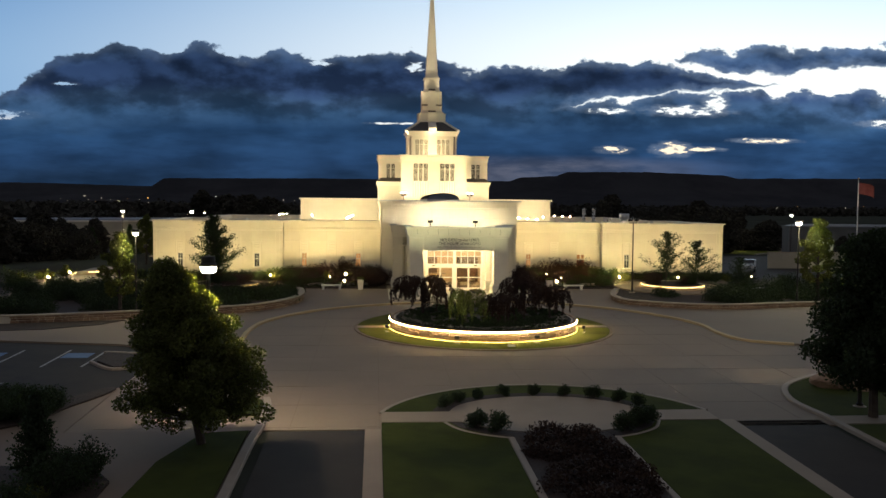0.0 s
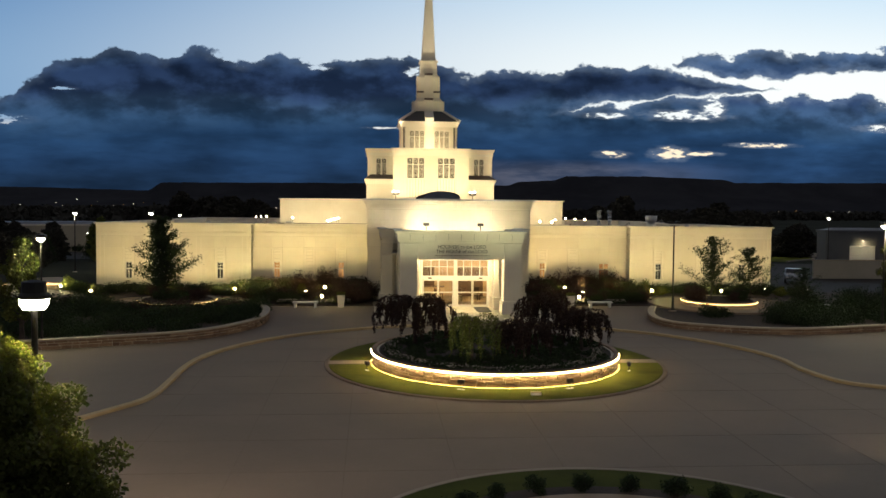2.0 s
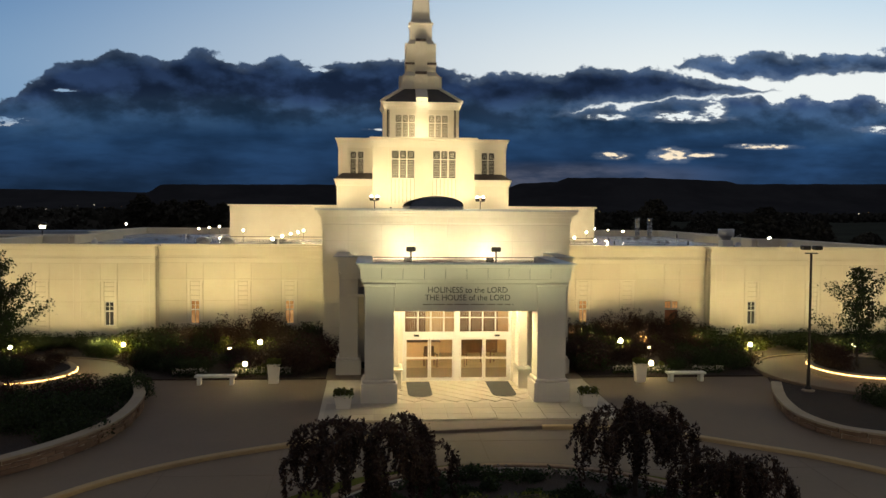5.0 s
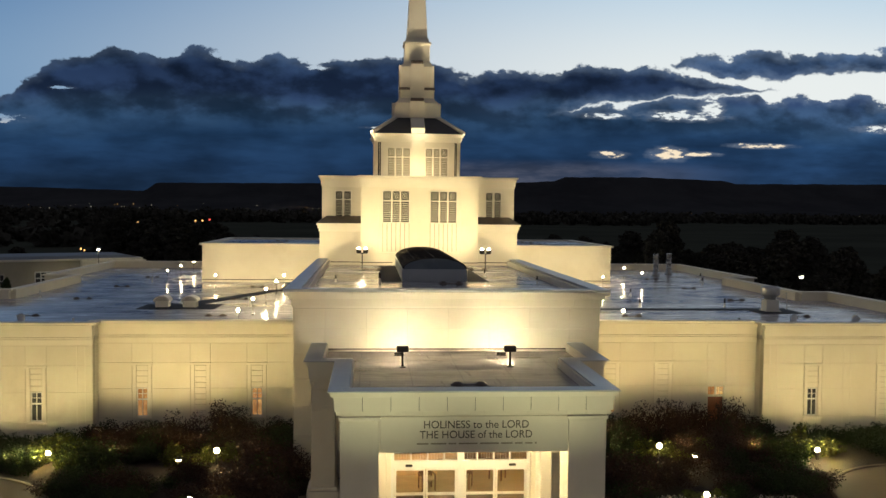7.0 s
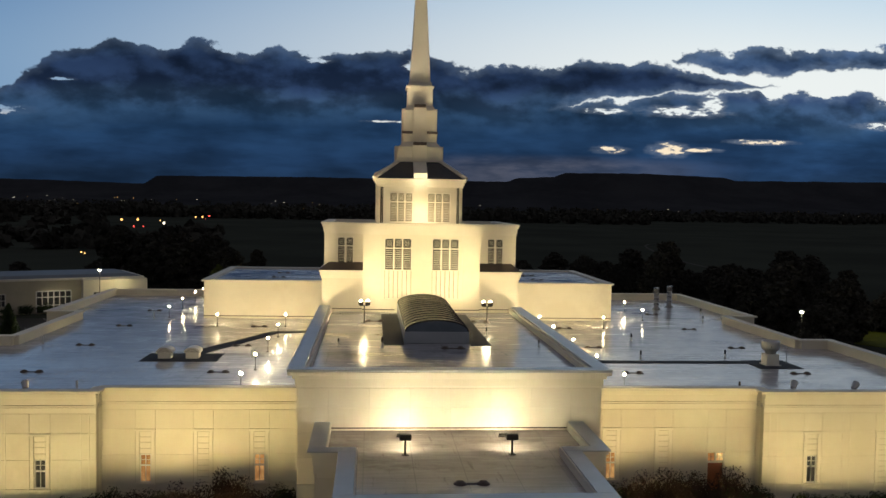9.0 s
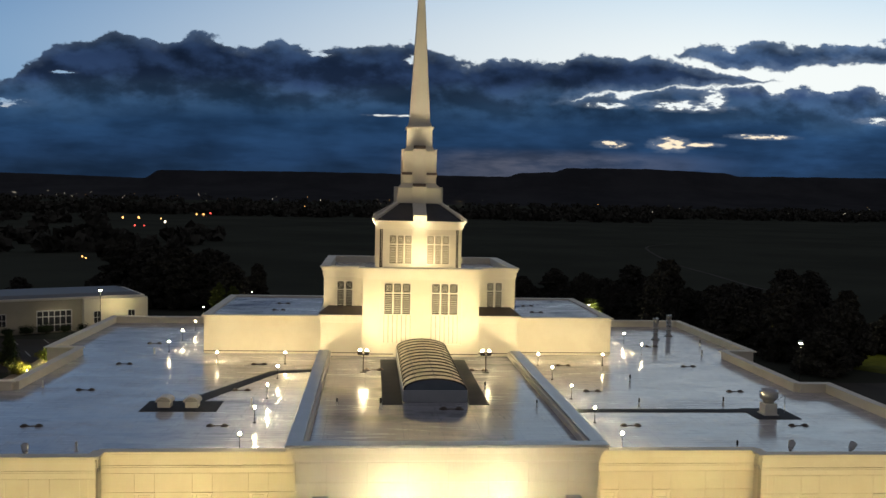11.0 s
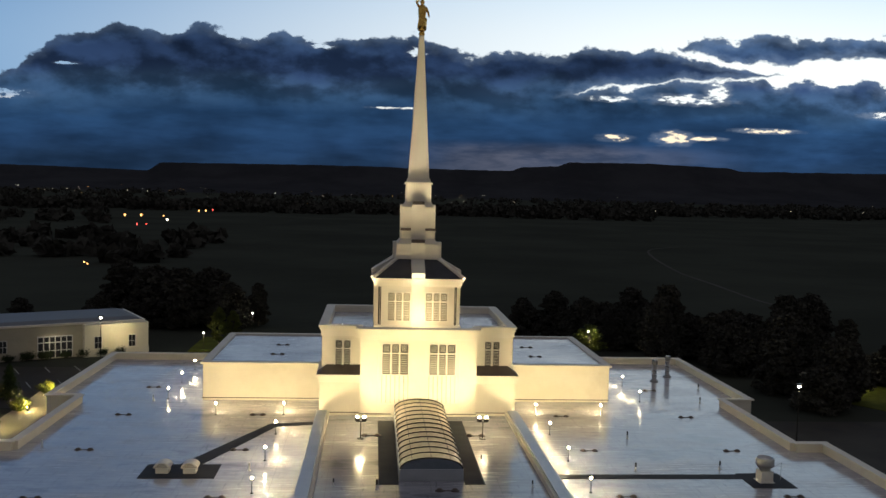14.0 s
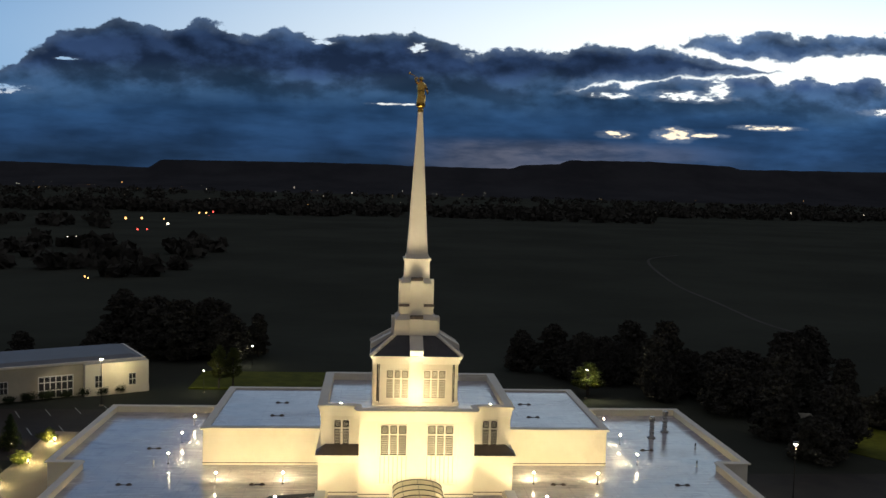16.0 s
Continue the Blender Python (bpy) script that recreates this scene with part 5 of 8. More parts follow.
def weeping_tree(label, h, width, leaf, seed, leaves=5200, size=0.052, hang=0.9):
    """Arched boughs with strings of leaves hanging from them, and gaps between the strings."""
    rng = np.random.default_rng(seed)
    t = thing("weeping_tree", label, "tree")
    bm = bmesh.new()
    p = [Vector((0, 0, 0)), Vector((0.06, 0.05, h * 0.35)), Vector((-0.05, 0.0, h * 0.7)), Vector((0.05, -0.04, h * 0.9))]
    for a, b, r0, r1 in zip(p, p[1:], (0.10, 0.08, 0.06), (0.08, 0.06, 0.04)):
        tube(bm, a, b, r0, r1, 8)
    part("trunk", bm, BARK, t)
    bm = bmesh.new()
    pts = []
    n, strands = 22, 9
    for k in range(n):
        ang = k * 2.399 + rng.uniform(-0.3, 0.3)
        reach = width / 2 * rng.choice((0.35, 0.6, 0.85, 1.05, 1.15))
        start = h * rng.uniform(0.72, 0.95)
        rise = h * rng.uniform(0.02, 0.14)
        drop = h * rng.uniform(0.15, 0.55)
        line = []
        for j in range(9):
            s = j / 8
            x = reach * (1 - (1 - s) ** 1.8)
            z = start + rise * math.sin(min(1.0, s * 2.2) * math.pi / 2) - drop * max(0.0, s - 0.25) ** 1.7 * 1.6
            line.append(Vector((x * math.cos(ang), x * math.sin(ang), max(0.3, z))))
        for a, b in zip(line, line[1:]):
            tube(bm, a, b, 0.016, 0.011, 4)
        arr = np.array([tuple(q) for q in line])
        for m in range(strands):
            f = rng.uniform(0.2, 1.0) ** 0.7
            i = min(7, int(f * 8))
            top = arr[i] + (arr[i + 1] - arr[i]) * (f * 8 - i) + rng.normal(0, 0.08, 3) * (1, 1, 0.3)
            length = hang * rng.uniform(0.25, 1.0) * (0.4 + 0.6 * f)
            per = max(4, int(leaves / n / strands * (0.5 + length / hang)))
            s = rng.uniform(0, 1, per)
            sway = rng.normal(0, 0.10, 2)
            q = np.stack([top[0] + sway[0] * s * s, top[1] + sway[1] * s * s, top[2] - length * s], 1)
            pts.append(q + rng.normal(0, 0.035, (per, 3)))
        per = leaves // n // 4
        s = rng.uniform(0.1, 1.0, per)
        i = np.minimum((s * 8).astype(int), 7)
        pts.append(arr[i] + (arr[i + 1] - arr[i]) * (s * 8 - i)[:, None] + rng.normal(0, 0.06, (per, 3)))
    part("branch_frame", bm, BARK, t)
    q = np.concatenate(pts)
    q[:, 2] = np.maximum(q[:, 2], 0.06)
    mesh_part("foliage", leaf_mesh("foliage", q, size, leaf, seed, 0.6, 2.4), t)
    return t


def shrub(label, w, h, leaf, seed, leaves=1500, size=0.07, loose=0.35, name="shrub"):
    """A low bush: stems and a rough mound of leaves with stray shoots."""
    rng = np.random.default_rng(seed)
    t = thing(name, label, "shrub")
    bm = bmesh.new()
    clumps = []
    n = 26
    for k in range(n):
        ang, el = rng.uniform(0, 6.28), math.asin(rng.uniform(0.05, 1.0))
        rr = rng.uniform(0.55, 1.0) * (1 + loose * rng.normal() * 0.5)
        tip = Vector((w / 2 * rr * math.cos(ang) * math.cos(el), w / 2 * rr * math.sin(ang) * math.cos(el), h * (0.15 + 0.8 * rr * math.sin(el))))
        tube(bm, (tip.x * 0.1, tip.y * 0.1, 0), tip, 0.014, 0.005, 4)
        clumps += [tip, tip * 0.72]
    part("stem_base", bm, BARK, t)
    pts = cloud_points(rng, clumps, (w + h) * 0.115, leaves // len(clumps))
    pts[:, 2] = np.maximum(pts[:, 2], 0.03)
    mesh_part("foliage", leaf_mesh("foliage", pts, size, leaf, seed), t)
    return t


def conifer(label, h, w, leaf, seed, leaves=6500, size=0.07):
    rng = np.random.default_rng(seed)
    t = thing("conifer", label, "tree")
    bm = bmesh.new()
    tube(bm, (0, 0, 0), (0, 0, h * 0.96), 0.05 * h / 3, 0.01, 7)
    part("trunk", bm, BARK, t)
    bm = bmesh.new()
    pts = []
    n = 40
    for k in range(n):
        f = (k + 0.5) / n
        z = h * (0.08 + 0.88 * f)
        ang = k * 2.4
        r = w / 2 * (1 - f) ** 0.85 * rng.uniform(0.75, 1.1) + 0.05
        tip = Vector((r * math.cos(ang), r * math.sin(ang), z - 0.12 * r))
        tube(bm, (0, 0, z), tip, 0.012, 0.004, 4)
        per = leaves // n
        s = rng.uniform(0.1, 1.05, per)[:, None]
        pts.append(np.array((0, 0, z)) * (1 - s) + np.array(tip) * s + rng.normal(0, 0.05 + 0.1 * r, (per, 3)))
    part("branch_frame", bm, BARK, t)
    mesh_part("foliage", leaf_mesh("foliage", np.concatenate(pts), size, leaf, seed), t)
    return t


def move(ob, x, y, z, turn=0.0, scale=1.0, sz=None):
    ob.matrix_basis = pose(x, y, z, 0, 0, turn) @ Matrix.Diagonal((scale, scale, sz or scale, 1))
    return ob


def repeat(ob, x, y, z, turn=0.0, scale=1.0, sz=None, label="", group=""):
    c = copy_thing(ob, Matrix.Identity(4))
    c.matrix_basis = pose(x, y, z, 0, 0, turn) @ Matrix.Diagonal((scale, scale, sz or scale, 1))
    if label:
        c["label"] = label
    if group:
        c["group"] = group
    return c


# ---- forecourt ----
G = ground_z
setting("driveway", slab([(-19.5, -45.4), (26.0, -45.4), (26.0, 1.5), (-26.0, 1.5), (-26.0, -20.0), (-19.5, -24.0)], 0.03), CONCRETE, "grey-brown concrete turning circle in front of the temple", "driveway")
setting("parking_lot", slab([(-80.0, -46.0), (-24.0, -43.6), (-19.52, -37.5), (-19.52, -24.0), (-26.02, -20.0), (-80.0, -17.0)], 0.025), ASPHALT, "dark asphalt parking lot with painted bays", "road")
setting("walk_left", slab([(-80.0, -60.0), (-80.0, -46.1), (-24.0, -43.7), (-19.55, -37.6), (-19.55, -45.42), (-12.35, -45.42), (-12.35, -60.0)], 0.035), CONCRETE, "grey-brown concrete walk beside the drive", "pavement")
setting("road_left", slab([(-11.55, -100.0), (-7.8, -100.0), (-7.8, -45.55), (-11.55, -45.55)], 0.03), ASPHALT, "dark asphalt drive lane", "road")
setting("road_right", slab([(7.85, -100.0), (11.5, -100.0), (11.5, -44.6), (7.85, -44.6)], 0.03), ASPHALT, "dark asphalt drive lane", "road")
setting("pavement_band_left", slab([(-7.78, -100), (-7.12, -100), (-7.12, -45.42), (-7.78, -45.42)], 0.05), WALK, "pale concrete band beside the lane", "pavement")
setting("pavement_band_right", slab([(7.12, -100), (7.83, -100), (7.83, -44.4), (7.12, -44.4)], 0.05), WALK, "pale concrete band beside the lane", "pavement")
# concrete joints of the turning circle, as sunk strips
joints = bmesh.new()
for k in range(-4, 7):
    x = k * 3.6
    prism(joints, [(x - 0.012, -45.3), (x + 0.012, -45.3), (x + 0.012, -5.0), (x - 0.012, -5.0)], lambda x, y: G(y) + 0.02, lambda x, y: G(y) + 0.0345)
for k in range(11):
    y = -45.0 + k * 3.7
    prism(joints, [(-18.5, y - 0.012), (25.5, y - 0.012), (25.5, y + 0.012), (-18.5, y + 0.012)], lambda x, y: G(y) + 0.02, lambda x, y: G(y) + 0.0346)
setting("driveway_joints", joints, DRIVE_JOINT, "narrow dark joints in the concrete drive", "driveway")

KERB_LEFT = smooth_line([(-17.6, -30.8), (-16.75, -29.3), (-16.05, -28.0), (-15.75, -26.4), (-15.7, -24.0), (-15.7, -21.0), (-15.3, -17.9), (-14.15, -15.0), (-12.2, -12.1), (-9.8, -10.0), (-7.0, -8.45), (-5.5, -7.7), (-3.0, -7.1)])
KERB_RIGHT = smooth_line([(2.6, -6.4), (5.0, -6.6), (7.4, -7.6), (9.6, -9.2), (11.6, -10.8), (13.3, -12.9), (14.7, -15.3), (15.5, -17.4), (15.85, -19.6), (15.7, -22.4), (16.4, -25.4), (18.9, -26.9)])
setting("kerb_left", ribbon(KERB_LEFT, 0.30, 0.17, 0.3), KERB, "tan concrete kerb curving along the drive", "kerb")
setting("kerb_right", ribbon(KERB_RIGHT, 0.30, 0.17, 0.3), KERB, "tan concrete kerb curving along the drive", "kerb")
upper = KERB_LEFT + KERB_RIGHT + [(30.0, -26.9), (30.0, 5.3), (-62.0, 5.3), (-62.0, -27.0), (-30.0, -25.0), (-22.5, -26.4), (-19.6, -28.4)]
setting("pavement", slab(upper, 0.13, 0.2), CONCRETE, "grey concrete pavement in front of the temple", "pavement")
porch_floor = setting("porch_paving", slab([(-6.2, -5.4), (6.2, -5.4), (6.2, 2.3), (-6.2, 2.3)], 0.142, 0.2), STONE_JOINT, "pale stone paving in the porch", "pavement")


def diamond_paving():
    """Square stones laid on the diagonal inside the porch, straight rows in front of it."""
    s = 0.62
    for i in range(-14, 15):
        for j in range(-14, 15):
            x, y = (i - j) * s * 0.7071, (i + j) * s * 0.7071 - 0.6
            if abs(x) < 2.75 and -2.2 < y < 1.75:
                o = piece("paving_stone", s - 0.012, s - 0.012, 0.03, (x, y, G(y) + 0.148), PORCH_STONE, porch_floor, 0.004, math.pi / 4)
                o.rotation_euler = (0.0235, 0, math.pi / 4)
    for i in range(12):
        for j in range(3):
            x, y = -5.5 + i * 1.0, -4.9 + j * 0.95
            o = piece("paving_slab", 0.985, 0.935, 0.03, (x, y, G(y) + 0.148), PORCH_STONE, porch_floor, 0.004)
            o.rotation_euler = (0.0235, 0, 0)


for s in (-1, 1):
    bm = bmesh.new()
    pts = [(s * 1.55 - 0.55, 1.7), (s * 1.55 - 0.55, -0.9)] + arc(s * 1.55, -0.9, 0.55, 180, 360, 8)[1:-1] + [(s * 1.55 + 0.55, -0.9), (s * 1.55 + 0.55, 1.7)]
    pts = [(x + s * 0.35, y) for x, y in pts]
    prism(bm, pts, lambda x, y: G(y) + 0.164, lambda x, y: G(y) + 0.178)
    tagged(link_mesh("door_mat", bm, MAT), "black ribbed door mat with rounded end", "mat", "mats at the entrance")

# lawns, beds and walks in front
def bed(name, pts, lift, mat, label, category="lawn"):
    return setting(name, slab(pts, lift, 0.3), mat, label, category)


ring_grass = bed("lawn_ring", arc(0.08, -19.65, 8.65, 0, 360, 64)[:-1], 0.10, LIT_GRASS, "lit green grass ring round the island planter")
setting("kerb_ring", ribbon(arc(0.08, -19.65, 8.77, 0, 360, 64)[:-1], 0.24, 0.10, 0.3, True), DRIVE_JOINT, "pale concrete kerb round the grass ring", "kerb")
for s in (-1, 1):
    x0, x1 = sorted((s * 6.35 + 0.08, s * 8.65 + 0.08))
    setting("island_walk", slab([(x0, -20.2), (x1, -20.2), (x1, -19.3), (x0, -19.3)], 0.115, 0.05), WALK, "short pale walk across the grass ring", "pavement")

crescent = [(-7.0, -43.0)] + arc(0.0, -45.35, 7.42, 162, 18, 28) + [(7.0, -43.0)]
plaza = [(4.2 * math.cos(a), -43.4 + 3.05 * math.sin(a)) for a in (2 * math.pi * k / 48 for k in range(48))]
inner = [(-4.9, -43.0)] + [(4.95 * math.cos(a), -43.4 + 3.75 * math.sin(a)) for a in (math.pi - 0.1 - (math.pi - 0.2) * k / 24 for k in range(25))] + [(4.9, -43.0)]
bed("lawn_crescent", crescent, 0.10, GRASS, "dark green grass crescent")
setting("kerb_crescent", ribbon(arc(0.0, -45.35, 7.5, 162, 18, 28), 0.2, 0.12, 0.3), KERB_PALE, "pale kerb round the grass crescent", "kerb")
bed("bed_crescent", inner, 0.115, MULCH, "dark mulch bed round the plaza", "bed")
setting("plaza", slab(plaza, 0.13, 0.2), WALK, "pale concrete plaza", "pavement")
setting("walk_front", slab([(-7.1, -44.65), (7.1, -44.65), (7.1, -43.02), (-7.1, -43.02)], 0.125, 0.2), WALK, "pale concrete walk across the lawn", "pavement")
for s in (-1, 1):
    a, b = sorted((s * 2.25, s * 7.1))
    bed("lawn_front", [(a, -100.0), (b, -100.0), (b, -44.68), (a, -44.68)], 0.10, GRASS, "dark mown lawn strip")
    setting("kerb_bed", ribbon([(s * 2.1, -100.0), (s * 2.1, -47.0)], 0.26, 0.13, 0.3), KERB_PALE, "pale concrete edging of the planting bed", "kerb")
    wedge = [(s * 4.3, -44.7), (s * 3.9, -45.6), (s * 3.0, -46.5), (s * 2.1, -47.0), (s * 1.8, -46.3), (s * 3.0, -45.7), (s * 3.9, -44.7)]
    bed("bed_wedge", wedge if s > 0 else wedge, 0.118, MULCH, "dark mulch bed with clipped shrubs", "bed")
    setting("kerb_wedge", ribbon(smooth_line([(s * 4.5, -44.7), (s * 4.0, -45.8), (s * 3.1, -46.6), (s * 2.1, -47.1)], 4), 0.14, 0.13, 0.3), KERB_PALE, "pale concrete bed edging", "kerb")
bed("bed_front", [(-1.97, -100.0), (1.97, -100.0), (1.97, -46.3), (-1.97, -46.3)], 0.11, MULCH, "dark planting bed with maroon ground cover", "bed")
bed("lawn_left", [(-12.4, -60.0), (-12.35, -45.6), (-14.05, -45.85), (-15.0, -49.5), (-15.6, -60.0)], 0.10, GRASS, "dark grass verge under the tree")
bed("lawn_verge", [(-14.2, -43.2), (-12.35, -43.1), (-12.3, -40.6), (-13.0, -40.2), (-14.5, -41.0)], 0.10, GRASS, "small grass verge")
setting("kerb_drive_left", ribbon(smooth_line([(-12.3, -40.2), (-12.05, -42.0), (-12.0, -45.0), (-12.1, -48.0), (-12.1, -60.0), (-12.1, -100.0)]), 0.34, 0.15, 0.3), KERB_PALE, "pale concrete kerb beside the lane", "kerb")
LAWN_R = smooth_line([(12.0, -44.2), (11.85, -41.5), (12.6, -39.0), (14.0, -37.3), (16.5, -35.6), (22.0, -34.0), (32.0, -33.0)])
bed("lawn_right", LAWN_R + [(32.0, -44.2)], 0.10, GRASS, "dark grass verge with boulders")
setting("kerb_drive_right", ribbon([(12.0, -100.0), (12.0, -46.0)] + LAWN_R, 0.3, 0.15, 0.3), KERB_PALE, "pale concrete kerb beside the lane", "kerb")
setting("walk_right", slab([(12.1, -45.5), (40.0, -45.5), (40.0, -44.25), (12.1, -44.25)], 0.11, 0.2), WALK, "pale concrete walk", "pavement")
bed("lawn_right_front", [(12.1, -100.0), (40.0, -100.0), (40.0, -45.6), (12.1, -45.6)], 0.10, GRASS, "dark mown grass")
bed("bed_lot", smooth_line([(-40.0, -46.5), (-28.0, -44.5), (-23.0, -42.5), (-20.1, -38.0), (-19.6, -38.6), (-20.6, -41.5), (-22.2, -45.0), (-30.0, -47.5), (-40.0, -48.5)], 3), 0.12, MULCH, "dark mulch bed between lot and walk", "bed")
bed("bed_corner", [(-60.0, -60.0), (-16.0, -60.0), (-16.0, -51.6), (-17.0, -50.0), (-24.0, -49.6), (-60.0, -50.0)], 0.12, MULCH, "dark mulch bed with shrubs", "bed")
bed("bed_lot_end", [(-22.6, -29.0), (-20.4, -29.8), (-19.8, -32.0), (-21.0, -33.2), (-22.4, -31.5)], 0.14, MULCH, "mulched end island of the parking rows", "bed")
setting("kerb_lot_end", ribbon(smooth_line([(-22.8, -28.8), (-20.2, -29.6), (-19.6, -32.1), (-21.0, -33.5), (-22.7, -31.6)]), 0.2, 0.16, 0.3), KERB_PALE, "pale kerb of the parking end island", "kerb")
# painted bays
for k, (x, y, w, h, m) in enumerate(((-25.0, -30.2, 0.12, 4.8, PAINT_LINE), (-27.6, -30.2, 0.12, 4.8, PAINT_LINE), (-30.2, -30.2, 0.12, 4.8, PAINT_LINE), (-22.9, -30.4, 0.12, 4.4, PAINT_LINE), (-24.4, -38.4, 2.6, 0.12, PAINT_LINE), (-23.0, -40.6, 2.4, 0.12, PAINT_LINE), (-26.5, -36.5, 2.6, 0.12, PAINT_LINE))):
    tagged(link_mesh("bay_line", slab([(x - w / 2, y - h / 2), (x + w / 2, y - h / 2), (x + w / 2, y + h / 2), (x - w / 2, y + h / 2)], 0.033, 0.02), m), "white painted parking bay line", "marking", "parking bay lines", "structure")
for x, y in ((-24.1, -29.4), (-29.0, -29.2)):
    tagged(link_mesh("blue_marking", slab([(x - 0.75, y - 0.7), (x + 0.75, y - 0.7), (x + 0.75, y + 0.7), (x - 0.75, y + 0.7)], 0.033, 0.02), PAINT_BLUE), "blue painted square in a parking bay", "marking", "parking bay markings", "structure")

# ---- island planter with a lit stone wall ----
isl = thing("island_planter", "round ledge-stone planter with lit rim", "planter")
IX, IY, IR = 0.08, -19.65, 6.35
bm = bmesh.new()
prism(bm, arc(IX, IY, IR - 0.3, 0, 360, 64)[:-1], lambda x, y: G(y) - 0.1, lambda x, y: G(y) + 0.74)
part("soil", bm, MULCH, isl)
part("wall", ribbon(arc(IX, IY, IR - 0.2, 0, 360, 64)[:-1], 0.28, 0.72, 0.8, True), STONE_JOINT, isl)
part("capstone", ribbon(arc(IX, IY, IR - 0.03, 0, 360, 64)[:-1], 0.26, 0.80, 0.07, True, 0.02), RUBBLE, isl)
part("light_strip", ribbon(arc(IX, IY, IR + 0.115, 172, 368, 48), 0.03, 0.735, 0.03, False, 0.008), LED, isl, "glowing warm light strip")
# hair-thin glowing line added at the wall foot to light the grass
part("foot_light_strip", ribbon(arc(IX, IY, IR + 0.12, 172, 368, 48), 0.010, 0.116, 0.009, False, 0.003), FOOT_GLOW, isl, "glowing warm light strip")


def stone_courses(parent, line, heights, seed, lift0=0.08, limit=300, closed=False, lo=0.35, hi=0.95):
    """Uneven ledge stones in courses along a plan line, proud of the joint behind them."""
    rnd = random.Random(seed)
    pts = [Vector(p) for p in line] + ([Vector(line[0])] if closed else [])
    cum = [0.0]
    for a, b in zip(pts, pts[1:]):
        cum.append(cum[-1] + (b - a).length)

    def at(d):
        for i in range(len(cum) - 1):
            if d <= cum[i + 1]:
                f = (d - cum[i]) / (cum[i + 1] - cum[i])
                return pts[i].lerp(pts[i + 1], f), (pts[i + 1] - pts[i]).normalized()
        return pts[-1], (pts[-1] - pts[-2]).normalized()
    z = lift0
    count = 0
    for h in heights:
        d = rnd.uniform(0, 0.2)
        while d < cum[-1] - 0.2 and count < limit:
            w = round(rnd.choice((lo, lo * 1.4, (lo + hi) / 2, hi)), 2)
            w = min(w, cum[-1] - d)
            p, dirn = at(d + w / 2)
            deep = rnd.choice((0.10, 0.13, 0.16))
            o = piece("stone", max(0.1, w - 0.02), deep, h - 0.018, (p.x, p.y, G(p.y) + z + h / 2), RUBBLE, parent, 0.016, math.atan2(dirn.y, dirn.x) + rnd.uniform(-0.02, 0.02))
            d += w
            count += 1
        z += h


stone_courses(isl, arc(IX, IY, IR - 0.02, 0, 360, 90)[:-1], (0.20, 0.14, 0.17, 0.13), 3, 0.08, 290, True)

# ---- planter walls left and right ----
LEFT_WALL = smooth_line([(-60.0, -21.0), (-34.5, -18.6), (-27.0, -16.8), (-21.4, -14.8), (-17.3, -13.0), (-15.1, -10.6), (-13.7, -7.2), (-13.7, -3.0), (-14.7, 0.2)])
RIGHT_WALL = smooth_line([(14.7, -0.6), (13.5, -3.8), (13.1, -7.0), (14.5, -9.3), (20.2, -11.4), (28.9, -9.8), (45.0, -8.5)])
for nm, line, hts, sd, h in (("planter_wall_left", LEFT_WALL, (0.2, 0.15, 0.19), 7, 0.62), ("planter_wall_right", RIGHT_WALL, (0.2, 0.2), 8, 0.48)):
    w = thing(nm, "low ledge-stone retaining wall with tan capstones", "wall", kind="structure")
    part("core", ribbon(line, 0.3, h, 0.75), STONE_JOINT, w)
    part("capstone", ribbon(line, 0.48, h + 0.09, 0.09, False, 0.02), CAPSTONE, w)
    off = []
    for a, b in zip(line, line[1:]):
        d = (Vector(b) - Vector(a)).normalized()
        off.append((a[0] + d.y * 0.13, a[1] - d.x * 0.13))
    stone_courses(w, [q for q in off if abs(q[0]) < 34.0], hts, sd, 0.13, 200, False, 0.4, 1.0)
bed("bed_verge", [(-62.0, -24.6), (-34.0, -21.9), (-29.0, -21.0), (-26.0, -19.0), (-24.8, -17.0), (-27.0, -17.3), (-34.5, -19.1), (-62.0, -21.6)], 0.16, MULCH, "dark mulch strip along the foot of the stone wall", "bed")
bed("bed_left", LEFT_WALL + [(-16.5, 5.3), (-60.0, 5.3)], 0.26, MULCH, "mulched planting bed behind the stone wall", "bed")
bed("bed_right", RIGHT_WALL[::-1] + [(16.5, 5.3), (45.0, 5.3)], 0.22, MULCH, "mulched planting bed behind the stone wall", "bed")
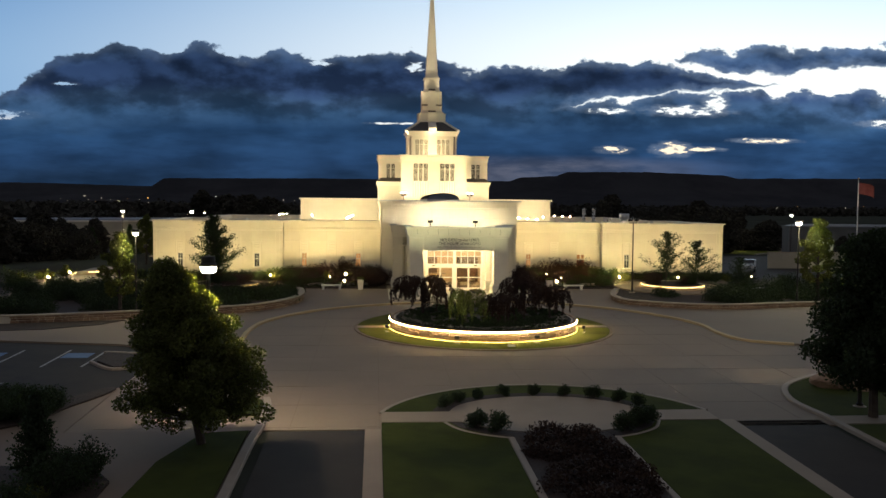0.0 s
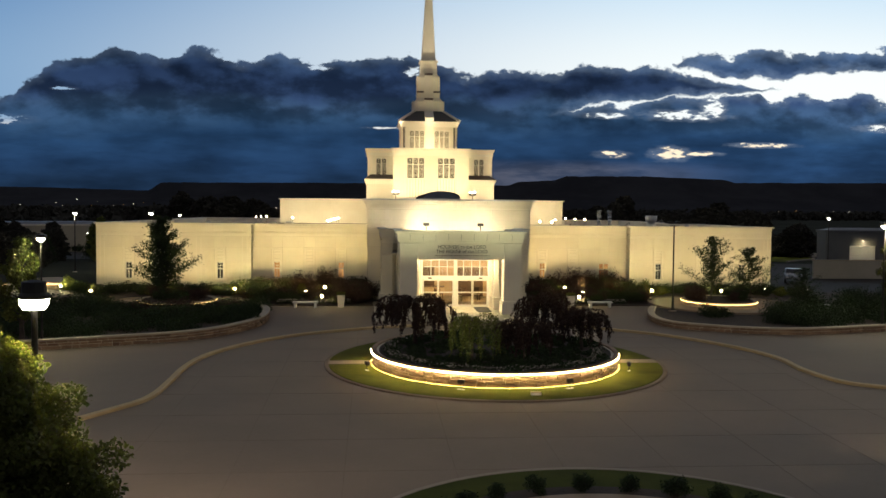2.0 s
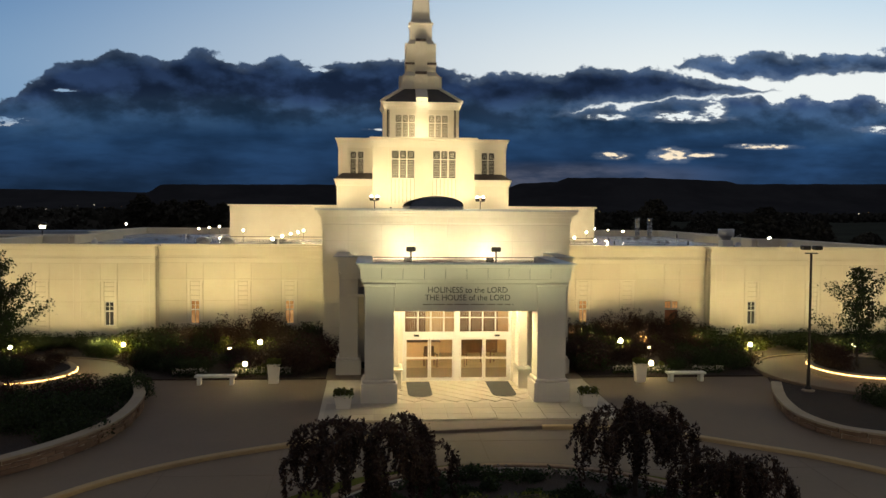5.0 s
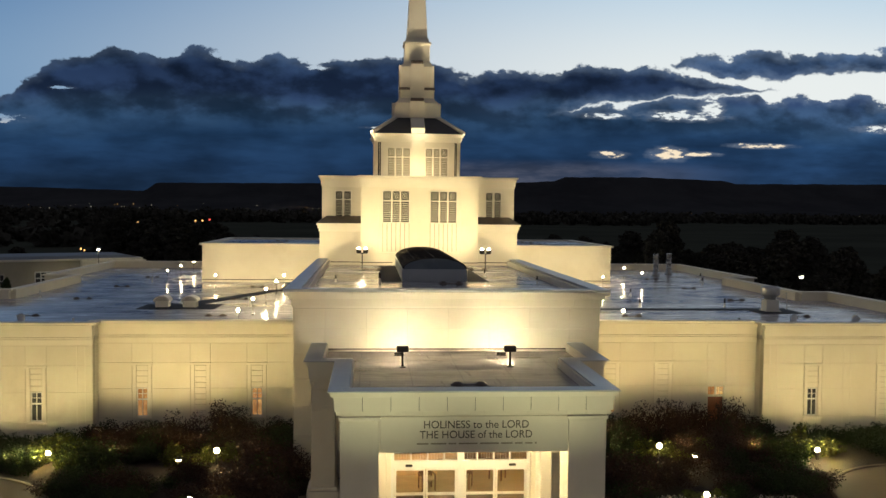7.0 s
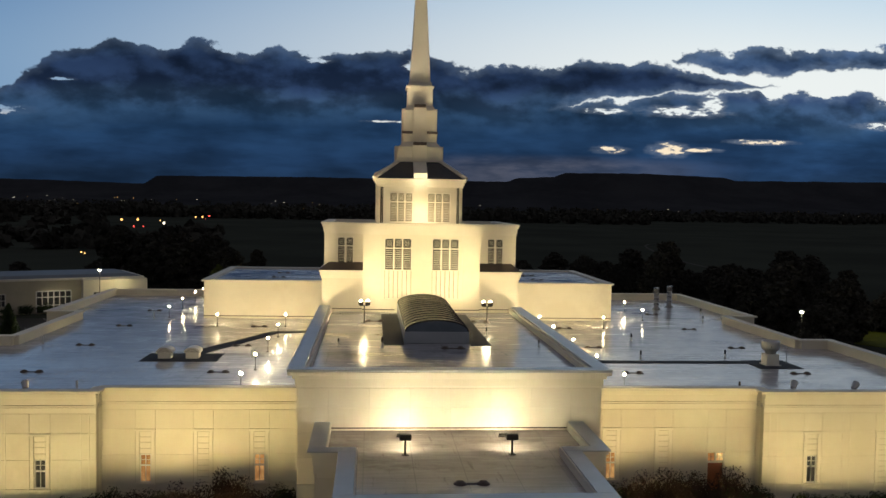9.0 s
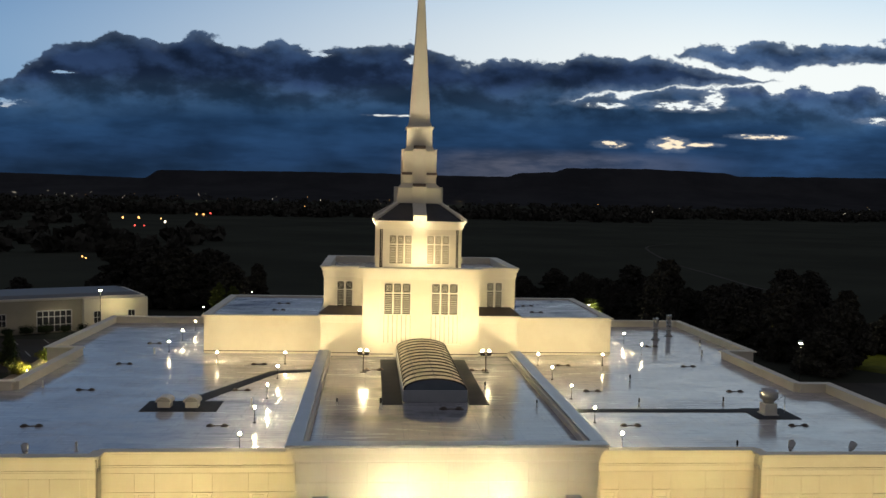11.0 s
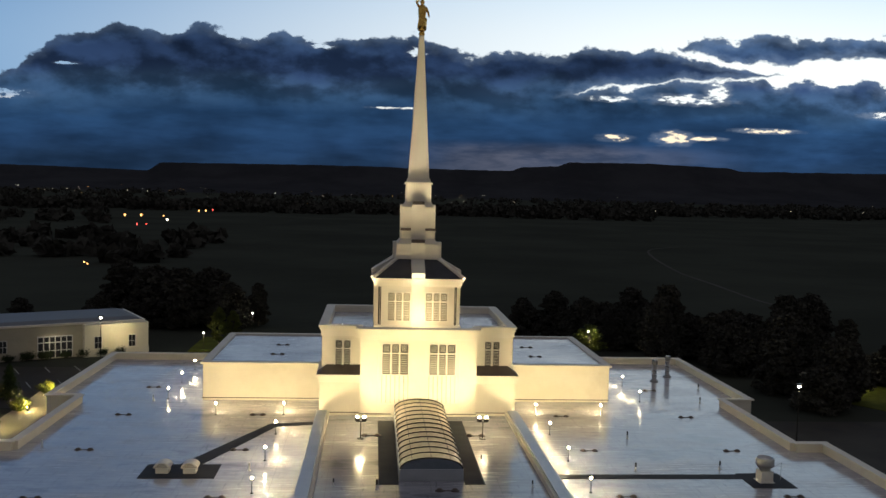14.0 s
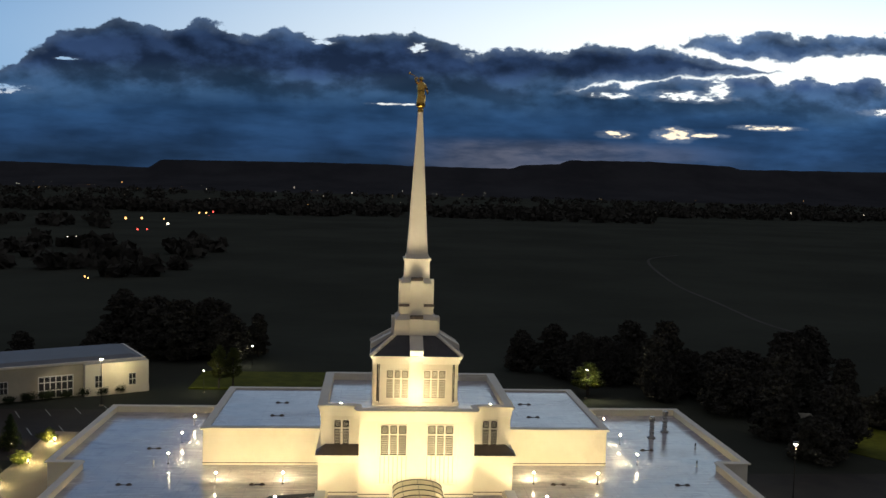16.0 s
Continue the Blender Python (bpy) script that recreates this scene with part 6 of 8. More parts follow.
for s in (-1, 1):
    a, b = sorted((s * 6.3, s * 16.0))
    bed("bed_foundation", [(a, 2.6), (b, 2.6), (b, WY - 0.1), (a, WY - 0.1)], 0.20, MULCH, "mulched foundation bed under the wing", "bed")
    a, b = sorted((s * 16.0, s * 45.0))
    bed("bed_foundation", [(a, 5.2), (b, 5.2), (b, OY - 0.1), (a, OY - 0.1)], 0.20, MULCH, "mulched foundation bed under the wing", "bed")
    # round garden seat: circular walk about a lit planter
    cx, cy = s * 21.0, 2.6
    setting("circle_walk", slab(arc(cx, cy, 5.3, 0, 360, 48)[:-1], 0.30, 0.2), CONCRETE, "dim circular garden walk", "pavement")
    setting("kerb_circle", ribbon(arc(cx, cy, 5.4, 0, 360, 48)[:-1], 0.2, 0.36, 0.3, True), CONCRETE, "grey kerb round the circular walk", "kerb")
    pl = thing("round_planter", "low round stone planter with a lit rim", "planter", group="round planters")
    part("wall", ribbon(arc(cx, cy, 2.75, 0, 360, 48)[:-1], 0.3, 0.68, 0.5, True), CAPSTONE, pl)
    bm = bmesh.new()
    prism(bm, arc(cx, cy, 2.62, 0, 360, 40)[:-1], lambda x, y: G(y) + 0.2, lambda x, y: G(y) + 0.62)
    part("soil", bm, MULCH, pl)
    part("light_strip", ribbon(arc(cx, cy, 2.93, 0, 360, 48)[:-1], 0.03, 0.60, 0.04, True, 0.008), LED_DIM, pl, "glowing warm light strip")


# ---- things on the roofs ----
def roof_floodlight():
    t = thing("roof_floodlight", "small lit flood lamp on a short stem on the wet roof", "floodlight", group="roof floodlights")
    bm = bmesh.new()
    lathe(bm, [(0.10, 0.0), (0.10, 0.03), (0.03, 0.06)], seg=10)
    tube(bm, (0, 0, 0.03), (0, 0, 0.80), 0.016, None, 8)
    part("stem", bm, BRONZE, t)
    part("housing", boxes((-0.11, 0.11, -0.08, 0.08, 0.80, 0.85), bevel=0.02), BRONZE, t)
    bm = bmesh.new()
    ball(bm, (0, 0, 0.95), 0.085, 8)
    part("lens", bm, HEAD_GLOW, t, "glowing lamp lens", True)
    return t


LAMP_SPOTS = ((21.1, 60.3), (21.1, 54.2), (20.9, 47.7), (15.9, 42.3), (10.45, 42.4), (10.45, 36.5), (10.45, 29.8), (10.45, 23.2), (10.45, 17.1))
first = roof_floodlight()
move(first, -LAMP_SPOTS[0][0], LAMP_SPOTS[0][1], ROOFZ)
for s in (-1, 1):
    for k, (x, y) in enumerate(LAMP_SPOTS):
        if not (s < 0 and k == 0):
            repeat(first, s * x, y, ROOFZ)


def twin_flood():
    t = thing("twin_floodlight", "twin lit flood lamps on a post on the portico roof", "floodlight", group="portico floodlights")
    bm = bmesh.new()
    box(bm, -0.2, 0.2, -0.2, 0.2, 0.0, 0.04, bevel=0.01)
    tube(bm, (0, 0, 0.03), (0, 0, 1.12), 0.035, None, 8)
    tube(bm, (-0.32, 0, 1.12), (0.32, 0, 1.12), 0.03, None, 8)
    part("post", bm, BRONZE, t)
    for s in (-1, 1):
        head = part("housing", boxes((s * 0.22 - 0.16, s * 0.22 + 0.16, -0.08, 0.10, 1.14, 1.38), bevel=0.03), BRONZE, t)
        part("lens", boxes((s * 0.22 - 0.13, s * 0.22 + 0.13, 0.102, 0.115, 1.17, 1.35)), HEAD_GLOW, head, "glowing lens")
        bm = bmesh.new()
        ball(bm, (s * 0.22, 0.04, 1.40), 0.09, 8)
        part("bulb", bm, HEAD_GLOW, head, "glowing bulb", True)
    return t


a = twin_flood()
move(a, -3.98, 26.6, 7.9)
repeat(a, 3.98, 26.6, 7.9)


def porch_flood():
    t = thing("porch_floodlight", "dark box flood lamp on a slim post on the porch roof", "floodlight", group="porch floodlights")
    bm = bmesh.new()
    box(bm, -0.14, 0.14, -0.14, 0.14, 0.0, 0.03, bevel=0.01)
    tube(bm, (0, 0, 0.02), (0, 0, 0.62), 0.04, None, 8)
    part("post", bm, BRONZE, t)
    h = part("housing", boxes((-0.24, 0.24, -0.10, 0.12, 0.60, 0.84), bevel=0.03), BRONZE, t)
    part("lens", boxes((-0.2, 0.2, 0.122, 0.132, 0.64, 0.80)), HEAD_GLOW, h, "glowing lens")
    return t


a = porch_flood()
move(a, -2.15, 4.15, 5.6)
repeat(a, 2.15, 4.15, 5.6)


def wall_washer():
    t = thing("wall_washer", "low lit wall-washer lamp at the foot of the portico wall", "floodlight", group="wall washers")
    part("base", boxes((-0.22, 0.22, -0.07, 0.07, 0.0, 0.05), bevel=0.01), BRONZE, t)
    h = part("housing", boxes((-0.2, 0.2, -0.06, 0.05, 0.052, 0.15), bevel=0.02), BRONZE, t)
    part("lens", boxes((-0.17, 0.17, 0.052, 0.06, 0.07, 0.135)), HEAD_GLOW, h, "glowing lens")
    return t


a = wall_washer()
move(a, -2.2, 6.92, 5.6)
repeat(a, 2.2, 6.92, 5.6)


def terrace_lamp():
    t = thing("terrace_floodlight", "small lit globe flood lamp on the tower terrace", "floodlight", group="terrace floodlights")
    bm = bmesh.new()
    tube(bm, (0, 0, 0), (0, 0, 0.33), 0.03, None, 8)
    box(bm, -0.12, 0.12, -0.12, 0.12, 0.0, 0.03)
    part("post", bm, BRONZE, t)
    bm = bmesh.new()
    ball(bm, (0, 0, 0.40), 0.08, 8)
    part("lens", bm, HEAD_GLOW, t, "glowing lens", True)
    return t


a = terrace_lamp()
move(a, -5.55, 34.6, 13.7)
repeat(a, 5.55, 34.6, 13.7)
t = thing("terrace_floodlight", "low twin lit flood lamp at the foot of the belfry", "floodlight", (0.1, 33.35, 13.7))
part("base", boxes((-0.3, 0.3, -0.1, 0.1, 0.0, 0.08), bevel=0.02), BRONZE, t)
for s in (-1, 1):
    bm = bmesh.new()
    ball(bm, (s * 0.2, 0, 0.2), 0.10, 8)
    part("lens", bm, HEAD_GLOW, t, "glowing lens", True)


def roof_drain():
    t = thing("roof_drain", "pair of dark domed roof drains on the membrane", "drain", group="roof drains")
    for s in (-1, 1):
        bm = bmesh.new()
        lathe(bm, [(0.25, 0.0), (0.24, 0.03), (0.16, 0.07), (0.13, 0.12), (0.04, 0.14)], (s * 0.42, 0, 0), 14)
        part("dome", bm, BROWN_METAL, t, "", True)
    bm = bmesh.new()
    box(bm, -0.3, 0.3, -0.06, 0.06, 0.0, 0.03)
    part("plate", bm, BROWN_METAL, t)
    return t


a = roof_drain()
spots = [(s * 23.2, y, ROOFZ) for s in (-1, 1) for y in (22.4, 32.3, 42.1, 52.2)] + [(s * 12.53, y, ROOFZ) for s in (-1, 1) for y in (22.45, 32.3, 42.2)]
spots += [(-3.3, 27.3, 7.9), (3.6, 27.3, 7.9), (0.85, 16.4, 7.9), (0.1, 0.4, 5.6), (-12.0, 52.0, 8.66), (-12.0, 57.0, 8.66), (12.0, 52.0, 8.66), (12.0, 57.0, 8.66)]
move(a, *spots[0])
for p in spots[1:]:
    repeat(a, *p)
for s in (-1, 1):
    d = repeat(a, s * 5.3, 35.6, 13.7, 0, 0.6)
    d["label"] = "small dark roof drain on the tower terrace"


def skylight():
    t = thing("skylight", "barrel-vaulted skylight with ribs on a metal kerb", "skylight", (0.09, 0, 7.9))
    hw, y0, y1 = 1.75, 18.05, 32.2
    part("kerb", boxes((-hw - 0.05, hw + 0.05, y0, y1, 0.0, 0.66), bevel=0.02), COPING, t)
    n = 14
    prof = [(hw * math.cos(math.pi - math.pi * k / n), 0.66 + 0.62 * math.sin(math.pi * k / n)) for k in range(n + 1)]
    rows = 13
    for j in range(rows):
        ya, yb = y0 + 0.05 + (y1 - y0 - 0.05) * j / rows, y0 + 0.05 + (y1 - y0 - 0.05) * (j + 1) / rows
        bm = bmesh.new()
        va = [bm.verts.new((x, ya, z)) for x, z in prof]
        vb = [bm.verts.new((x, yb, z)) for x, z in prof]
        for k in range(n):
            bm.faces.new((va[k], va[k + 1], vb[k + 1], vb[k]))
        part("pane", bm, SKY_GLAZE, t, "", True)
    for j in range(rows + 1):
        y = y0 + 0.05 + (y1 - y0 - 0.05) * j / rows
        bm = bmesh.new()
        for (xa, za), (xb, zb) in zip(prof, prof[1:]):
            tube(bm, (xa, y, za + 0.02), (xb, y, zb + 0.02), 0.045, None, 5)
        part("rib", bm, BRONZE, t)
    for k in (4, 7, 10):
        x, z = prof[k]
        bm = bmesh.new()
        tube(bm, (x, y0, z + 0.02), (x, y1, z + 0.02), 0.02, None, 5)
        part("purlin", bm, BRONZE, t)
    bm = bmesh.new()
    vs = [bm.verts.new((x, y0 + 0.04, z)) for x, z in prof] + [bm.verts.new((x, y0 + 0.09, z)) for x, z in prof]
    m = len(prof)
    bm.faces.new(vs[:m])
    bm.faces.new(vs[m:][::-1])
    for k in range(m):
        j = (k + 1) % m
        bm.faces.new((vs[k], vs[j], vs[m + j], vs[m + k]))
    part("end_wall", bm, BLUE_PANEL, t, "blue-grey end panel")


skylight()
for s in (-1, 1):
    x0, x1 = (-2.85, -1.74) if s < 0 else (1.92, 3.05)
    tagged(link_mesh("roof_walkway", boxes((x0, x1, 17.4, 31.0, 7.902, 7.93), bevel=0.005), WALKPAD), "dark rubber walkway strip beside the skylight", "walkway", "roof walkways")
tagged(link_mesh("roof_walkway", boxes((-18.0, -13.2, 26.0, 28.9, ROOFZ + 0.002, ROOFZ + 0.03)), WALKPAD), "dark rubber pad under the roof vents", "walkway", "roof walkways")
bm = bmesh.new()
prism(bm, [(-15.9, 28.92), (-14.5, 28.92), (-10.6, 38.6), (-7.15, 39.4), (-7.15, 40.2), (-11.2, 39.4)], ROOFZ + 0.002, ROOFZ + 0.03)
tagged(link_mesh("roof_walkway", bm, WALKPAD), "dark rubber walkway strip across the wet roof", "walkway", "roof walkways")
tagged(link_mesh("roof_walkway", boxes((7.2, 21.3, 25.9, 26.75, ROOFZ + 0.002, ROOFZ + 0.03)), WALKPAD), "dark rubber walkway strip across the wet roof", "walkway", "roof walkways")
tagged(link_mesh("roof_walkway", boxes((21.31, 24.2, 24.0, 27.0, ROOFZ + 0.002, ROOFZ + 0.03)), WALKPAD), "dark rubber pad under the exhaust fan", "walkway", "roof walkways")


def roof_vent():
    t = thing("roof_vent", "white boxed roof vent with a louvred hood", "vent", group="roof vents")
    part("curb", boxes((-0.48, 0.48, -0.48, 0.48, 0.0, 0.45), bevel=0.02), WHITE_PAINT, t)
    bm = bmesh.new()
    n = 8
    prof = [(0.62 * math.cos(math.pi * k / n), 0.48 + 0.42 * math.sin(math.pi * k / n)) for k in range(n + 1)]
    vs = [bm.verts.new((x, -0.6, z)) for x, z in prof] + [bm.verts.new((x, 0.6, z)) for x, z in prof]
    m = n + 1
    bm.faces.new(vs[:m])
    bm.faces.new(vs[m:][::-1])
    for k in range(m):
        j = (k + 1) % m
        bm.faces.new((vs[k], vs[j], vs[m + j], vs[m + k]))
    part("hood", bm, WHITE_PAINT, t)
    for k in range(4):
        part("louvre", boxes((-0.5 + 0.08 * k, 0.5 - 0.08 * k, -0.615, -0.60, 0.55 + 0.08 * k, 0.585 + 0.08 * k)), GREY_PAINT, t)
    return t


a = roof_vent()
move(a, -16.66, 27.3, ROOFZ, 0, 0.84)
repeat(a, -14.92, 27.3, ROOFZ, 0, 0.84)
t = thing("exhaust_fan", "round spun-metal exhaust fan on a square curb", "fan", (22.6, 25.4, ROOFZ))
part("curb", boxes((-0.52, 0.52, -0.52, 0.52, 0.0, 0.08), (-0.42, 0.42, -0.42, 0.42, 0.08, 0.78), bevel=0.02), WHITE_PAINT, t)
bm = bmesh.new()
lathe(bm, [(0.36, 0.78), (0.36, 0.92), (0.52, 1.02), (0.60, 1.14), (0.60, 1.56), (0.56, 1.62), (0.52, 1.58), (0.48, 1.36), (0.20, 1.34)], seg=24)
part("housing", bm, STEEL, t, "", True)
bm = bmesh.new()
lathe(bm, [(0.30, 1.36), (0.30, 1.46), (0.16, 1.5)], seg=24)
part("motor_cap", bm, WHITE_PAINT, t, "pale cap", True)
bm = bmesh.new()
tube(bm, (1.2, 0.2, 0.0), (1.2, 0.2, 1.2), 0.02)
tube(bm, (0.6, 0.1, 0.9), (1.2, 0.2, 1.2), 0.015)
part("conduit", bm, STEEL, t)
for x, y in ((25.0, 56.5), (27.1, 58.8)):
    t = thing("flue_pipe", "tall double-wall steel flue pipe with rain cap", "pipe", (x, y, ROOFZ), "flue pipes")
    bm = bmesh.new()
    lathe(bm, [(0.45, 0.0), (0.40, 0.12), (0.24, 0.2), (0.24, 1.7)], seg=16)
    part("pipe", bm, FLUE, t, "", True)
    bm = bmesh.new()
    lathe(bm, [(0.24, 1.7), (0.28, 1.78), (0.28, 2.14), (0.24, 2.2), (0.16, 2.2)], seg=16)
    part("rain_cap", bm, FLUE, t, "", True)
    for z in (0.7, 1.2):
        bm = bmesh.new()
        lathe(bm, [(0.25, z), (0.265, z + 0.02), (0.265, z + 0.06), (0.25, z + 0.08)], seg=16)
        part("band", bm, STEEL, t)


def vent_stack(h, dark=False):
    t = thing("vent_stack", "thin dark plumbing vent on the roof" if dark else "thin white plumbing vent on the roof", "vent", group="vent stacks")
    bm = bmesh.new()
    lathe(bm, [(0.12, 0.0), (0.07, 0.08), (0.05, 0.1), (0.05, h), (0.03, h + 0.01)], seg=10)
    part("pipe", bm, WHITE_PAINT, t)
    bm = bmesh.new()
    lathe(bm, [(0.055, h * 0.5), (0.06, h * 0.52), (0.06, h), (0.03, h + 0.03)], seg=10)
    part("sleeve", bm, BRONZE if dark else WHITE_PAINT, t)
    return t


a = vent_stack(0.5)
b = vent_stack(0.55, True)
move(a, -19.0, 17.2, ROOFZ)
move(b, 17.0, 17.0, ROOFZ)
for x, y in ((-26.3, 33.0), (-11.2, 27.6), (-22.0, 47.0)):
    repeat(a, x, y, ROOFZ)
for x, y in ((14.6, 27.6), (20.6, 28.0), (26.3, 47.2), (28.2, 52.8), (16.3, 35.6)):
    repeat(b, x, y, ROOFZ)
repeat(b, -2.95, 16.6, 7.9)
repeat(b, -5.3, 17.3, 7.9, 0, 0.7)
repeat(b, 5.6, 17.0, 7.9, 0, 0.7)
repeat(b, 3.3, 21.5, 7.9, 0, 0.8)


def edge_flood():
    t = thing("edge_floodlight", "swivelled flood lamp on a weighted base at the roof edge", "floodlight", group="edge floodlights")
    bm = bmesh.new()
    lathe(bm, [(0.38, 0.0), (0.38, 0.06), (0.1, 0.1)], seg=16)
    part("base", bm, SLATE, t)
    bm = bmesh.new()
    tube(bm, (0, 0, 0.08), (0, 0, 0.42), 0.05, None, 8)
    ball(bm, (0, 0, 0.45), 0.1, 8)
    tube(bm, (0, 0.03, 0.5), (0.06, 0.28, 0.78), 0.14, 0.2, 12)
    part("lamp", bm, STEEL, t)
    bm = bmesh.new()
    tube(bm, (0.062, 0.285, 0.788), (0.066, 0.30, 0.80), 0.17, 0.17, 12)
    part("lens", bm, STEEL, t)
    return t


a = edge_flood()
move(a, -20.9, 15.3, ROOFZ, 40)
repeat(a, 19.4, 15.6, ROOFZ, -30)
repeat(a, 22.7, 15.4, ROOFZ, -50)


# ---- gilded statue on the spire ----
def statue():
    bm = bmesh.new()
    ball(bm, (0, 0, 0.20), 0.24, 10)
    lathe(bm, [(0.22, 0.40), (0.36, 0.55), (0.34, 0.9), (0.27, 1.35), (0.30, 1.7), (0.34, 2.05), (0.27, 2.3), (0.11, 2.42)], seg=14)
    ball(bm, (0, 0, 2.60), 0.17, 8, 1.2)
    tube(bm, (-0.26, 0, 2.25), (-0.45, -0.18, 2.62), 0.10, 0.07, 8)
    tube(bm, (-0.45, -0.18, 2.62), (-0.20, -0.2, 2.66), 0.07, 0.06, 8)
    tube(bm, (-0.1, -0.18, 2.60), (-0.78, -0.32, 2.98), 0.02, 0.035, 8)
    tube(bm, (-0.78, -0.32, 2.98), (-0.90, -0.34, 3.04), 0.04, 0.12, 10)
    tube(bm, (0.28, 0, 2.2), (0.46, 0.05, 1.8), 0.10, 0.08, 8)
    tube(bm, (0.46, 0.05, 1.8), (0.56, -0.05, 1.45), 0.08, 0.05, 8)
    tube(bm, (0.15, 0.05, 0.5), (0.25, 0.1, 1.4), 0.2, 0.12, 8)
    ob = link_mesh("statue", bm, GOLD, None, "", True)
    ob.location = (0, 39.0, 35.85)
    ob.rotation_euler.z = radians(-12)
    tagged(ob, "gilded statue with a long horn on a ball", "statue")


statue()


# ---- fixtures in the gardens ----
def globe_light(h=0.62, r=0.13):
    t = thing("garden_light", "lit frosted globe garden light on a short post", "garden light", group="garden globe lights")
    bm = bmesh.new()
    lathe(bm, [(0.08, 0.0), (0.05, 0.05), (0.035, 0.1), (0.035, h - r), (0.07, h - r + 0.03)], seg=10)
    part("post", bm, BRONZE, t)
    bm = bmesh.new()
    ball(bm, (0, 0, h), r, 10)
    part("globe", bm, GARDEN_GLOW, t, "glowing globe", True)
    return t


def path_light():
    t = thing("path_light", "low mushroom path light, lit under its hat", "garden light", group="path lights")
    bm = bmesh.new()
    tube(bm, (0, 0, 0), (0, 0, 0.5), 0.025)
    part("post", bm, BRONZE, t)
    bm = bmesh.new()
    lathe(bm, [(0.20, 0.50), (0.19, 0.53), (0.05, 0.60)], seg=14)
    part("hat", bm, BRONZE, t)
    bm = bmesh.new()
    lathe(bm, [(0.09, 0.40), (0.12, 0.46), (0.11, 0.495)], seg=12)
    part("bulb", bm, GARDEN_GLOW, t, "glowing lamp", True)
    return t


def ground_flood():
    t = thing("ground_floodlight", "small bright ground flood lamp among shrubs", "floodlight", group="ground floodlights")
    part("bracket", boxes((-0.09, 0.09, -0.05, 0.05, 0.0, 0.22), bevel=0.01), BRONZE, t)
    bm = bmesh.new()
    tube(bm, (0, -0.06, 0.26), (0, 0.16, 0.40), 0.12, 0.17, 12)
    part("housing", bm, BRONZE, t)
    bm = bmesh.new()
    ball(bm, (0, 0.0, 0.47), 0.11, 8)
    part("lens", bm, GARDEN_GLOW, t, "glowing lens", True)
    return t


BZ = 0.2
gl, pl_, gf = globe_light(), path_light(), ground_flood()
move(gl, -10.3, 9.6, BZ + 0.05)
repeat(gl, 10.15, 9.6, BZ + 0.05)
repeat(gl, -10.2, 3.0, BZ, 0, 0.9)
repeat(gl, 9.8, 2.7, BZ, 0, 0.9)
move(pl_, -11.85, 8.9, BZ)
repeat(pl_, 11.5, 8.6, BZ)
move(gf, -17.9, 10.2, BZ)
for x, y in ((17.7, 9.3), (-23.7, 9.4), (23.7, 8.9), (-29.1, 8.3), (32.2, 10.6), (-28.0, 11.0), (28.5, 11.0)):
    repeat(gf, x, y, BZ)
for x, y, z, w in ((-10.3, 9.6, 0.95, 20), (10.15, 9.6, 0.95, 20), (-10.2, 3.0, 0.85, 10), (9.8, 2.7, 0.85, 10), (-17.9, 9.6, 1.0, 140), (17.7, 9.0, 1.0, 140), (-23.7, 9.2, 0.95, 40), (23.7, 8.7, 0.95, 40), (-29.1, 8.1, 0.95, 34), (32.2, 10.4, 0.95, 34)):
    point("garden_lamp", (x, y - 0.25, z), 2.9 * w, (1.0, 0.85, 0.40), 0.05)


def island_spot():
    t = thing("lawn_spotlight", "small black spotlight on a stake in the lawn", "spotlight", group="lawn spotlights")
    bm = bmesh.new()
    tube(bm, (0, 0, 0), (0, 0, 0.28), 0.02)
    part("stake", bm, BRONZE, t)
    part("housing", boxes((-0.16, 0.16, -0.09, 0.09, 0.26, 0.46), bevel=0.03), BRONZE, t)
    part("base_plate", boxes((-0.16, 0.16, -0.06, 0.06, 0.0, 0.02)), WHITE_PAINT, t)
    return t


a = island_spot()
# two housings added where the porch-front fill lights stand, hidden by the planter
for x in (-2.8, 2.2):
    repeat(a, x, -13.0, G(-13.0) + 0.1, 180)
spot("island_tree_light", (-2.75, -26.3, G(-26.3) + 0.62), (-2.0, -23.2, 1.3), 300, 70, 1.0, (0.95, 1.0, 0.6))
spot("island_tree_light", (2.3, -26.2, G(-26.3) + 0.62), (0.8, -23.0, 0.9), 40, 60, 1.0, (1.0, 0.9, 0.6))
for k, ang in enumerate((198, 250, 292, 338)):
    x, y = IX + 7.0 * math.cos(radians(ang)), IY + 7.0 * math.sin(radians(ang))
    (repeat if k else move)(a, x, y, G(y) + 0.1, ang - 270)
x, y = 0.9, -27.4
t = thing("lawn_box", "small pale in-ground junction box in the grass", "box", (x, y, G(y) + 0.1))
part("body", boxes((-0.22, 0.22, -0.12, 0.12, 0.0, 0.10), bevel=0.02), WHITE_PAINT, t)
part("lid", boxes((-0.24, 0.24, -0.14, 0.14, 0.102, 0.13), bevel=0.01), KERB_PALE, t)


def bench():
    t = thing("garden_bench", "white backless stone bench on two legs", "bench", group="garden benches")
    part("seat", boxes((-0.95, 0.95, -0.25, 0.25, 0.36, 0.46), bevel=0.02), WHITE_PAINT, t)
    for s in (-1, 1):
        part("leg", boxes((s * 0.75 - 0.09, s * 0.75 + 0.09, -0.2, 0.2, 0.0, 0.36), bevel=0.015), WHITE_PAINT, t)
    return t


a = bench()
move(a, -11.35, 1.6, G(1.6) + 0.13)
repeat(a, 11.2, 1.7, G(1.7) + 0.13)
repeat(a, 27.5, -1.0, G(-1.0) + 0.22, 20)


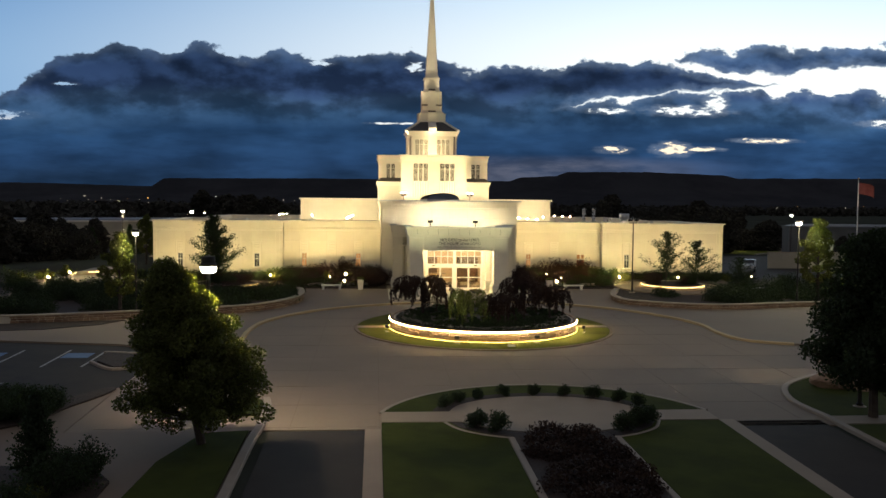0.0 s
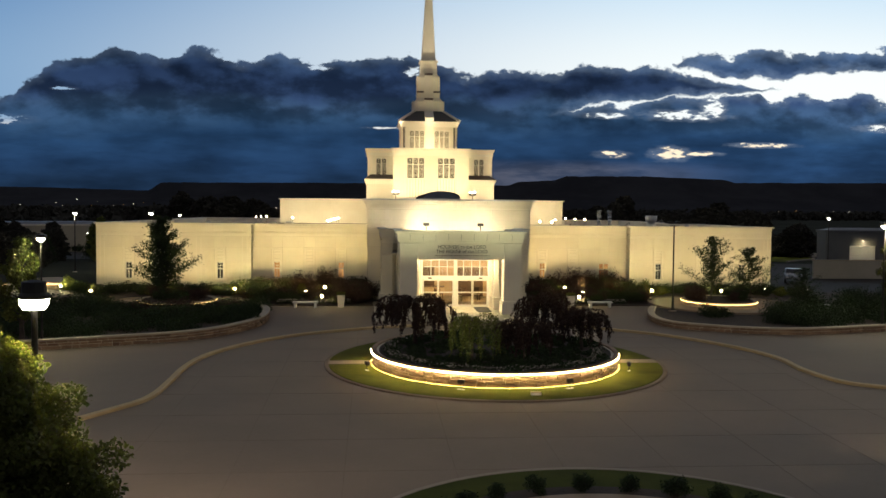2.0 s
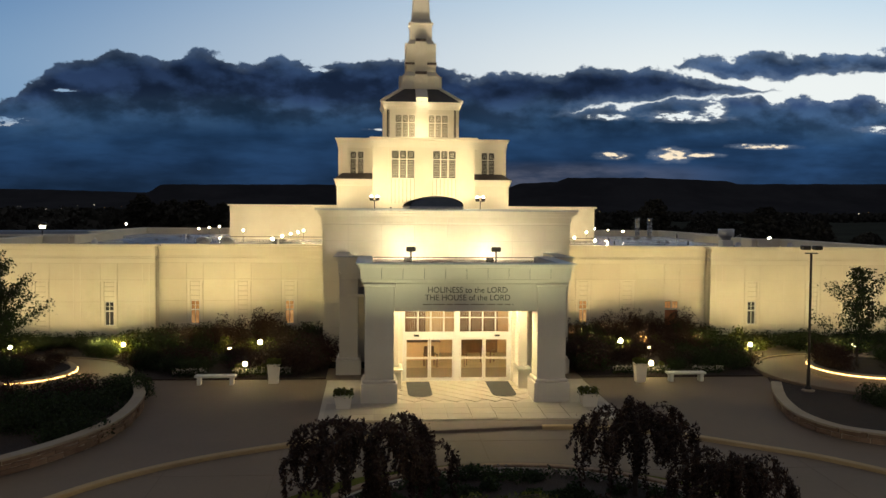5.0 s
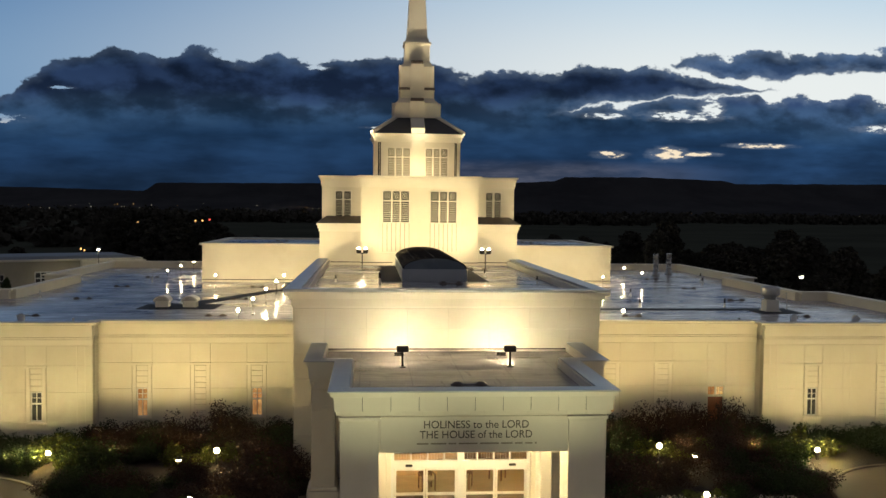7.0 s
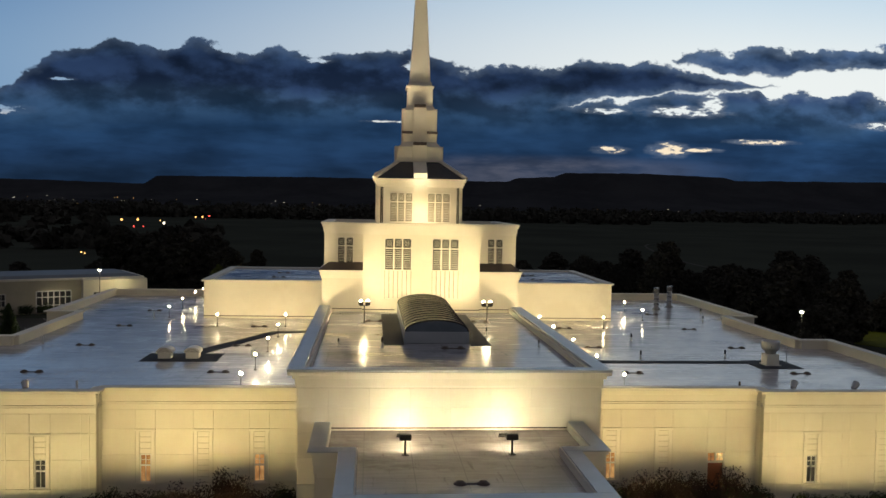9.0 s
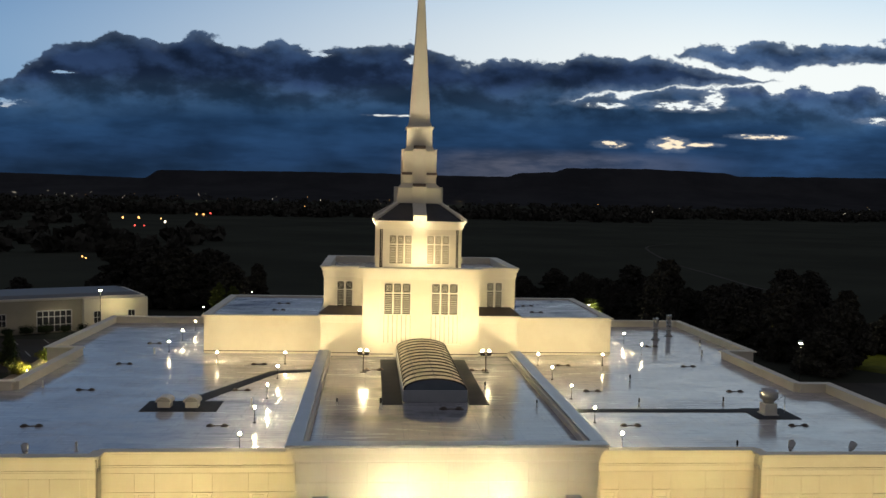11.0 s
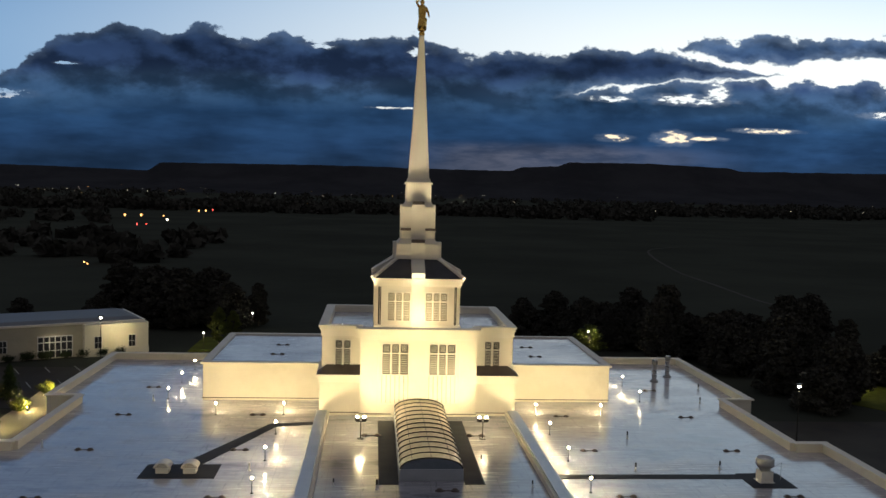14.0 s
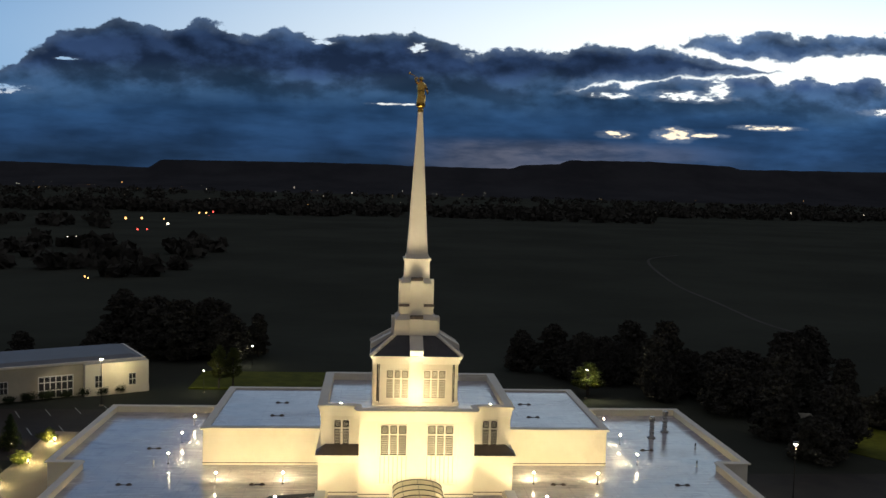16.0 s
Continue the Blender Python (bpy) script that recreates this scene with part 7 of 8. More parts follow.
def planter_box(w, h, flowers):
    t = thing("planter_pot", "square pale planter with low green plants" if not flowers else "tall tapered stone urn with white flowers", "planter", group="entrance planters")
    bm = bmesh.new()
    frustum(bm, 0, 0, w * 0.40, w * 0.40, 0.0, w / 2, w / 2, h)
    part("pot", bm, STONE_TRIM, t)
    part("rim", boxes((-w / 2 - 0.03, w / 2 + 0.03, -w / 2 - 0.03, w / 2 + 0.03, h, h + 0.06), bevel=0.015), STONE_TRIM, t)
    rng = np.random.default_rng(5)
    pts = rng.uniform(-0.5, 0.5, (500, 3)) * (w * 1.1, w * 1.1, 0.3) + (0, 0, h + 0.14)
    mesh_part("greenery", leaf_mesh("greenery", pts, 0.07, LEAF_GREEN, 5), t)
    return t


a, b = planter_box(0.72, 0.5, False), planter_box(0.55, 0.85, True)
move(a, -5.25, -3.2, G(-3.2) + 0.14)
repeat(a, 5.2, -3.2, G(-3.2) + 0.14)
move(b, -8.7, 1.9, G(1.9) + 0.13)
repeat(b, 8.9, 1.6, G(1.6) + 0.13)


bm = bmesh.new()
prism(bm, smooth_line([(-38.2, 5.6), (-32.6, 5.8), (-31.6, 11.0), (-35.5, 16.0), (-37.0, 27.0), (-40.0, 27.5), (-39.5, 16.0), (-38.0, 11.0)], 4), 0.0, 0.24)
setting("garden_walk", bm, WALK, "pale lit garden walk beside the wing", "pavement")
for x, y in ((-39.6, 3.7), (-39.4, 9.6), (-39.4, 15.8), (-33.8, 15.2)):
    repeat(gf, x, y, 0.0)
    point("garden_lamp", (x + 0.3, y - 0.3, 0.8), 240, (1.0, 0.86, 0.42), 0.04)


gw = thing("garden_wall", "low curved stone garden wall with a lit rim", "wall", kind="structure")
curve_line = smooth_line([(-38.6, 15.0), (-37.6, 16.4), (-35.8, 17.2), (-33.6, 17.0)])
part("wall", ribbon(curve_line, 0.35, 0.62, 0.7), CAPSTONE, gw)
part("light_strip", ribbon([(x, y - 0.22) for x, y in curve_line], 0.03, 0.52, 0.04), LED_DIM, gw, "glowing warm light strip")

# ---- lamp posts ----
def lamp_post(h, lit, style):
    names = {"globe": "dark green lamp post with a lit lantern head", "box": "tall slim pole with a lit shoebox lamp", "off": "tall dark pole with two unlit lamp heads"}
    t = thing("lamp_post", names[style], "lamp post", group="lamp posts")
    bm = bmesh.new()
    lathe(bm, [(0.16, 0.0), (0.16, 0.12), (0.09, 0.2), (0.085, 0.9), (0.075 if style == "globe" else 0.06, 1.0), (0.07 if style == "globe" else 0.05, h - 0.3)], seg=12)
    part("pole", bm, BRONZE, t)
    bm = bmesh.new()
    lathe(bm, [(0.30, -0.25), (0.30, 0.0), (0.12, 0.05)], seg=16)
    part("footing", bm, KERB_PALE, t)
    if style == "globe":
        bm = bmesh.new()
        lathe(bm, [(0.10, h - 0.30), (0.33, h - 0.11), (0.34, h - 0.04), (0.27, h + 0.02), (0.26, h + 0.26), (0.06, h + 0.30)], seg=16)
        part("hood", bm, RUBBER, t, "dark hood")
        bm = bmesh.new()
        lathe(bm, [(0.10, h - 0.38), (0.24, h - 0.36), (0.31, h - 0.24), (0.32, h - 0.12)], seg=16)
        part("lens", bm, STREET_GLOW, t, "glowing lens", True)
    elif style == "box":
        part("head", boxes((-0.3, 0.3, -0.22, 0.22, h - 0.1, h + 0.12), bevel=0.04), BRONZE, t)
        bm = bmesh.new()
        lathe(bm, [(0.10, h - 0.34), (0.22, h - 0.24), (0.24, h - 0.11)], seg=12)
        part("lens", bm, STREET_GLOW, t, "glowing lens", True)
    else:
        for s in (-1, 1):
            part("head", boxes((s * 0.28 - 0.18, s * 0.28 + 0.18, -0.2, 0.2, h - 0.15, h + 0.05), bevel=0.04), BRONZE, t)
        bm = bmesh.new()
        tube(bm, (-0.3, 0, h - 0.3), (0.3, 0, h - 0.3), 0.03)
        part("crossarm", bm, BRONZE, t)
    return t


a_lamp = lamp_post(6.6, True, "globe")
move(a_lamp, -13.89, -45.6, G(-45.6) + 0.1)
off = lamp_post(6.6, False, "off")
move(off, 16.0, -1.1, G(-1.1) + 0.28)
b = lamp_post(6.9, True, "box")
move(b, 27.9, -8.6, G(-8.6) + 0.22)
POSTS = ((-40.5, 40.0, 0, 1.0), (-61.4, 78.0, 0, 0.51), (-50.8, 78.0, 0, 0.50), (-39.3, 90.6, 0, 0.92), (-27.3, 98.5, 0, 0.46), (-23.2, 119.0, -0.25, 0.5), (38.8, 53.8, 0, 0.84), (56.6, 78.5, 0, 0.80), (28.1, 97.1, 0, 0.62), (60.0, 60.0, 0, 1.0), (-30.0, 32.0, 0.1, 1.0))
for x, y, z, k in POSTS:
    repeat(b, x, y, z, 0, k)
spot("street_lamp", (-13.6, -45.3, 4.95), (-11.0, -40.0, -1.0), 1250, 140, 0.6, (1.0, 0.86, 0.64), 0.08)
spot("street_lamp", (-13.85, -45.98, 4.95), (-14.3, -49.5, 2.0), 1000, 130, 0.6, (1.0, 0.86, 0.64), 0.08)
repeat(a_lamp, 14.4, -42.6, G(-42.6) + 0.1, label="dark green lamp post with lantern head inside the tree crown")
point("street_lamp", (14.1, -43.0, 4.95), 3000, (1.0, 0.86, 0.64), 0.08)
for x, y, z, w in ((27.9, -9.1, 6.1, 300), (28.5, -8.4, 6.1, 330), (-40.5, 40.0, 6.2, 260), (-39.3, 90.2, 5.7, 120), (-27.3, 98.2, 2.6, 150), (28.1, 95.9, 4.0, 520), (38.8, 53.5, 5.2, 120), (56.6, 78.2, 4.9, 260), (-23.2, 118.6, 2.7, 120)):
    point("street_lamp", (x, y - 0.1, z), w, (0.95, 0.92, 0.66), 0.1)
t = thing("flagpole", "tall white flagpole with a dim flag", "flagpole", (53.6, 28.5, 0))
bm = bmesh.new()
lathe(bm, [(0.14, 0.0), (0.10, 0.3), (0.05, 11.6)], seg=10)
part("pole", bm, WHITE_PAINT, t)
bm = bmesh.new()
ball(bm, (0, 0, 11.7), 0.11, 8)
part("finial", bm, GOLD, t, "", True)
bm = bmesh.new()
rows = []
for i in range(13):
    s = i / 12
    y = 0.18 * math.sin(s * 7) * s
    rows.append([bm.verts.new((0.08 + 2.1 * s, y + dy, 11.2 - 0.5 * s * s - k * 0.36)) for dy in (0.0,) for k in range(5)])
for r0, r1 in zip(rows, rows[1:]):
    for k in range(4):
        bm.faces.new((r0[k], r1[k], r1[k + 1], r0[k + 1]))
bmesh.ops.solidify(bm, geom=bm.faces[:], thickness=0.012)
part("flag", bm, FLAG_CLOTH, t, "dim striped flag")
# fill light added in mid-air to brighten the flag; it has no fixture
point("flag_lamp", (54.5, 26.8, 9.0), 60, (1.0, 0.9, 0.7), 0.1)

# ---- trees and shrubs ----
tr = broad_tree("dark green conical street tree in the verge", 6.1, 5.7, 1.25, LEAF_GREEN, 11, 105000, 0.066, 0.7, 3.0, (-1.15, 0.0), 0.9)
move(tr, -13.84, -47.4, G(-47.4) + 0.1, 0, 1.06)
tr = broad_tree("large dark green street tree in the verge", 7.6, 6.2, 1.7, LEAF_DARK, 12, 70000, 0.095, 0.55, 2.2)
move(tr, 13.95, -44.5, G(-44.5) + 0.1)
w1 = weeping_tree("dark maroon weeping tree in the island planter", 2.7, 3.9, LEAF_RED, 21, 15000, 0.052, 1.5)
w2 = weeping_tree("green weeping tree in the island planter", 2.3, 2.9, LEAF_GREEN, 22, 5200, 0.05, 1.3)
w3 = weeping_tree("dark weeping tree in the island planter", 2.7, 3.4, LEAF_RED, 23, 11000, 0.052, 1.4)
iz = lambda y: G(y) + 0.73
move(w1, -4.1, -18.4, iz(-18.4), 0, 1.0)
move(w2, -1.5, -22.9, iz(-23.2))
move(w3, 3.4, -16.2, iz(-16.2), 30, 0.95)
repeat(w1, 1.2, -22.6, iz(-23.1), 140, 0.74, label="low dark maroon weeping tree near the planter rim")
repeat(w3, 4.7, -19.9, iz(-19.9), 200, 0.82, label="dark weeping tree beside the planter rim")

o1 = ragged_tree("dark evergreen garden tree with uneven tiers", 6.1, 4.9, LEAF_DARK, 31, 20000, 0.08, 52)
move(o1, -22.2, 2.6, 0.54)
o2 = ragged_tree("sparse young garden tree in the round planter", 4.9, 5.0, LEAF_DARK, 32, 7000, 0.075, 34)
move(o2, 20.4, 2.6, 0.54)
repeat(o2, 23.0, 1.4, 0.5, 120, 0.85, label="sparse young garden tree beside the circular walk")
repeat(o2, 25.9, -1.4, 0.06, 230, 0.66, label="small sparse garden tree beside the circular walk")
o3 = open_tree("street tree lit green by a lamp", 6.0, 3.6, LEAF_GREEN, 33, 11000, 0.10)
move(o3, -36.5, 36.0, 0.0)
repeat(o3, 30.5, -7.0, -0.1, 40, 1.12)
repeat(o3, -25.7, -15.1, -0.25, 70, 0.94)
repeat(b, -24.4, -15.7, -0.25, 0, 0.88)
point("street_lamp", (-24.75, -15.9, 5.3), 420, (0.95, 0.92, 0.62), 0.05)
repeat(o3, 28.6, 98.2, 0, 90, 1.7, 0.78, label="low spreading tree lit yellow by a lamp among its leaves")

mar = shrub("dark maroon loose shrub in the foundation bed", 2.2, 1.7, LEAF_RED, 41, 4200, 0.055, 0.6)
grn = shrub("dark green shrub in the foundation bed", 2.0, 1.3, LEAF_DARK, 42, 3600, 0.058, 0.45)
# lamp light is put into the brighter leaf colour of these shrubs
lit = shrub("green shrub beside a lamp, leaves coloured bright as if lit", 1.4, 1.0, LEAF_GREEN, 43, 1400, 0.07)
rnd_ball = shrub("clipped round green shrub", 0.95, 0.75, LEAF_DARK, 44, 2000, 0.045, 0.08)
rnd = random.Random(6)
used = set()


def plant(src, x, y, z, scale=1.0, sz=None, group="foundation shrubs"):
    if src not in used:
        used.add(src)
        move(src, x, y, z, rnd.uniform(0, 360), scale, sz)
        tagged(src, group=group)
    else:
        repeat(src, x, y, z, rnd.uniform(0, 360), scale, sz, group=group)


thicket = {"left": [], "right": [], "far": []}


def heap(bed, src, x, y, z, scale=1.0, sz=None):
    """A shrub too crowded to tell apart: three leafy lobes of the bed's thicket."""
    turn, tall = radians(rnd.uniform(0, 360)), (1.7 if src is mar else 1.3) * (sz or scale)
    for k in range(3):
        a = turn + 2.1 * k
        thicket[bed].append((x + 0.42 * scale * math.cos(a), y + 0.42 * scale * math.sin(a), z, 0.62 * scale, tall * (1.0, 0.86, 0.74)[k]))


for s in (-1, 1):
    # maroon and green shrubs against the inner wing
    for k in range(16):
        x = 7.0 + 0.62 * k + rnd.uniform(-0.2, 0.2)
        plant(rnd.choice((mar, mar, grn)), s * x, 12.3 + rnd.uniform(-0.6, 0.6), BZ, rnd.uniform(0.8, 1.1), rnd.choice((0.85, 1.05, 1.2, 1.35)))
    for k in range(26):
        plant(rnd.choice((mar, mar, grn)), s * rnd.uniform(6.9, 16.0), rnd.choice((rnd.uniform(4.4, 7.2), rnd.uniform(8.8, 11.2))), BZ, rnd.uniform(0.6, 0.9), rnd.uniform(0.5, 0.8))
    for k in range(7):
        plant(rnd.choice((mar, mar, grn)), s * rnd.uniform(6.6, 8.6), rnd.uniform(3.4, 8.0), BZ, rnd.uniform(0.9, 1.2))
    for k in range(7):
        plant(grn, s * rnd.uniform(11.5, 16.0), rnd.uniform(3.6, 6.5), BZ, rnd.uniform(0.6, 0.9))
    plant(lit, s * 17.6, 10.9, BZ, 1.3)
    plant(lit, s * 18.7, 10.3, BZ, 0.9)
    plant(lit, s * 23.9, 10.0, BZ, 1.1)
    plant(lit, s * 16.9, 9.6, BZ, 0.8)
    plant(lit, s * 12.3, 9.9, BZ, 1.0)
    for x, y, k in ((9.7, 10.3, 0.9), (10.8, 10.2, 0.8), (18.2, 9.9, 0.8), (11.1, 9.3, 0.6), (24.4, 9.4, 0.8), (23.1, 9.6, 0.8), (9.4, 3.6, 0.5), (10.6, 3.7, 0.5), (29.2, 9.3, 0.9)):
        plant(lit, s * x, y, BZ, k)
    # hedge along the outer wing
    for k in range(13):
        plant(grn, s * (18.2 + 1.0 * k), 12.4 + rnd.uniform(-0.3, 0.3), BZ, rnd.uniform(0.75, 0.95), rnd.uniform(0.6, 0.8))
    for k in range(11):
        plant(grn, s * rnd.uniform(18.0, 31.0), rnd.uniform(8.6, 11.6), BZ, rnd.uniform(0.6, 1.0))
    plant(grn, s * 15.6, 8.6, BZ, 1.35, 1.25)
    for k in range(10):
        plant(rnd.choice((grn, mar)), s * 21.0 + rnd.uniform(-2.2, 2.2), 2.6 + rnd.uniform(-1.9, 1.9), 0.54, rnd.uniform(0.5, 0.8))
    # bed behind the retaining wall: close dark shrubs before the circular walk, thinner to the right
    for k in range(95 if s < 0 else 34):
        x, y = rnd.uniform(14.6, 36.0), rnd.uniform(-16.0, 0.5)
        edge = -9.6 - (x - 15.0) * 0.52 if s < 0 else (-7.0 - (x - 14.0) * 0.45 if x < 20 else -10.2)
        if (x - 21.0) ** 2 + (y - 2.6) ** 2 < 32 or y < edge + 0.2 or (s > 0 and x < 21 and y < -4.5):
            continue
        heap("left" if s < 0 else "right", rnd.choice((grn, grn, grn, mar)), s * x, y, G(y) + (0.25 if s < 0 else 0.21), rnd.uniform(1.2, 1.7), rnd.uniform(0.65, 1.0))
for k in range(9):
    plant(rnd.choice((grn, grn, mar)), -25.2 + 1.05 * k + rnd.uniform(-0.25, 0.25), -3.6 + 0.10 * abs(k - 4) ** 1.6, 0.02, rnd.uniform(1.1, 1.35), rnd.uniform(0.65, 0.85), "garden bed shrubs")
for k in range(34):
    x, y = rnd.uniform(22.0, 40.0), rnd.uniform(-7.5, 4.0)
    if (x - 21.0) ** 2 + (y - 2.6) ** 2 > 38:
        heap("right", rnd.choice((grn, grn, mar)), x, y, G(y) + 0.2, rnd.uniform(1.1, 1.7), rnd.uniform(0.8, 1.3))
for k in range(24):
    heap("far", grn, rnd.uniform(-58, -34), rnd.uniform(-15.0, 3.5), 0.3, rnd.uniform(0.9, 1.5))
for x, y in ((-40.3, 4.6), (-40.1, 10.6), (-40.1, 16.8), (-33.6, 16.4)):
    plant(lit, x, y, 0.0, 1.3, None, "shrubs lit by path lamps")
# clipped balls round the plaza
for k in range(9):
    a = radians(162 - 18 * k)
    plant(rnd_ball, 4.55 * math.cos(a), -43.4 + 3.4 * math.sin(a), G(-41) + 0.11, rnd.uniform(0.65, 0.9), None, "clipped shrubs round the plaza")
for x, y in ((-3.3, -45.6), (-2.55, -46.2), (2.6, -46.2), (3.4, -45.5), (3.9, -45.0)):
    plant(rnd_ball, x, y, G(y) + 0.11, rnd.uniform(1.0, 1.2), None, "clipped shrubs round the plaza")
def planting(name, label, mounds, leaf, size, per, seed, category="ground cover"):
    """A carpet of low plants: leaf mounds that run into one another."""
    rng = np.random.default_rng(seed)
    pts = []
    for x, y, z, r, h in mounds:
        d = rng.normal(size=(per, 3))
        d /= np.linalg.norm(d, axis=1)[:, None]
        d[:, 2] = np.abs(d[:, 2])
        pts.append(np.array((x, y, z)) + d * (r, r, h) * rng.uniform(0.4, 1.1, (per, 1)))
    ob = new(name, leaf_mesh(name, np.concatenate(pts), size, leaf, seed))
    return tagged(ob, label, category, kind="stuff")


for bed, words in (("left", "close dark green shrubs filling the garden bed before the circular walk"), ("right", "dark green shrubs thinly filling the garden bed beside the drive"), ("far", "dark shrubs over the far garden bed")):
    planting("bed_shrubs", words, thicket[bed], LEAF_DARK, 0.066, 1000, 95 + len(bed), "shrubs")
planting("front_ground_cover", "maroon ground cover filling the front bed", [(rnd.uniform(-1.55, 1.55), -46.7 - 0.14 * k, G(-46.7 - 0.14 * k) + 0.1, rnd.uniform(0.4, 0.75), rnd.uniform(0.25, 0.6)) for k in range(110)], LEAF_RED, 0.07, 520, 91)
mounds = []
for k in range(150):
    a, r = rnd.uniform(0, 6.28), 5.7 * math.sqrt(rnd.uniform(0.02, 1.0))
    x, y = IX + r * math.cos(a), IY + r * math.sin(a)
    mounds.append((x, y, iz(y), rnd.uniform(0.3, 0.6), rnd.uniform(0.12, 0.4)))
planting("island_ground_cover", "dark low plants carpeting the island planter", mounds, LEAF_DARK, 0.06, 380, 92)
for k in range(14):
    plant(grn, -20.6 - rnd.uniform(0, 3.2) , -40.2 - rnd.uniform(0, 4.0), G(-42) + 0.12, rnd.uniform(0.6, 0.9), None, "shrubs beside the lot")
cf = conifer("small dark conical evergreen in the corner bed", 2.9, 1.7, LEAF_DARK, 51)
move(cf, -18.4, -51.3, G(-51) + 0.12)
repeat(cf, -20.6, -53.5, G(-53) + 0.12, 60, 0.8)
for x, y, sc in ((-17.0, -51.2, 1.0), (-17.3, -52.6, 1.1), (-18.4, -54.9, 1.0), (-20.2, -53.0, 0.9), (-21.8, -51.6, 1.0), (-17.8, -56.0, 1.2), (-23.0, -54.0, 1.2), (-24.5, -51.5, 0.9)):
    plant(grn, x, y, G(y) + 0.12, sc, None, "corner bed shrubs")
plant(lit, -17.7, -54.0, G(-56) + 0.12, 0.8, None, "corner bed shrubs")
# white bedding flowers
rng = np.random.default_rng(9)
pts = []
for s in (-1, 1):
    for x0, x1, y0, y1 in ((9.3, 10.8, 2.75, 3.3), (12.0, 13.6, 2.75, 3.2), (8.0, 9.0, 2.8, 3.4)):
        p = rng.uniform(0, 1, (240, 3)) * (x1 - x0, y1 - y0, 0.22) + (x0, y0, BZ + 0.14)
        p[:, 0] *= s
        pts.append(p)
a = rng.uniform(0, 6.283, 1500)
r = 5.5 + rng.normal(0, 0.18, 1500)
y = IY + r * np.sin(a)
pts.append(np.stack([IX + r * np.cos(a), y, 0.0235 * (y - 5.4) + 0.80 + rng.uniform(0, 0.12, 1500)], 1))
fl = new("bedding_flowers", leaf_mesh("bedding_flowers", np.concatenate(pts), 0.06, PETAL, 9))
tagged(fl, "small white bedding flowers along the borders", "flowers", kind="stuff")
p = np.concatenate([q + (0, 0, -0.07) for q in pts] * 2)
fl = new("bedding_leaves", leaf_mesh("bedding_leaves", p + rng.normal(0, 0.05, p.shape), 0.075, LEAF_DARK, 10))
tagged(fl, "low dark leaves of the bedding plants", "flowers", kind="stuff")
# boulders on the right verge
for x, y, s in ((15.3, -38.6, 1.25), (17.2, -38.3, 0.9), (16.4, -39.4, 0.6)):
    bm = bmesh.new()
    bmesh.ops.create_icosphere(bm, subdivisions=3, radius=0.7 * s)
    for v in bm.verts:
        d = v.co.normalized()
        v.co *= 1 + 0.22 * noise.noise(d * 1.7 + Vector((x, y, 0))) + 0.05 * noise.noise(d * 6)
        v.co.z *= 0.55
        v.co.x *= 1.25
    ob = link_mesh("boulder", bm, RUBBLE)
    ob.location = (x, y, G(y) + 0.25 * s)
    tagged(ob, "tan sandstone boulder lying on the grass verge", "boulder", "boulders")


# ---- other buildings, cars and the distance ----
def annex(name, label, origin, turn, length, depth, h, glazed):
    t = thing(name, label, "building", (*origin, 0))
    t.rotation_euler.z = radians(turn)
    part("wall", boxes((0, length, 0, depth, -1.0, h - 0.3), bevel=0.02), TAN_STUCCO if glazed else DARK_STUCCO, t)
    part("cornice", boxes((-0.15, length + 0.15, -0.15, depth + 0.15, h - 0.298, h), bevel=0.03), STONE_TRIM if glazed else DARK_STUCCO, t)
    bm = bmesh.new()
    frustum(bm, length / 2, depth / 2, length / 2 - 0.2, depth / 2 - 0.2, h + 0.002, length / 2 - 1.5, depth / 2 - 1.5, h + 0.35)
    part("roof", bm, ANNEX_ROOF, t, "grey flat roof")
    if glazed:
        # projecting bay, entrance glazing and small windows
        part("bay", boxes((length - 8.4, length + 0.3, -1.2, 0.0, -1.0, h - 0.25), bevel=0.02), STONE, t)
        part("base_band", boxes((length - 8.45, length + 0.35, -1.26, -1.2, 0.0, 0.9), bevel=0.02), STONE_TRIM, t)
        e = thing_part("entrance", t)
        x0 = length - 14.2
        part("frame", boxes(*[(x0 + k * 0.74 - 0.06, x0 + k * 0.74 + 0.06, -0.12, -0.005, 0.0, 2.9) for k in range(7)], (x0, x0 + 4.44, -0.11, -0.008, 2.0, 2.12), (x0, x0 + 4.44, -0.11, -0.008, 2.8, 2.95), (x0, x0 + 4.44, -0.11, -0.008, 0.9, 1.0)), WHITE_PAINT, e)
        for k in range(6):
            part("pane", boxes((x0 + k * 0.74 + 0.06, x0 + (k + 1) * 0.74 - 0.06, -0.04, -0.012, 0.0, 2.8)), DARK_PANE, e)
        for xw, yw in ((length - 6.6, -1.2), (length - 2.0, -1.2), (length - 18.5, 0.0)):
            w = thing_part("window", t)
            part("pane", boxes((xw - 0.45, xw + 0.45, yw - 0.02, yw - 0.003, 1.0, 2.6)), DARK_PANE, w)
            part("window_frame", boxes((xw - 0.53, xw - 0.45, yw - 0.06, yw, 0.95, 2.65), (xw + 0.45, xw + 0.53, yw - 0.06, yw, 0.95, 2.65), (xw - 0.45, xw + 0.45, yw - 0.06, yw, 2.6, 2.68), (xw - 0.45, xw + 0.45, yw - 0.06, yw, 1.75, 1.82), (xw - 0.03, xw + 0.03, yw - 0.06, yw - 0.022, 1.0, 2.6)), WHITE_PAINT, w)
    return t


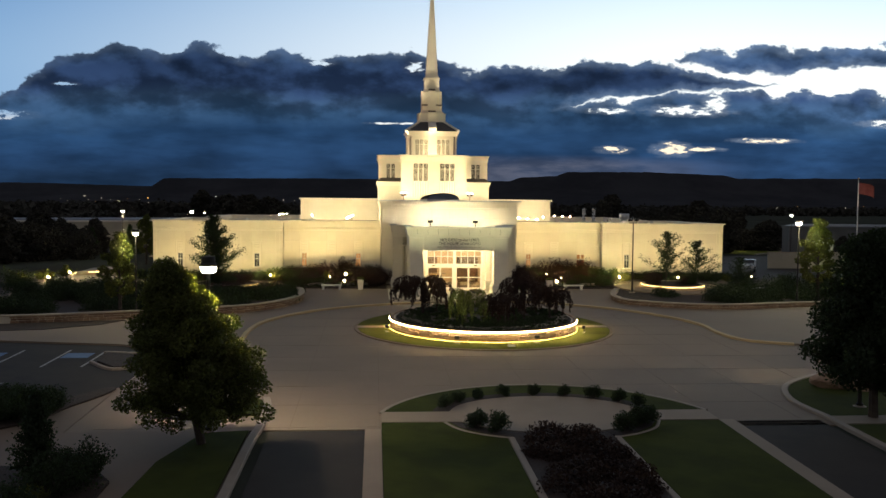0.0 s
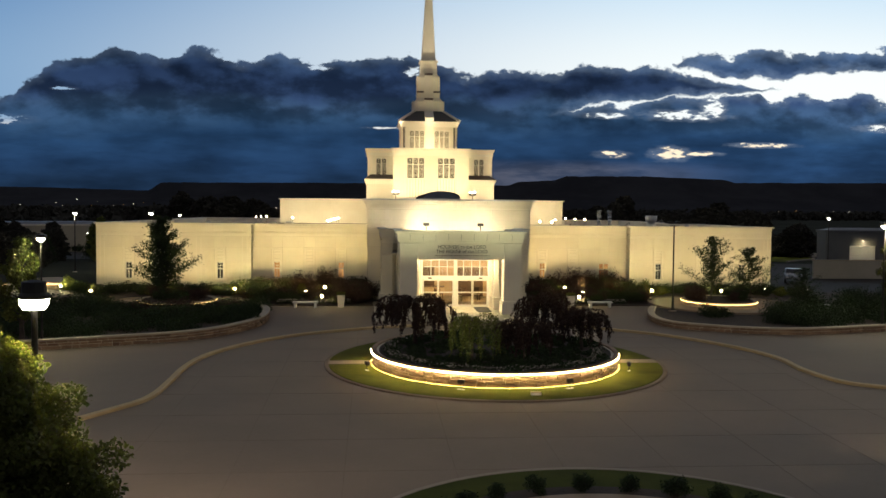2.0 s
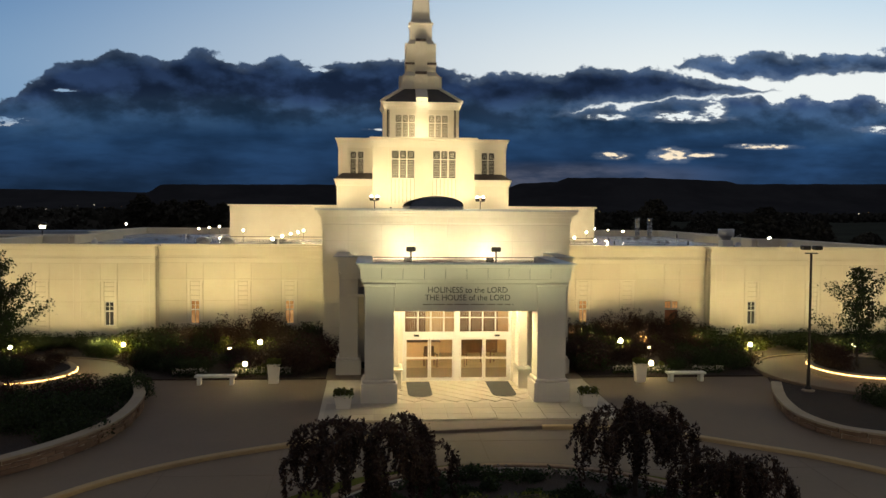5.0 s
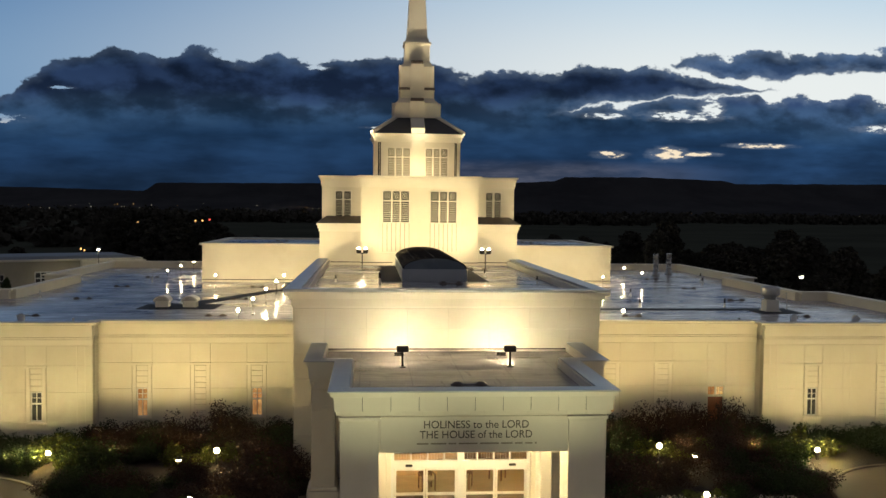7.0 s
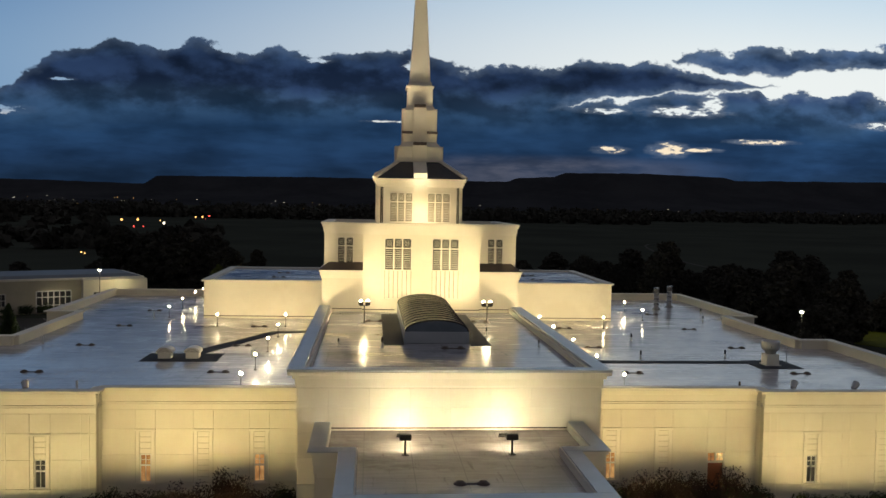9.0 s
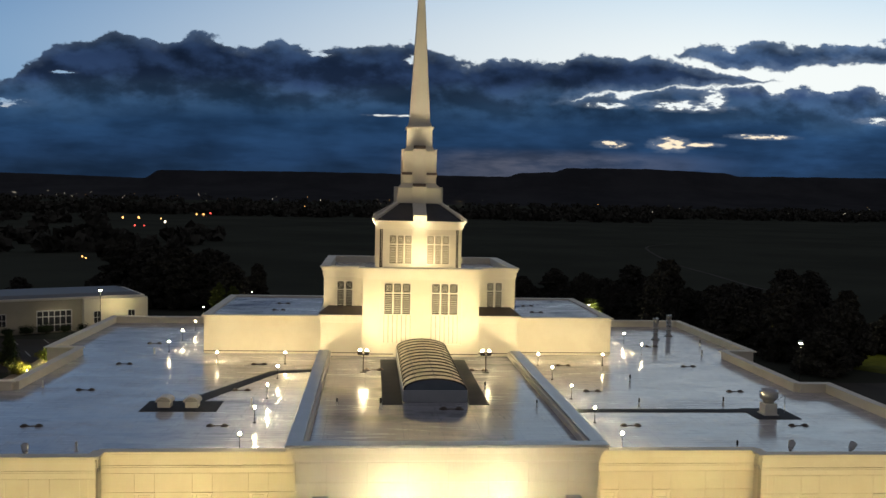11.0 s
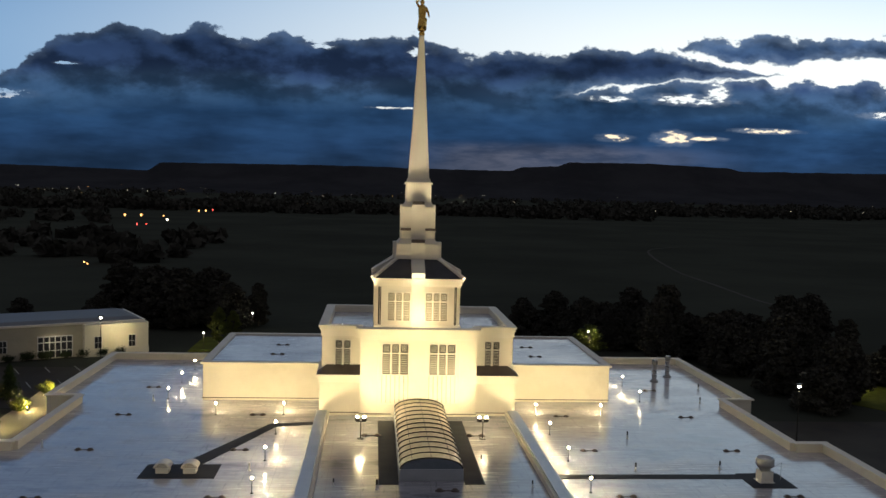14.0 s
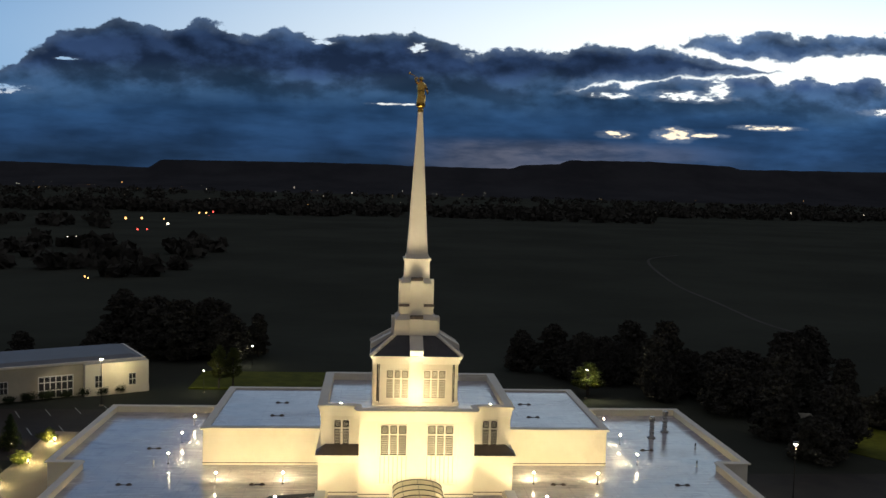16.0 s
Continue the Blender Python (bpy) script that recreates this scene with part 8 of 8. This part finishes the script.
annex("meeting_house", "low tan building with glazed entrance and pale flat roof", (-74.0, 79.8), 29.0, 43.2, 12.0, 4.6, True)
annex("service_building", "low dark grey building beside the car park", (60.6, 62.0), -10.0, 26.0, 4.0, 5.0, False)
spot("annex_wall_light", (-37.9, 95.4, 3.9), (-39.2, 97.9, 3.2), 240, 150, 1.0, WARM)
spot("annex_entrance_light", (-45.6, 92.9, 2.9), (-46.7, 94.9, 1.0), 90, 140, 1.0, (1.0, 0.9, 0.65))
spot("service_wall_light", (65.7, 59.9, 3.6), (66.0, 61.6, 1.6), 110, 150, 1.0, WARM)
t = thing("roller_door", "pale roller door under a small lit wall lamp", "door", (64.1, 61.33, 0))
t.rotation_euler.z = radians(-10.0)
part("frame", boxes((-0.1, 0.0, -0.12, 0.03, 0.0, 2.6), (3.4, 3.5, -0.12, 0.03, 0.0, 2.6), (-0.1, 3.5, -0.12, 0.03, 2.602, 2.72), bevel=0.01), WHITE_PAINT, t)
each("door_slat", [(0.01, 3.39, -0.08, -0.03, 0.01 + 0.26 * k, 0.255 + 0.26 * k) for k in range(10)], WHITE_PAINT, t, 0.01)
h = part("wall_lamp", boxes((1.6, 1.9, -0.25, -0.02, 3.5, 3.62), bevel=0.02), BRONZE, t)
part("lens", boxes((1.64, 1.86, -0.22, -0.05, 3.47, 3.495)), HEAD_GLOW, h, "glowing lens")
t = thing("screen_wall", "tan stucco screen wall round a service yard", "wall", (43.9, 32.5, 0), kind="structure")
part("wall", boxes((0, 14.0, 0, 0.3, 0, 2.05), bevel=0.02), TAN_STUCCO, t)
part("coping", boxes((-0.06, 14.06, -0.06, 0.36, 2.052, 2.16), bevel=0.02), CAPSTONE, t)


def car():
    t = thing("car", "silver-grey car parked beside the temple", "car")
    bm = bmesh.new()
    sec = [(-2.2, 0.45), (-2.25, 0.75), (-1.9, 0.95), (-1.0, 1.02), (-0.45, 1.45), (1.1, 1.5), (1.9, 1.1), (2.2, 1.0), (2.25, 0.5)]
    l = [bm.verts.new((x, -0.85, z)) for x, z in sec]
    r = [bm.verts.new((x, 0.85, z)) for x, z in sec]
    bm.faces.new(l)
    bm.faces.new(r[::-1])
    for i in range(len(sec)):
        j = (i + 1) % len(sec)
        bm.faces.new((l[i], l[j], r[j], r[i]))
    bmesh.ops.bevel(bm, geom=bm.edges[:], offset=0.07, segments=2, affect="EDGES")
    part("body", bm, CAR_PAINT, t, "", True)
    bm = bmesh.new()
    for y in (-0.862, 0.862):
        prism(bm, [(-0.75, y - 0.004), (1.5, y - 0.004), (1.5, y + 0.004), (-0.75, y + 0.004)], 1.05, 1.38)
    part("side_window", bm, DARK_PANE, t)
    bm = boxes((-0.62, 0.0, -0.72, 0.72, 0.0, 0.012), bevel=0.004)
    bmesh.ops.transform(bm, matrix=pose(-0.44, 0, 1.47, 0, 0, 0) @ Matrix.Rotation(radians(-38.0), 4, "Y"), verts=bm.verts)
    part("windscreen", bm, DARK_PANE, t)
    for x in (-1.35, 1.35):
        for y in (-0.8, 0.8):
            w = thing_part("wheel", t)
            bm = bmesh.new()
            tube(bm, (x, y - 0.11, 0.33), (x, y + 0.11, 0.33), 0.33, None, 18)
            part("tyre", bm, RUBBER, w)
            bm = bmesh.new()
            tube(bm, (x, y - 0.12, 0.33), (x, y + 0.12, 0.33), 0.19, None, 12)
            part("rim", bm, STEEL, w)
    for y in (-0.6, 0.6):
        part("headlight", boxes((-2.27, -2.2, y - 0.16, y + 0.16, 0.62, 0.76), bevel=0.02), WHITE_PAINT, t)
    return t


c = car()
move(c, 38.6, 26.4, 0.05, 64)
setting("parking_right", boxes((33.0, 62.0, 14.0, 62.0, -0.2, 0.01)), ASPHALT, "dark asphalt car park beside the temple", "road")
setting("parking_back_left", boxes((-75.0, -31.5, 66.0, 88.0, -0.2, 0.01)), ASPHALT, "dark asphalt car park with white bays", "road")
bm = bmesh.new()
prism(bm, [(-40.6, 54.0), (-33.0, 54.0), (-33.4, 66.0), (-36.0, 77.0), (-41.4, 77.4), (-40.8, 68.0)], -0.1, 0.03)
setting("garden_path_left", bm, WALK, "pale lit garden path beside the wing", "pavement")
for k in range(11):
    x, y = -71.0 + 3.4 * k, 76.0 + 1.2 * k * 0.9
    bm = bmesh.new()
    d = Vector((math.cos(radians(119)), math.sin(radians(119))))
    nrm = Vector((-d.y, d.x)) * 0.06
    for off in (0.0, -9.0):
        o = Vector((x, y)) + Vector((d.x, d.y)) * off
        prism(bm, [tuple(o - nrm), tuple(o + nrm), tuple(o + nrm + d * 3.6), tuple(o - nrm + d * 3.6)], 0.012, 0.018)
    tagged(link_mesh("bay_line", bm, PAINT_LINE), "white painted parking bay line", "marking", "parking bay lines", "structure")
for x, y in ((-40.2, 73.4), (-40.0, 65.2), (-44.0, 71.0), (-40.5, 58.0)):
    plant(lit, x, y, 0.0, 1.5, None, "shrubs lit by path lamps")
    point("garden_lamp", (x + 0.9, y - 0.6, 0.8), 380, (1.0, 0.85, 0.40), 0.12)
    repeat(gf, x + 0.9, y - 0.5, 0.0)
for x, y, h in ((-43.0, 70.0, 4.0), (-46.5, 66.0, 4.5), (-33.4, 68.5, 3.4), (-28.0, 74.5, 3.0), (-44.0, 60.0, 3.6), (-50.0, 58.0, 4.2)):
    repeat(cf, x, y, 0, rnd.uniform(0, 360), h / 2.9, label="dark conical evergreen beside the rear wing")
for k in range(12):
    plant(grn, -62.0 + 2.1 * k, 86.2 + 1.17 * k - 1.0, 0.0, rnd.uniform(0.8, 1.1), None, "shrubs along the meeting house")

setting("lawn_back_left", boxes((-30.0, -9.0, 101.0, 113.0, -0.2, 0.02)), LIT_GRASS, "green lawn lit by a lamp behind the temple", "lawn")
bm = bmesh.new()
prism(bm, [(51.0, 74.0), (58.0, 86.5), (70.0, 89.0), (66.0, 76.0), (56.5, 66.0)], -0.2, 0.02)
setting("lawn_back_right", bm, LIT_GRASS, "green lawn lit by a lamp beside the car park", "lawn")
setting("kerb_back_right", ribbon(smooth_line([(56.8, 66.2), (61.0, 70.5), (66.2, 76.2), (70.2, 89.0)]), 0.3, 0.15, 0.3), KERB_PALE, "pale kerb along the rear lawn", "kerb")
setting("wall_back_right", ribbon(smooth_line([(53.5, 87.0), (57.5, 86.2), (66.8, 84.9), (76.0, 83.0)]), 0.3, 0.55, 0.9), STONE_TRIM, "low pale boundary wall lit by a lamp", "wall")
repeat(o3, -25.6, 101.0, 0, 20, 1.0)
repeat(o3, -23.8, 102.6, 0, 140, 0.9)
far = broad_tree("large dark tree behind the temple", 11.0, 10.0, 1.0, LEAF_FAR, 61, 9000, 0.42, 0.4, 1.2)
far2 = broad_tree("tall dark cottonwood behind the temple", 13.0, 8.5, 1.2, LEAF_FAR, 62, 9000, 0.42, 0.45, 1.2)
move(far, 30.0, 108.0, -0.3, 0, 0.7)
move(far2, 38.0, 96.0, -0.2, 0, 0.7)
for x, y, s in ((34.0, 110.0, 1.0), (42.0, 104.0, 1.1), (50.0, 98.0, 1.1), (46.0, 88.0, 1.0), (54.0, 90.0, 1.1), (47.0, 76.0, 1.0), (48.0, 67.0, 0.8), (53.0, 72.0, 0.9), (60.0, 102.0, 1.1), (27.0, 116.0, 0.9), (22.0, 119.0, 0.75), (40.0, 116.0, 1.1),
                (-28.0, 124.0, 1.1), (-36.0, 124.0, 1.3), (-41.0, 128.0, 1.35), (-32.0, 130.0, 1.3), (-47.0, 130.0, 1.1), (-60.0, 118.0, 0.7), (-72.0, 112.0, 0.6), (72.0, 118.0, 1.0), (66.0, 108.0, 1.0),
                (58.0, 40.0, 0.5), (66.0, 46.0, 0.5), (-60.0, 40.0, 0.5), (-70.0, 52.0, 0.55), (-55.0, 28.0, 0.45), (-80.0, 30.0, 0.5), (-50.0, 18.0, 0.4), (48.0, 6.0, 0.4), (56.0, 12.0, 0.45)):
    repeat(rnd.choice((far, far2)), x, y, -0.5, rnd.uniform(0, 360), 0.85 * s * rnd.uniform(0.9, 1.1), 0.70 * s * rnd.uniform(0.85, 1.1))


# the grove's edges run into one another
for k in range(64):
    if k < 44:
        f = rnd.uniform(0, 1)
        x, y = 24.0 + 36.0 * f + rnd.uniform(-3, 8), 118.0 - 40.0 * f * rnd.uniform(0.5, 1.1)
    else:
        x, y = rnd.uniform(-50.0, -22.0), rnd.uniform(120.0, 138.0)
    repeat(rnd.choice((far, far2)), x, y, -0.6, rnd.uniform(0, 360), rnd.uniform(0.5, 0.8), rnd.uniform(0.36, 0.6), label="low dark tree in the grove behind the temple")


for x, y in ((-53.0, 42.0), (-58.0, 50.0), (-55.0, 36.0), (-63.0, 56.0), (-61.0, 44.0), (-68.0, 60.0), (-70.0, 50.0), (-66.0, 46.0)):
    repeat(rnd.choice((far, far2)), x, y, -0.4, rnd.uniform(0, 360), rnd.uniform(0.55, 0.75), rnd.uniform(0.42, 0.55), label="dark leafy tree beside the meeting house")


for x, y, k in ((-47.8, 46.0, 0.44), (-51.0, 45.0, 0.48), (-49.0, 51.0, 0.46), (-54.5, 62.0, 0.5), (-52.0, 66.0, 0.5), (-50.0, 62.0, 0.42), (-66.0, 66.0, 0.62), (-61.0, 69.0, 0.6), (-71.0, 70.0, 0.66), (-57.5, 67.0, 0.5), (-76.0, 66.0, 0.7), (-63.5, 73.0, 0.6), (-81.0, 74.0, 0.75)):
    repeat(rnd.choice((far, far2)), x, y, -0.4, rnd.uniform(0, 360), k, k * 0.85, label="dark leafy tree beside the meeting house")


def far_woods():
    """Tree belts across the plain, as uneven clumps."""
    rng = np.random.default_rng(71)
    pts = []
    for x0, x1, y0, y1, n, h in ((-900, -170, 420, 760, 420, 12), (-420, 300, 900, 1250, 800, 15), (250, 1000, 1150, 1400, 420, 17), (-1600, 1700, 1500, 2600, 700, 22), (288, 300, 700, 712, 5, 9), (-270, -75, 230, 420, 90, 8)):
        for k in range(n):
            x, y = rng.uniform(x0, x1), rng.uniform(y0, y1)
            if noise.noise(Vector((x * 0.006, y * 0.010, 2.0))) < -0.12:
                continue
            r = h * rng.uniform(0.45, 1.0)
            m = 34
            d = rng.normal(size=(m, 3))
            d /= np.linalg.norm(d, axis=1)[:, None]
            pts.append(np.array((x, y, -2.8 + r * 0.42)) + d * (r * 0.75, r * 0.5, r * 0.45) * rng.uniform(0.5, 1.0, (m, 1)))
    ob = new("far_woods", leaf_mesh("far_woods", np.concatenate(pts), 4.5, LEAF_FAR, 71, 0.0, 1.2))
    tagged(ob, "dark tree belts far across the plain", "trees", kind="stuff")


far_woods()


def hills():
    """A mesa ridge along the horizon."""
    bm = bmesh.new()
    n = 420

    # tablelands with short steps between them, by bearing
    CREST = ((-0.9, 80), (-0.405, 99), (-0.346, 96), (-0.286, 90), (-0.249, 87), (-0.243, 100), (-0.235, 125), (-0.091, 131), (-0.017, 132), (0.053, 127), (0.152, 128), (0.164, 146), (0.206, 156), (0.219, 176), (0.310, 179), (0.403, 168), (0.417, 153), (0.591, 160), (0.9, 150))

    def crest(u):
        z = float(np.interp(u, [a for a, _ in CREST], [b for _, b in CREST]))
        return z + 3 * noise.noise(Vector((u * 40, 1, 0))) + 2.2 * noise.noise(Vector((u * 160, 2, 0)))
    rows = []
    for i in range(n + 1):
        u = -0.9 + 1.8 * i / n
        c = crest(u)
        row = []
        for d, k in ((3300, 0.0), (3700, 0.22), (4000, 0.62), (4120, 0.98), (4300, 1.0), (4700, 0.9)):
            row.append(bm.verts.new((u * d, d, -4 + (c + 4) * k * d / 4200 if k else -6)))
        rows.append(row)
    for a, b in zip(rows, rows[1:]):
        for k in range(5):
            bm.faces.new((a[k], b[k], b[k + 1], a[k + 1]))
    setting("hills", bm, HILL, "dark mesa hills along the horizon", "hills", True)


hills()
bm = ribbon(smooth_line([(70, 104), (74, 115), (83, 135), (95, 166), (97, 190), (101.5, 235), (107, 292), (131, 400), (160, 440)]), 1.2, 0.0, 0.1)
for v in bm.verts:
    v.co.z = -0.02 - 0.03 * max(0.0, min(v.co.y, 200.0) - 110.0) + (0.05 if v.co.z > -0.05 else 0.0)
setting("field_trail", bm, MULCH_TRAIL, "faint pale trail across the field", "path")


def town_lights():
    rng = random.Random(81)
    sets = {"white": [], "amber": [], "red": []}
    for k in range(90):
        y = rng.choice((rng.uniform(900, 1500), rng.uniform(1500, 3100), rng.uniform(2000, 3200)))
        u = rng.choice((rng.uniform(-0.45, -0.05), rng.uniform(-0.45, 0.1), rng.uniform(0.0, 0.65)))
        sets["white" if rng.random() < 0.7 else "amber"].append((u * y, y, rng.uniform(6, 20), 0.00026 * y * rng.uniform(0.35, 1.0)))
    for x, y, z, r, c in ((-204, 712, 1, 0.95, "amber"), (-193, 719, 1, 0.95, "amber"), (-157, 652, 0, 0.95, "white"), (-157, 566, 0, 0.55, "red"), (-152, 570, 0, 0.4, "red"), (-177, 877, 1, 0.8, "amber"), (-171, 881, 1, 0.9, "amber"), (-165, 886, 2, 0.8, "red"),
                          (-166, 870, -1, 0.6, "red"), (-170, 472, 0, 0.5, "white"), (-166, 474, 0, 0.4, "white"), (-178, 409, 0, 0.55, "amber"), (-98, 271, 0, 0.30, "amber"), (-96.6, 270, -0.4, 0.26, "amber"), (382, 1297, 1, 1.3, "white"), (390, 1304, 1, 1.3, "white"), (-180, 740, 0, 0.6, "amber"), (-300, 980, 1, 0.9, "white"), (-292, 980, 1, 0.8, "white"), (-270, 985, 1, 0.8, "white")):
        sets[c].append((x, y, z - 2, r))
    for c, mat in (("white", FAR_WHITE), ("amber", FAR_AMBER), ("red", FAR_RED)):
        bm = bmesh.new()
        for x, y, z, r in sets[c]:
            ball(bm, (x, y, z), r, 4)
        ob = link_mesh("town_lights", bm, mat)
        tagged(ob, f"distant {c} lamps scattered over the dark plain", "lights", kind="stuff")


town_lights()


# ---- lobby furniture ----
def armchair(x, y, turn):
    t = thing("lobby_chair", "dark wooden armchair with pale upholstery in the lobby", "chair", (x, y, 0.03), "lobby chairs")
    t.rotation_euler.z = radians(turn)
    part("seat", boxes((-0.28, 0.28, -0.26, 0.28, 0.40, 0.50), bevel=0.03), CARPET, t)
    part("backrest", boxes((-0.28, 0.28, 0.24, 0.32, 0.52, 1.05), bevel=0.03), WOOD, t)
    for sx in (-1, 1):
        part("armrest", boxes((sx * 0.30 - 0.03, sx * 0.30 + 0.03, -0.25, 0.28, 0.64, 0.69), bevel=0.01), WOOD, t)
        for sy in (-1, 1):
            part("leg", boxes((sx * 0.28 - 0.025, sx * 0.28 + 0.025, sy * 0.25 - 0.025, sy * 0.25 + 0.025, 0.0, 0.64)), WOOD, t)


armchair(-1.0, 6.2, 15)
armchair(0.6, 6.4, -20)
armchair(2.2, 7.6, -30)
t = thing("reception_desk", "long pale wooden reception desk in the lobby", "desk", (-1.6, 8.6, 0.03))
part("body", boxes((-1.2, 1.2, -0.35, 0.35, 0.0, 1.0), bevel=0.02), WARM_WALL, t)
part("top", boxes((-1.28, 1.28, -0.42, 0.42, 1.002, 1.05), bevel=0.01), WOOD, t)

diamond_paving()
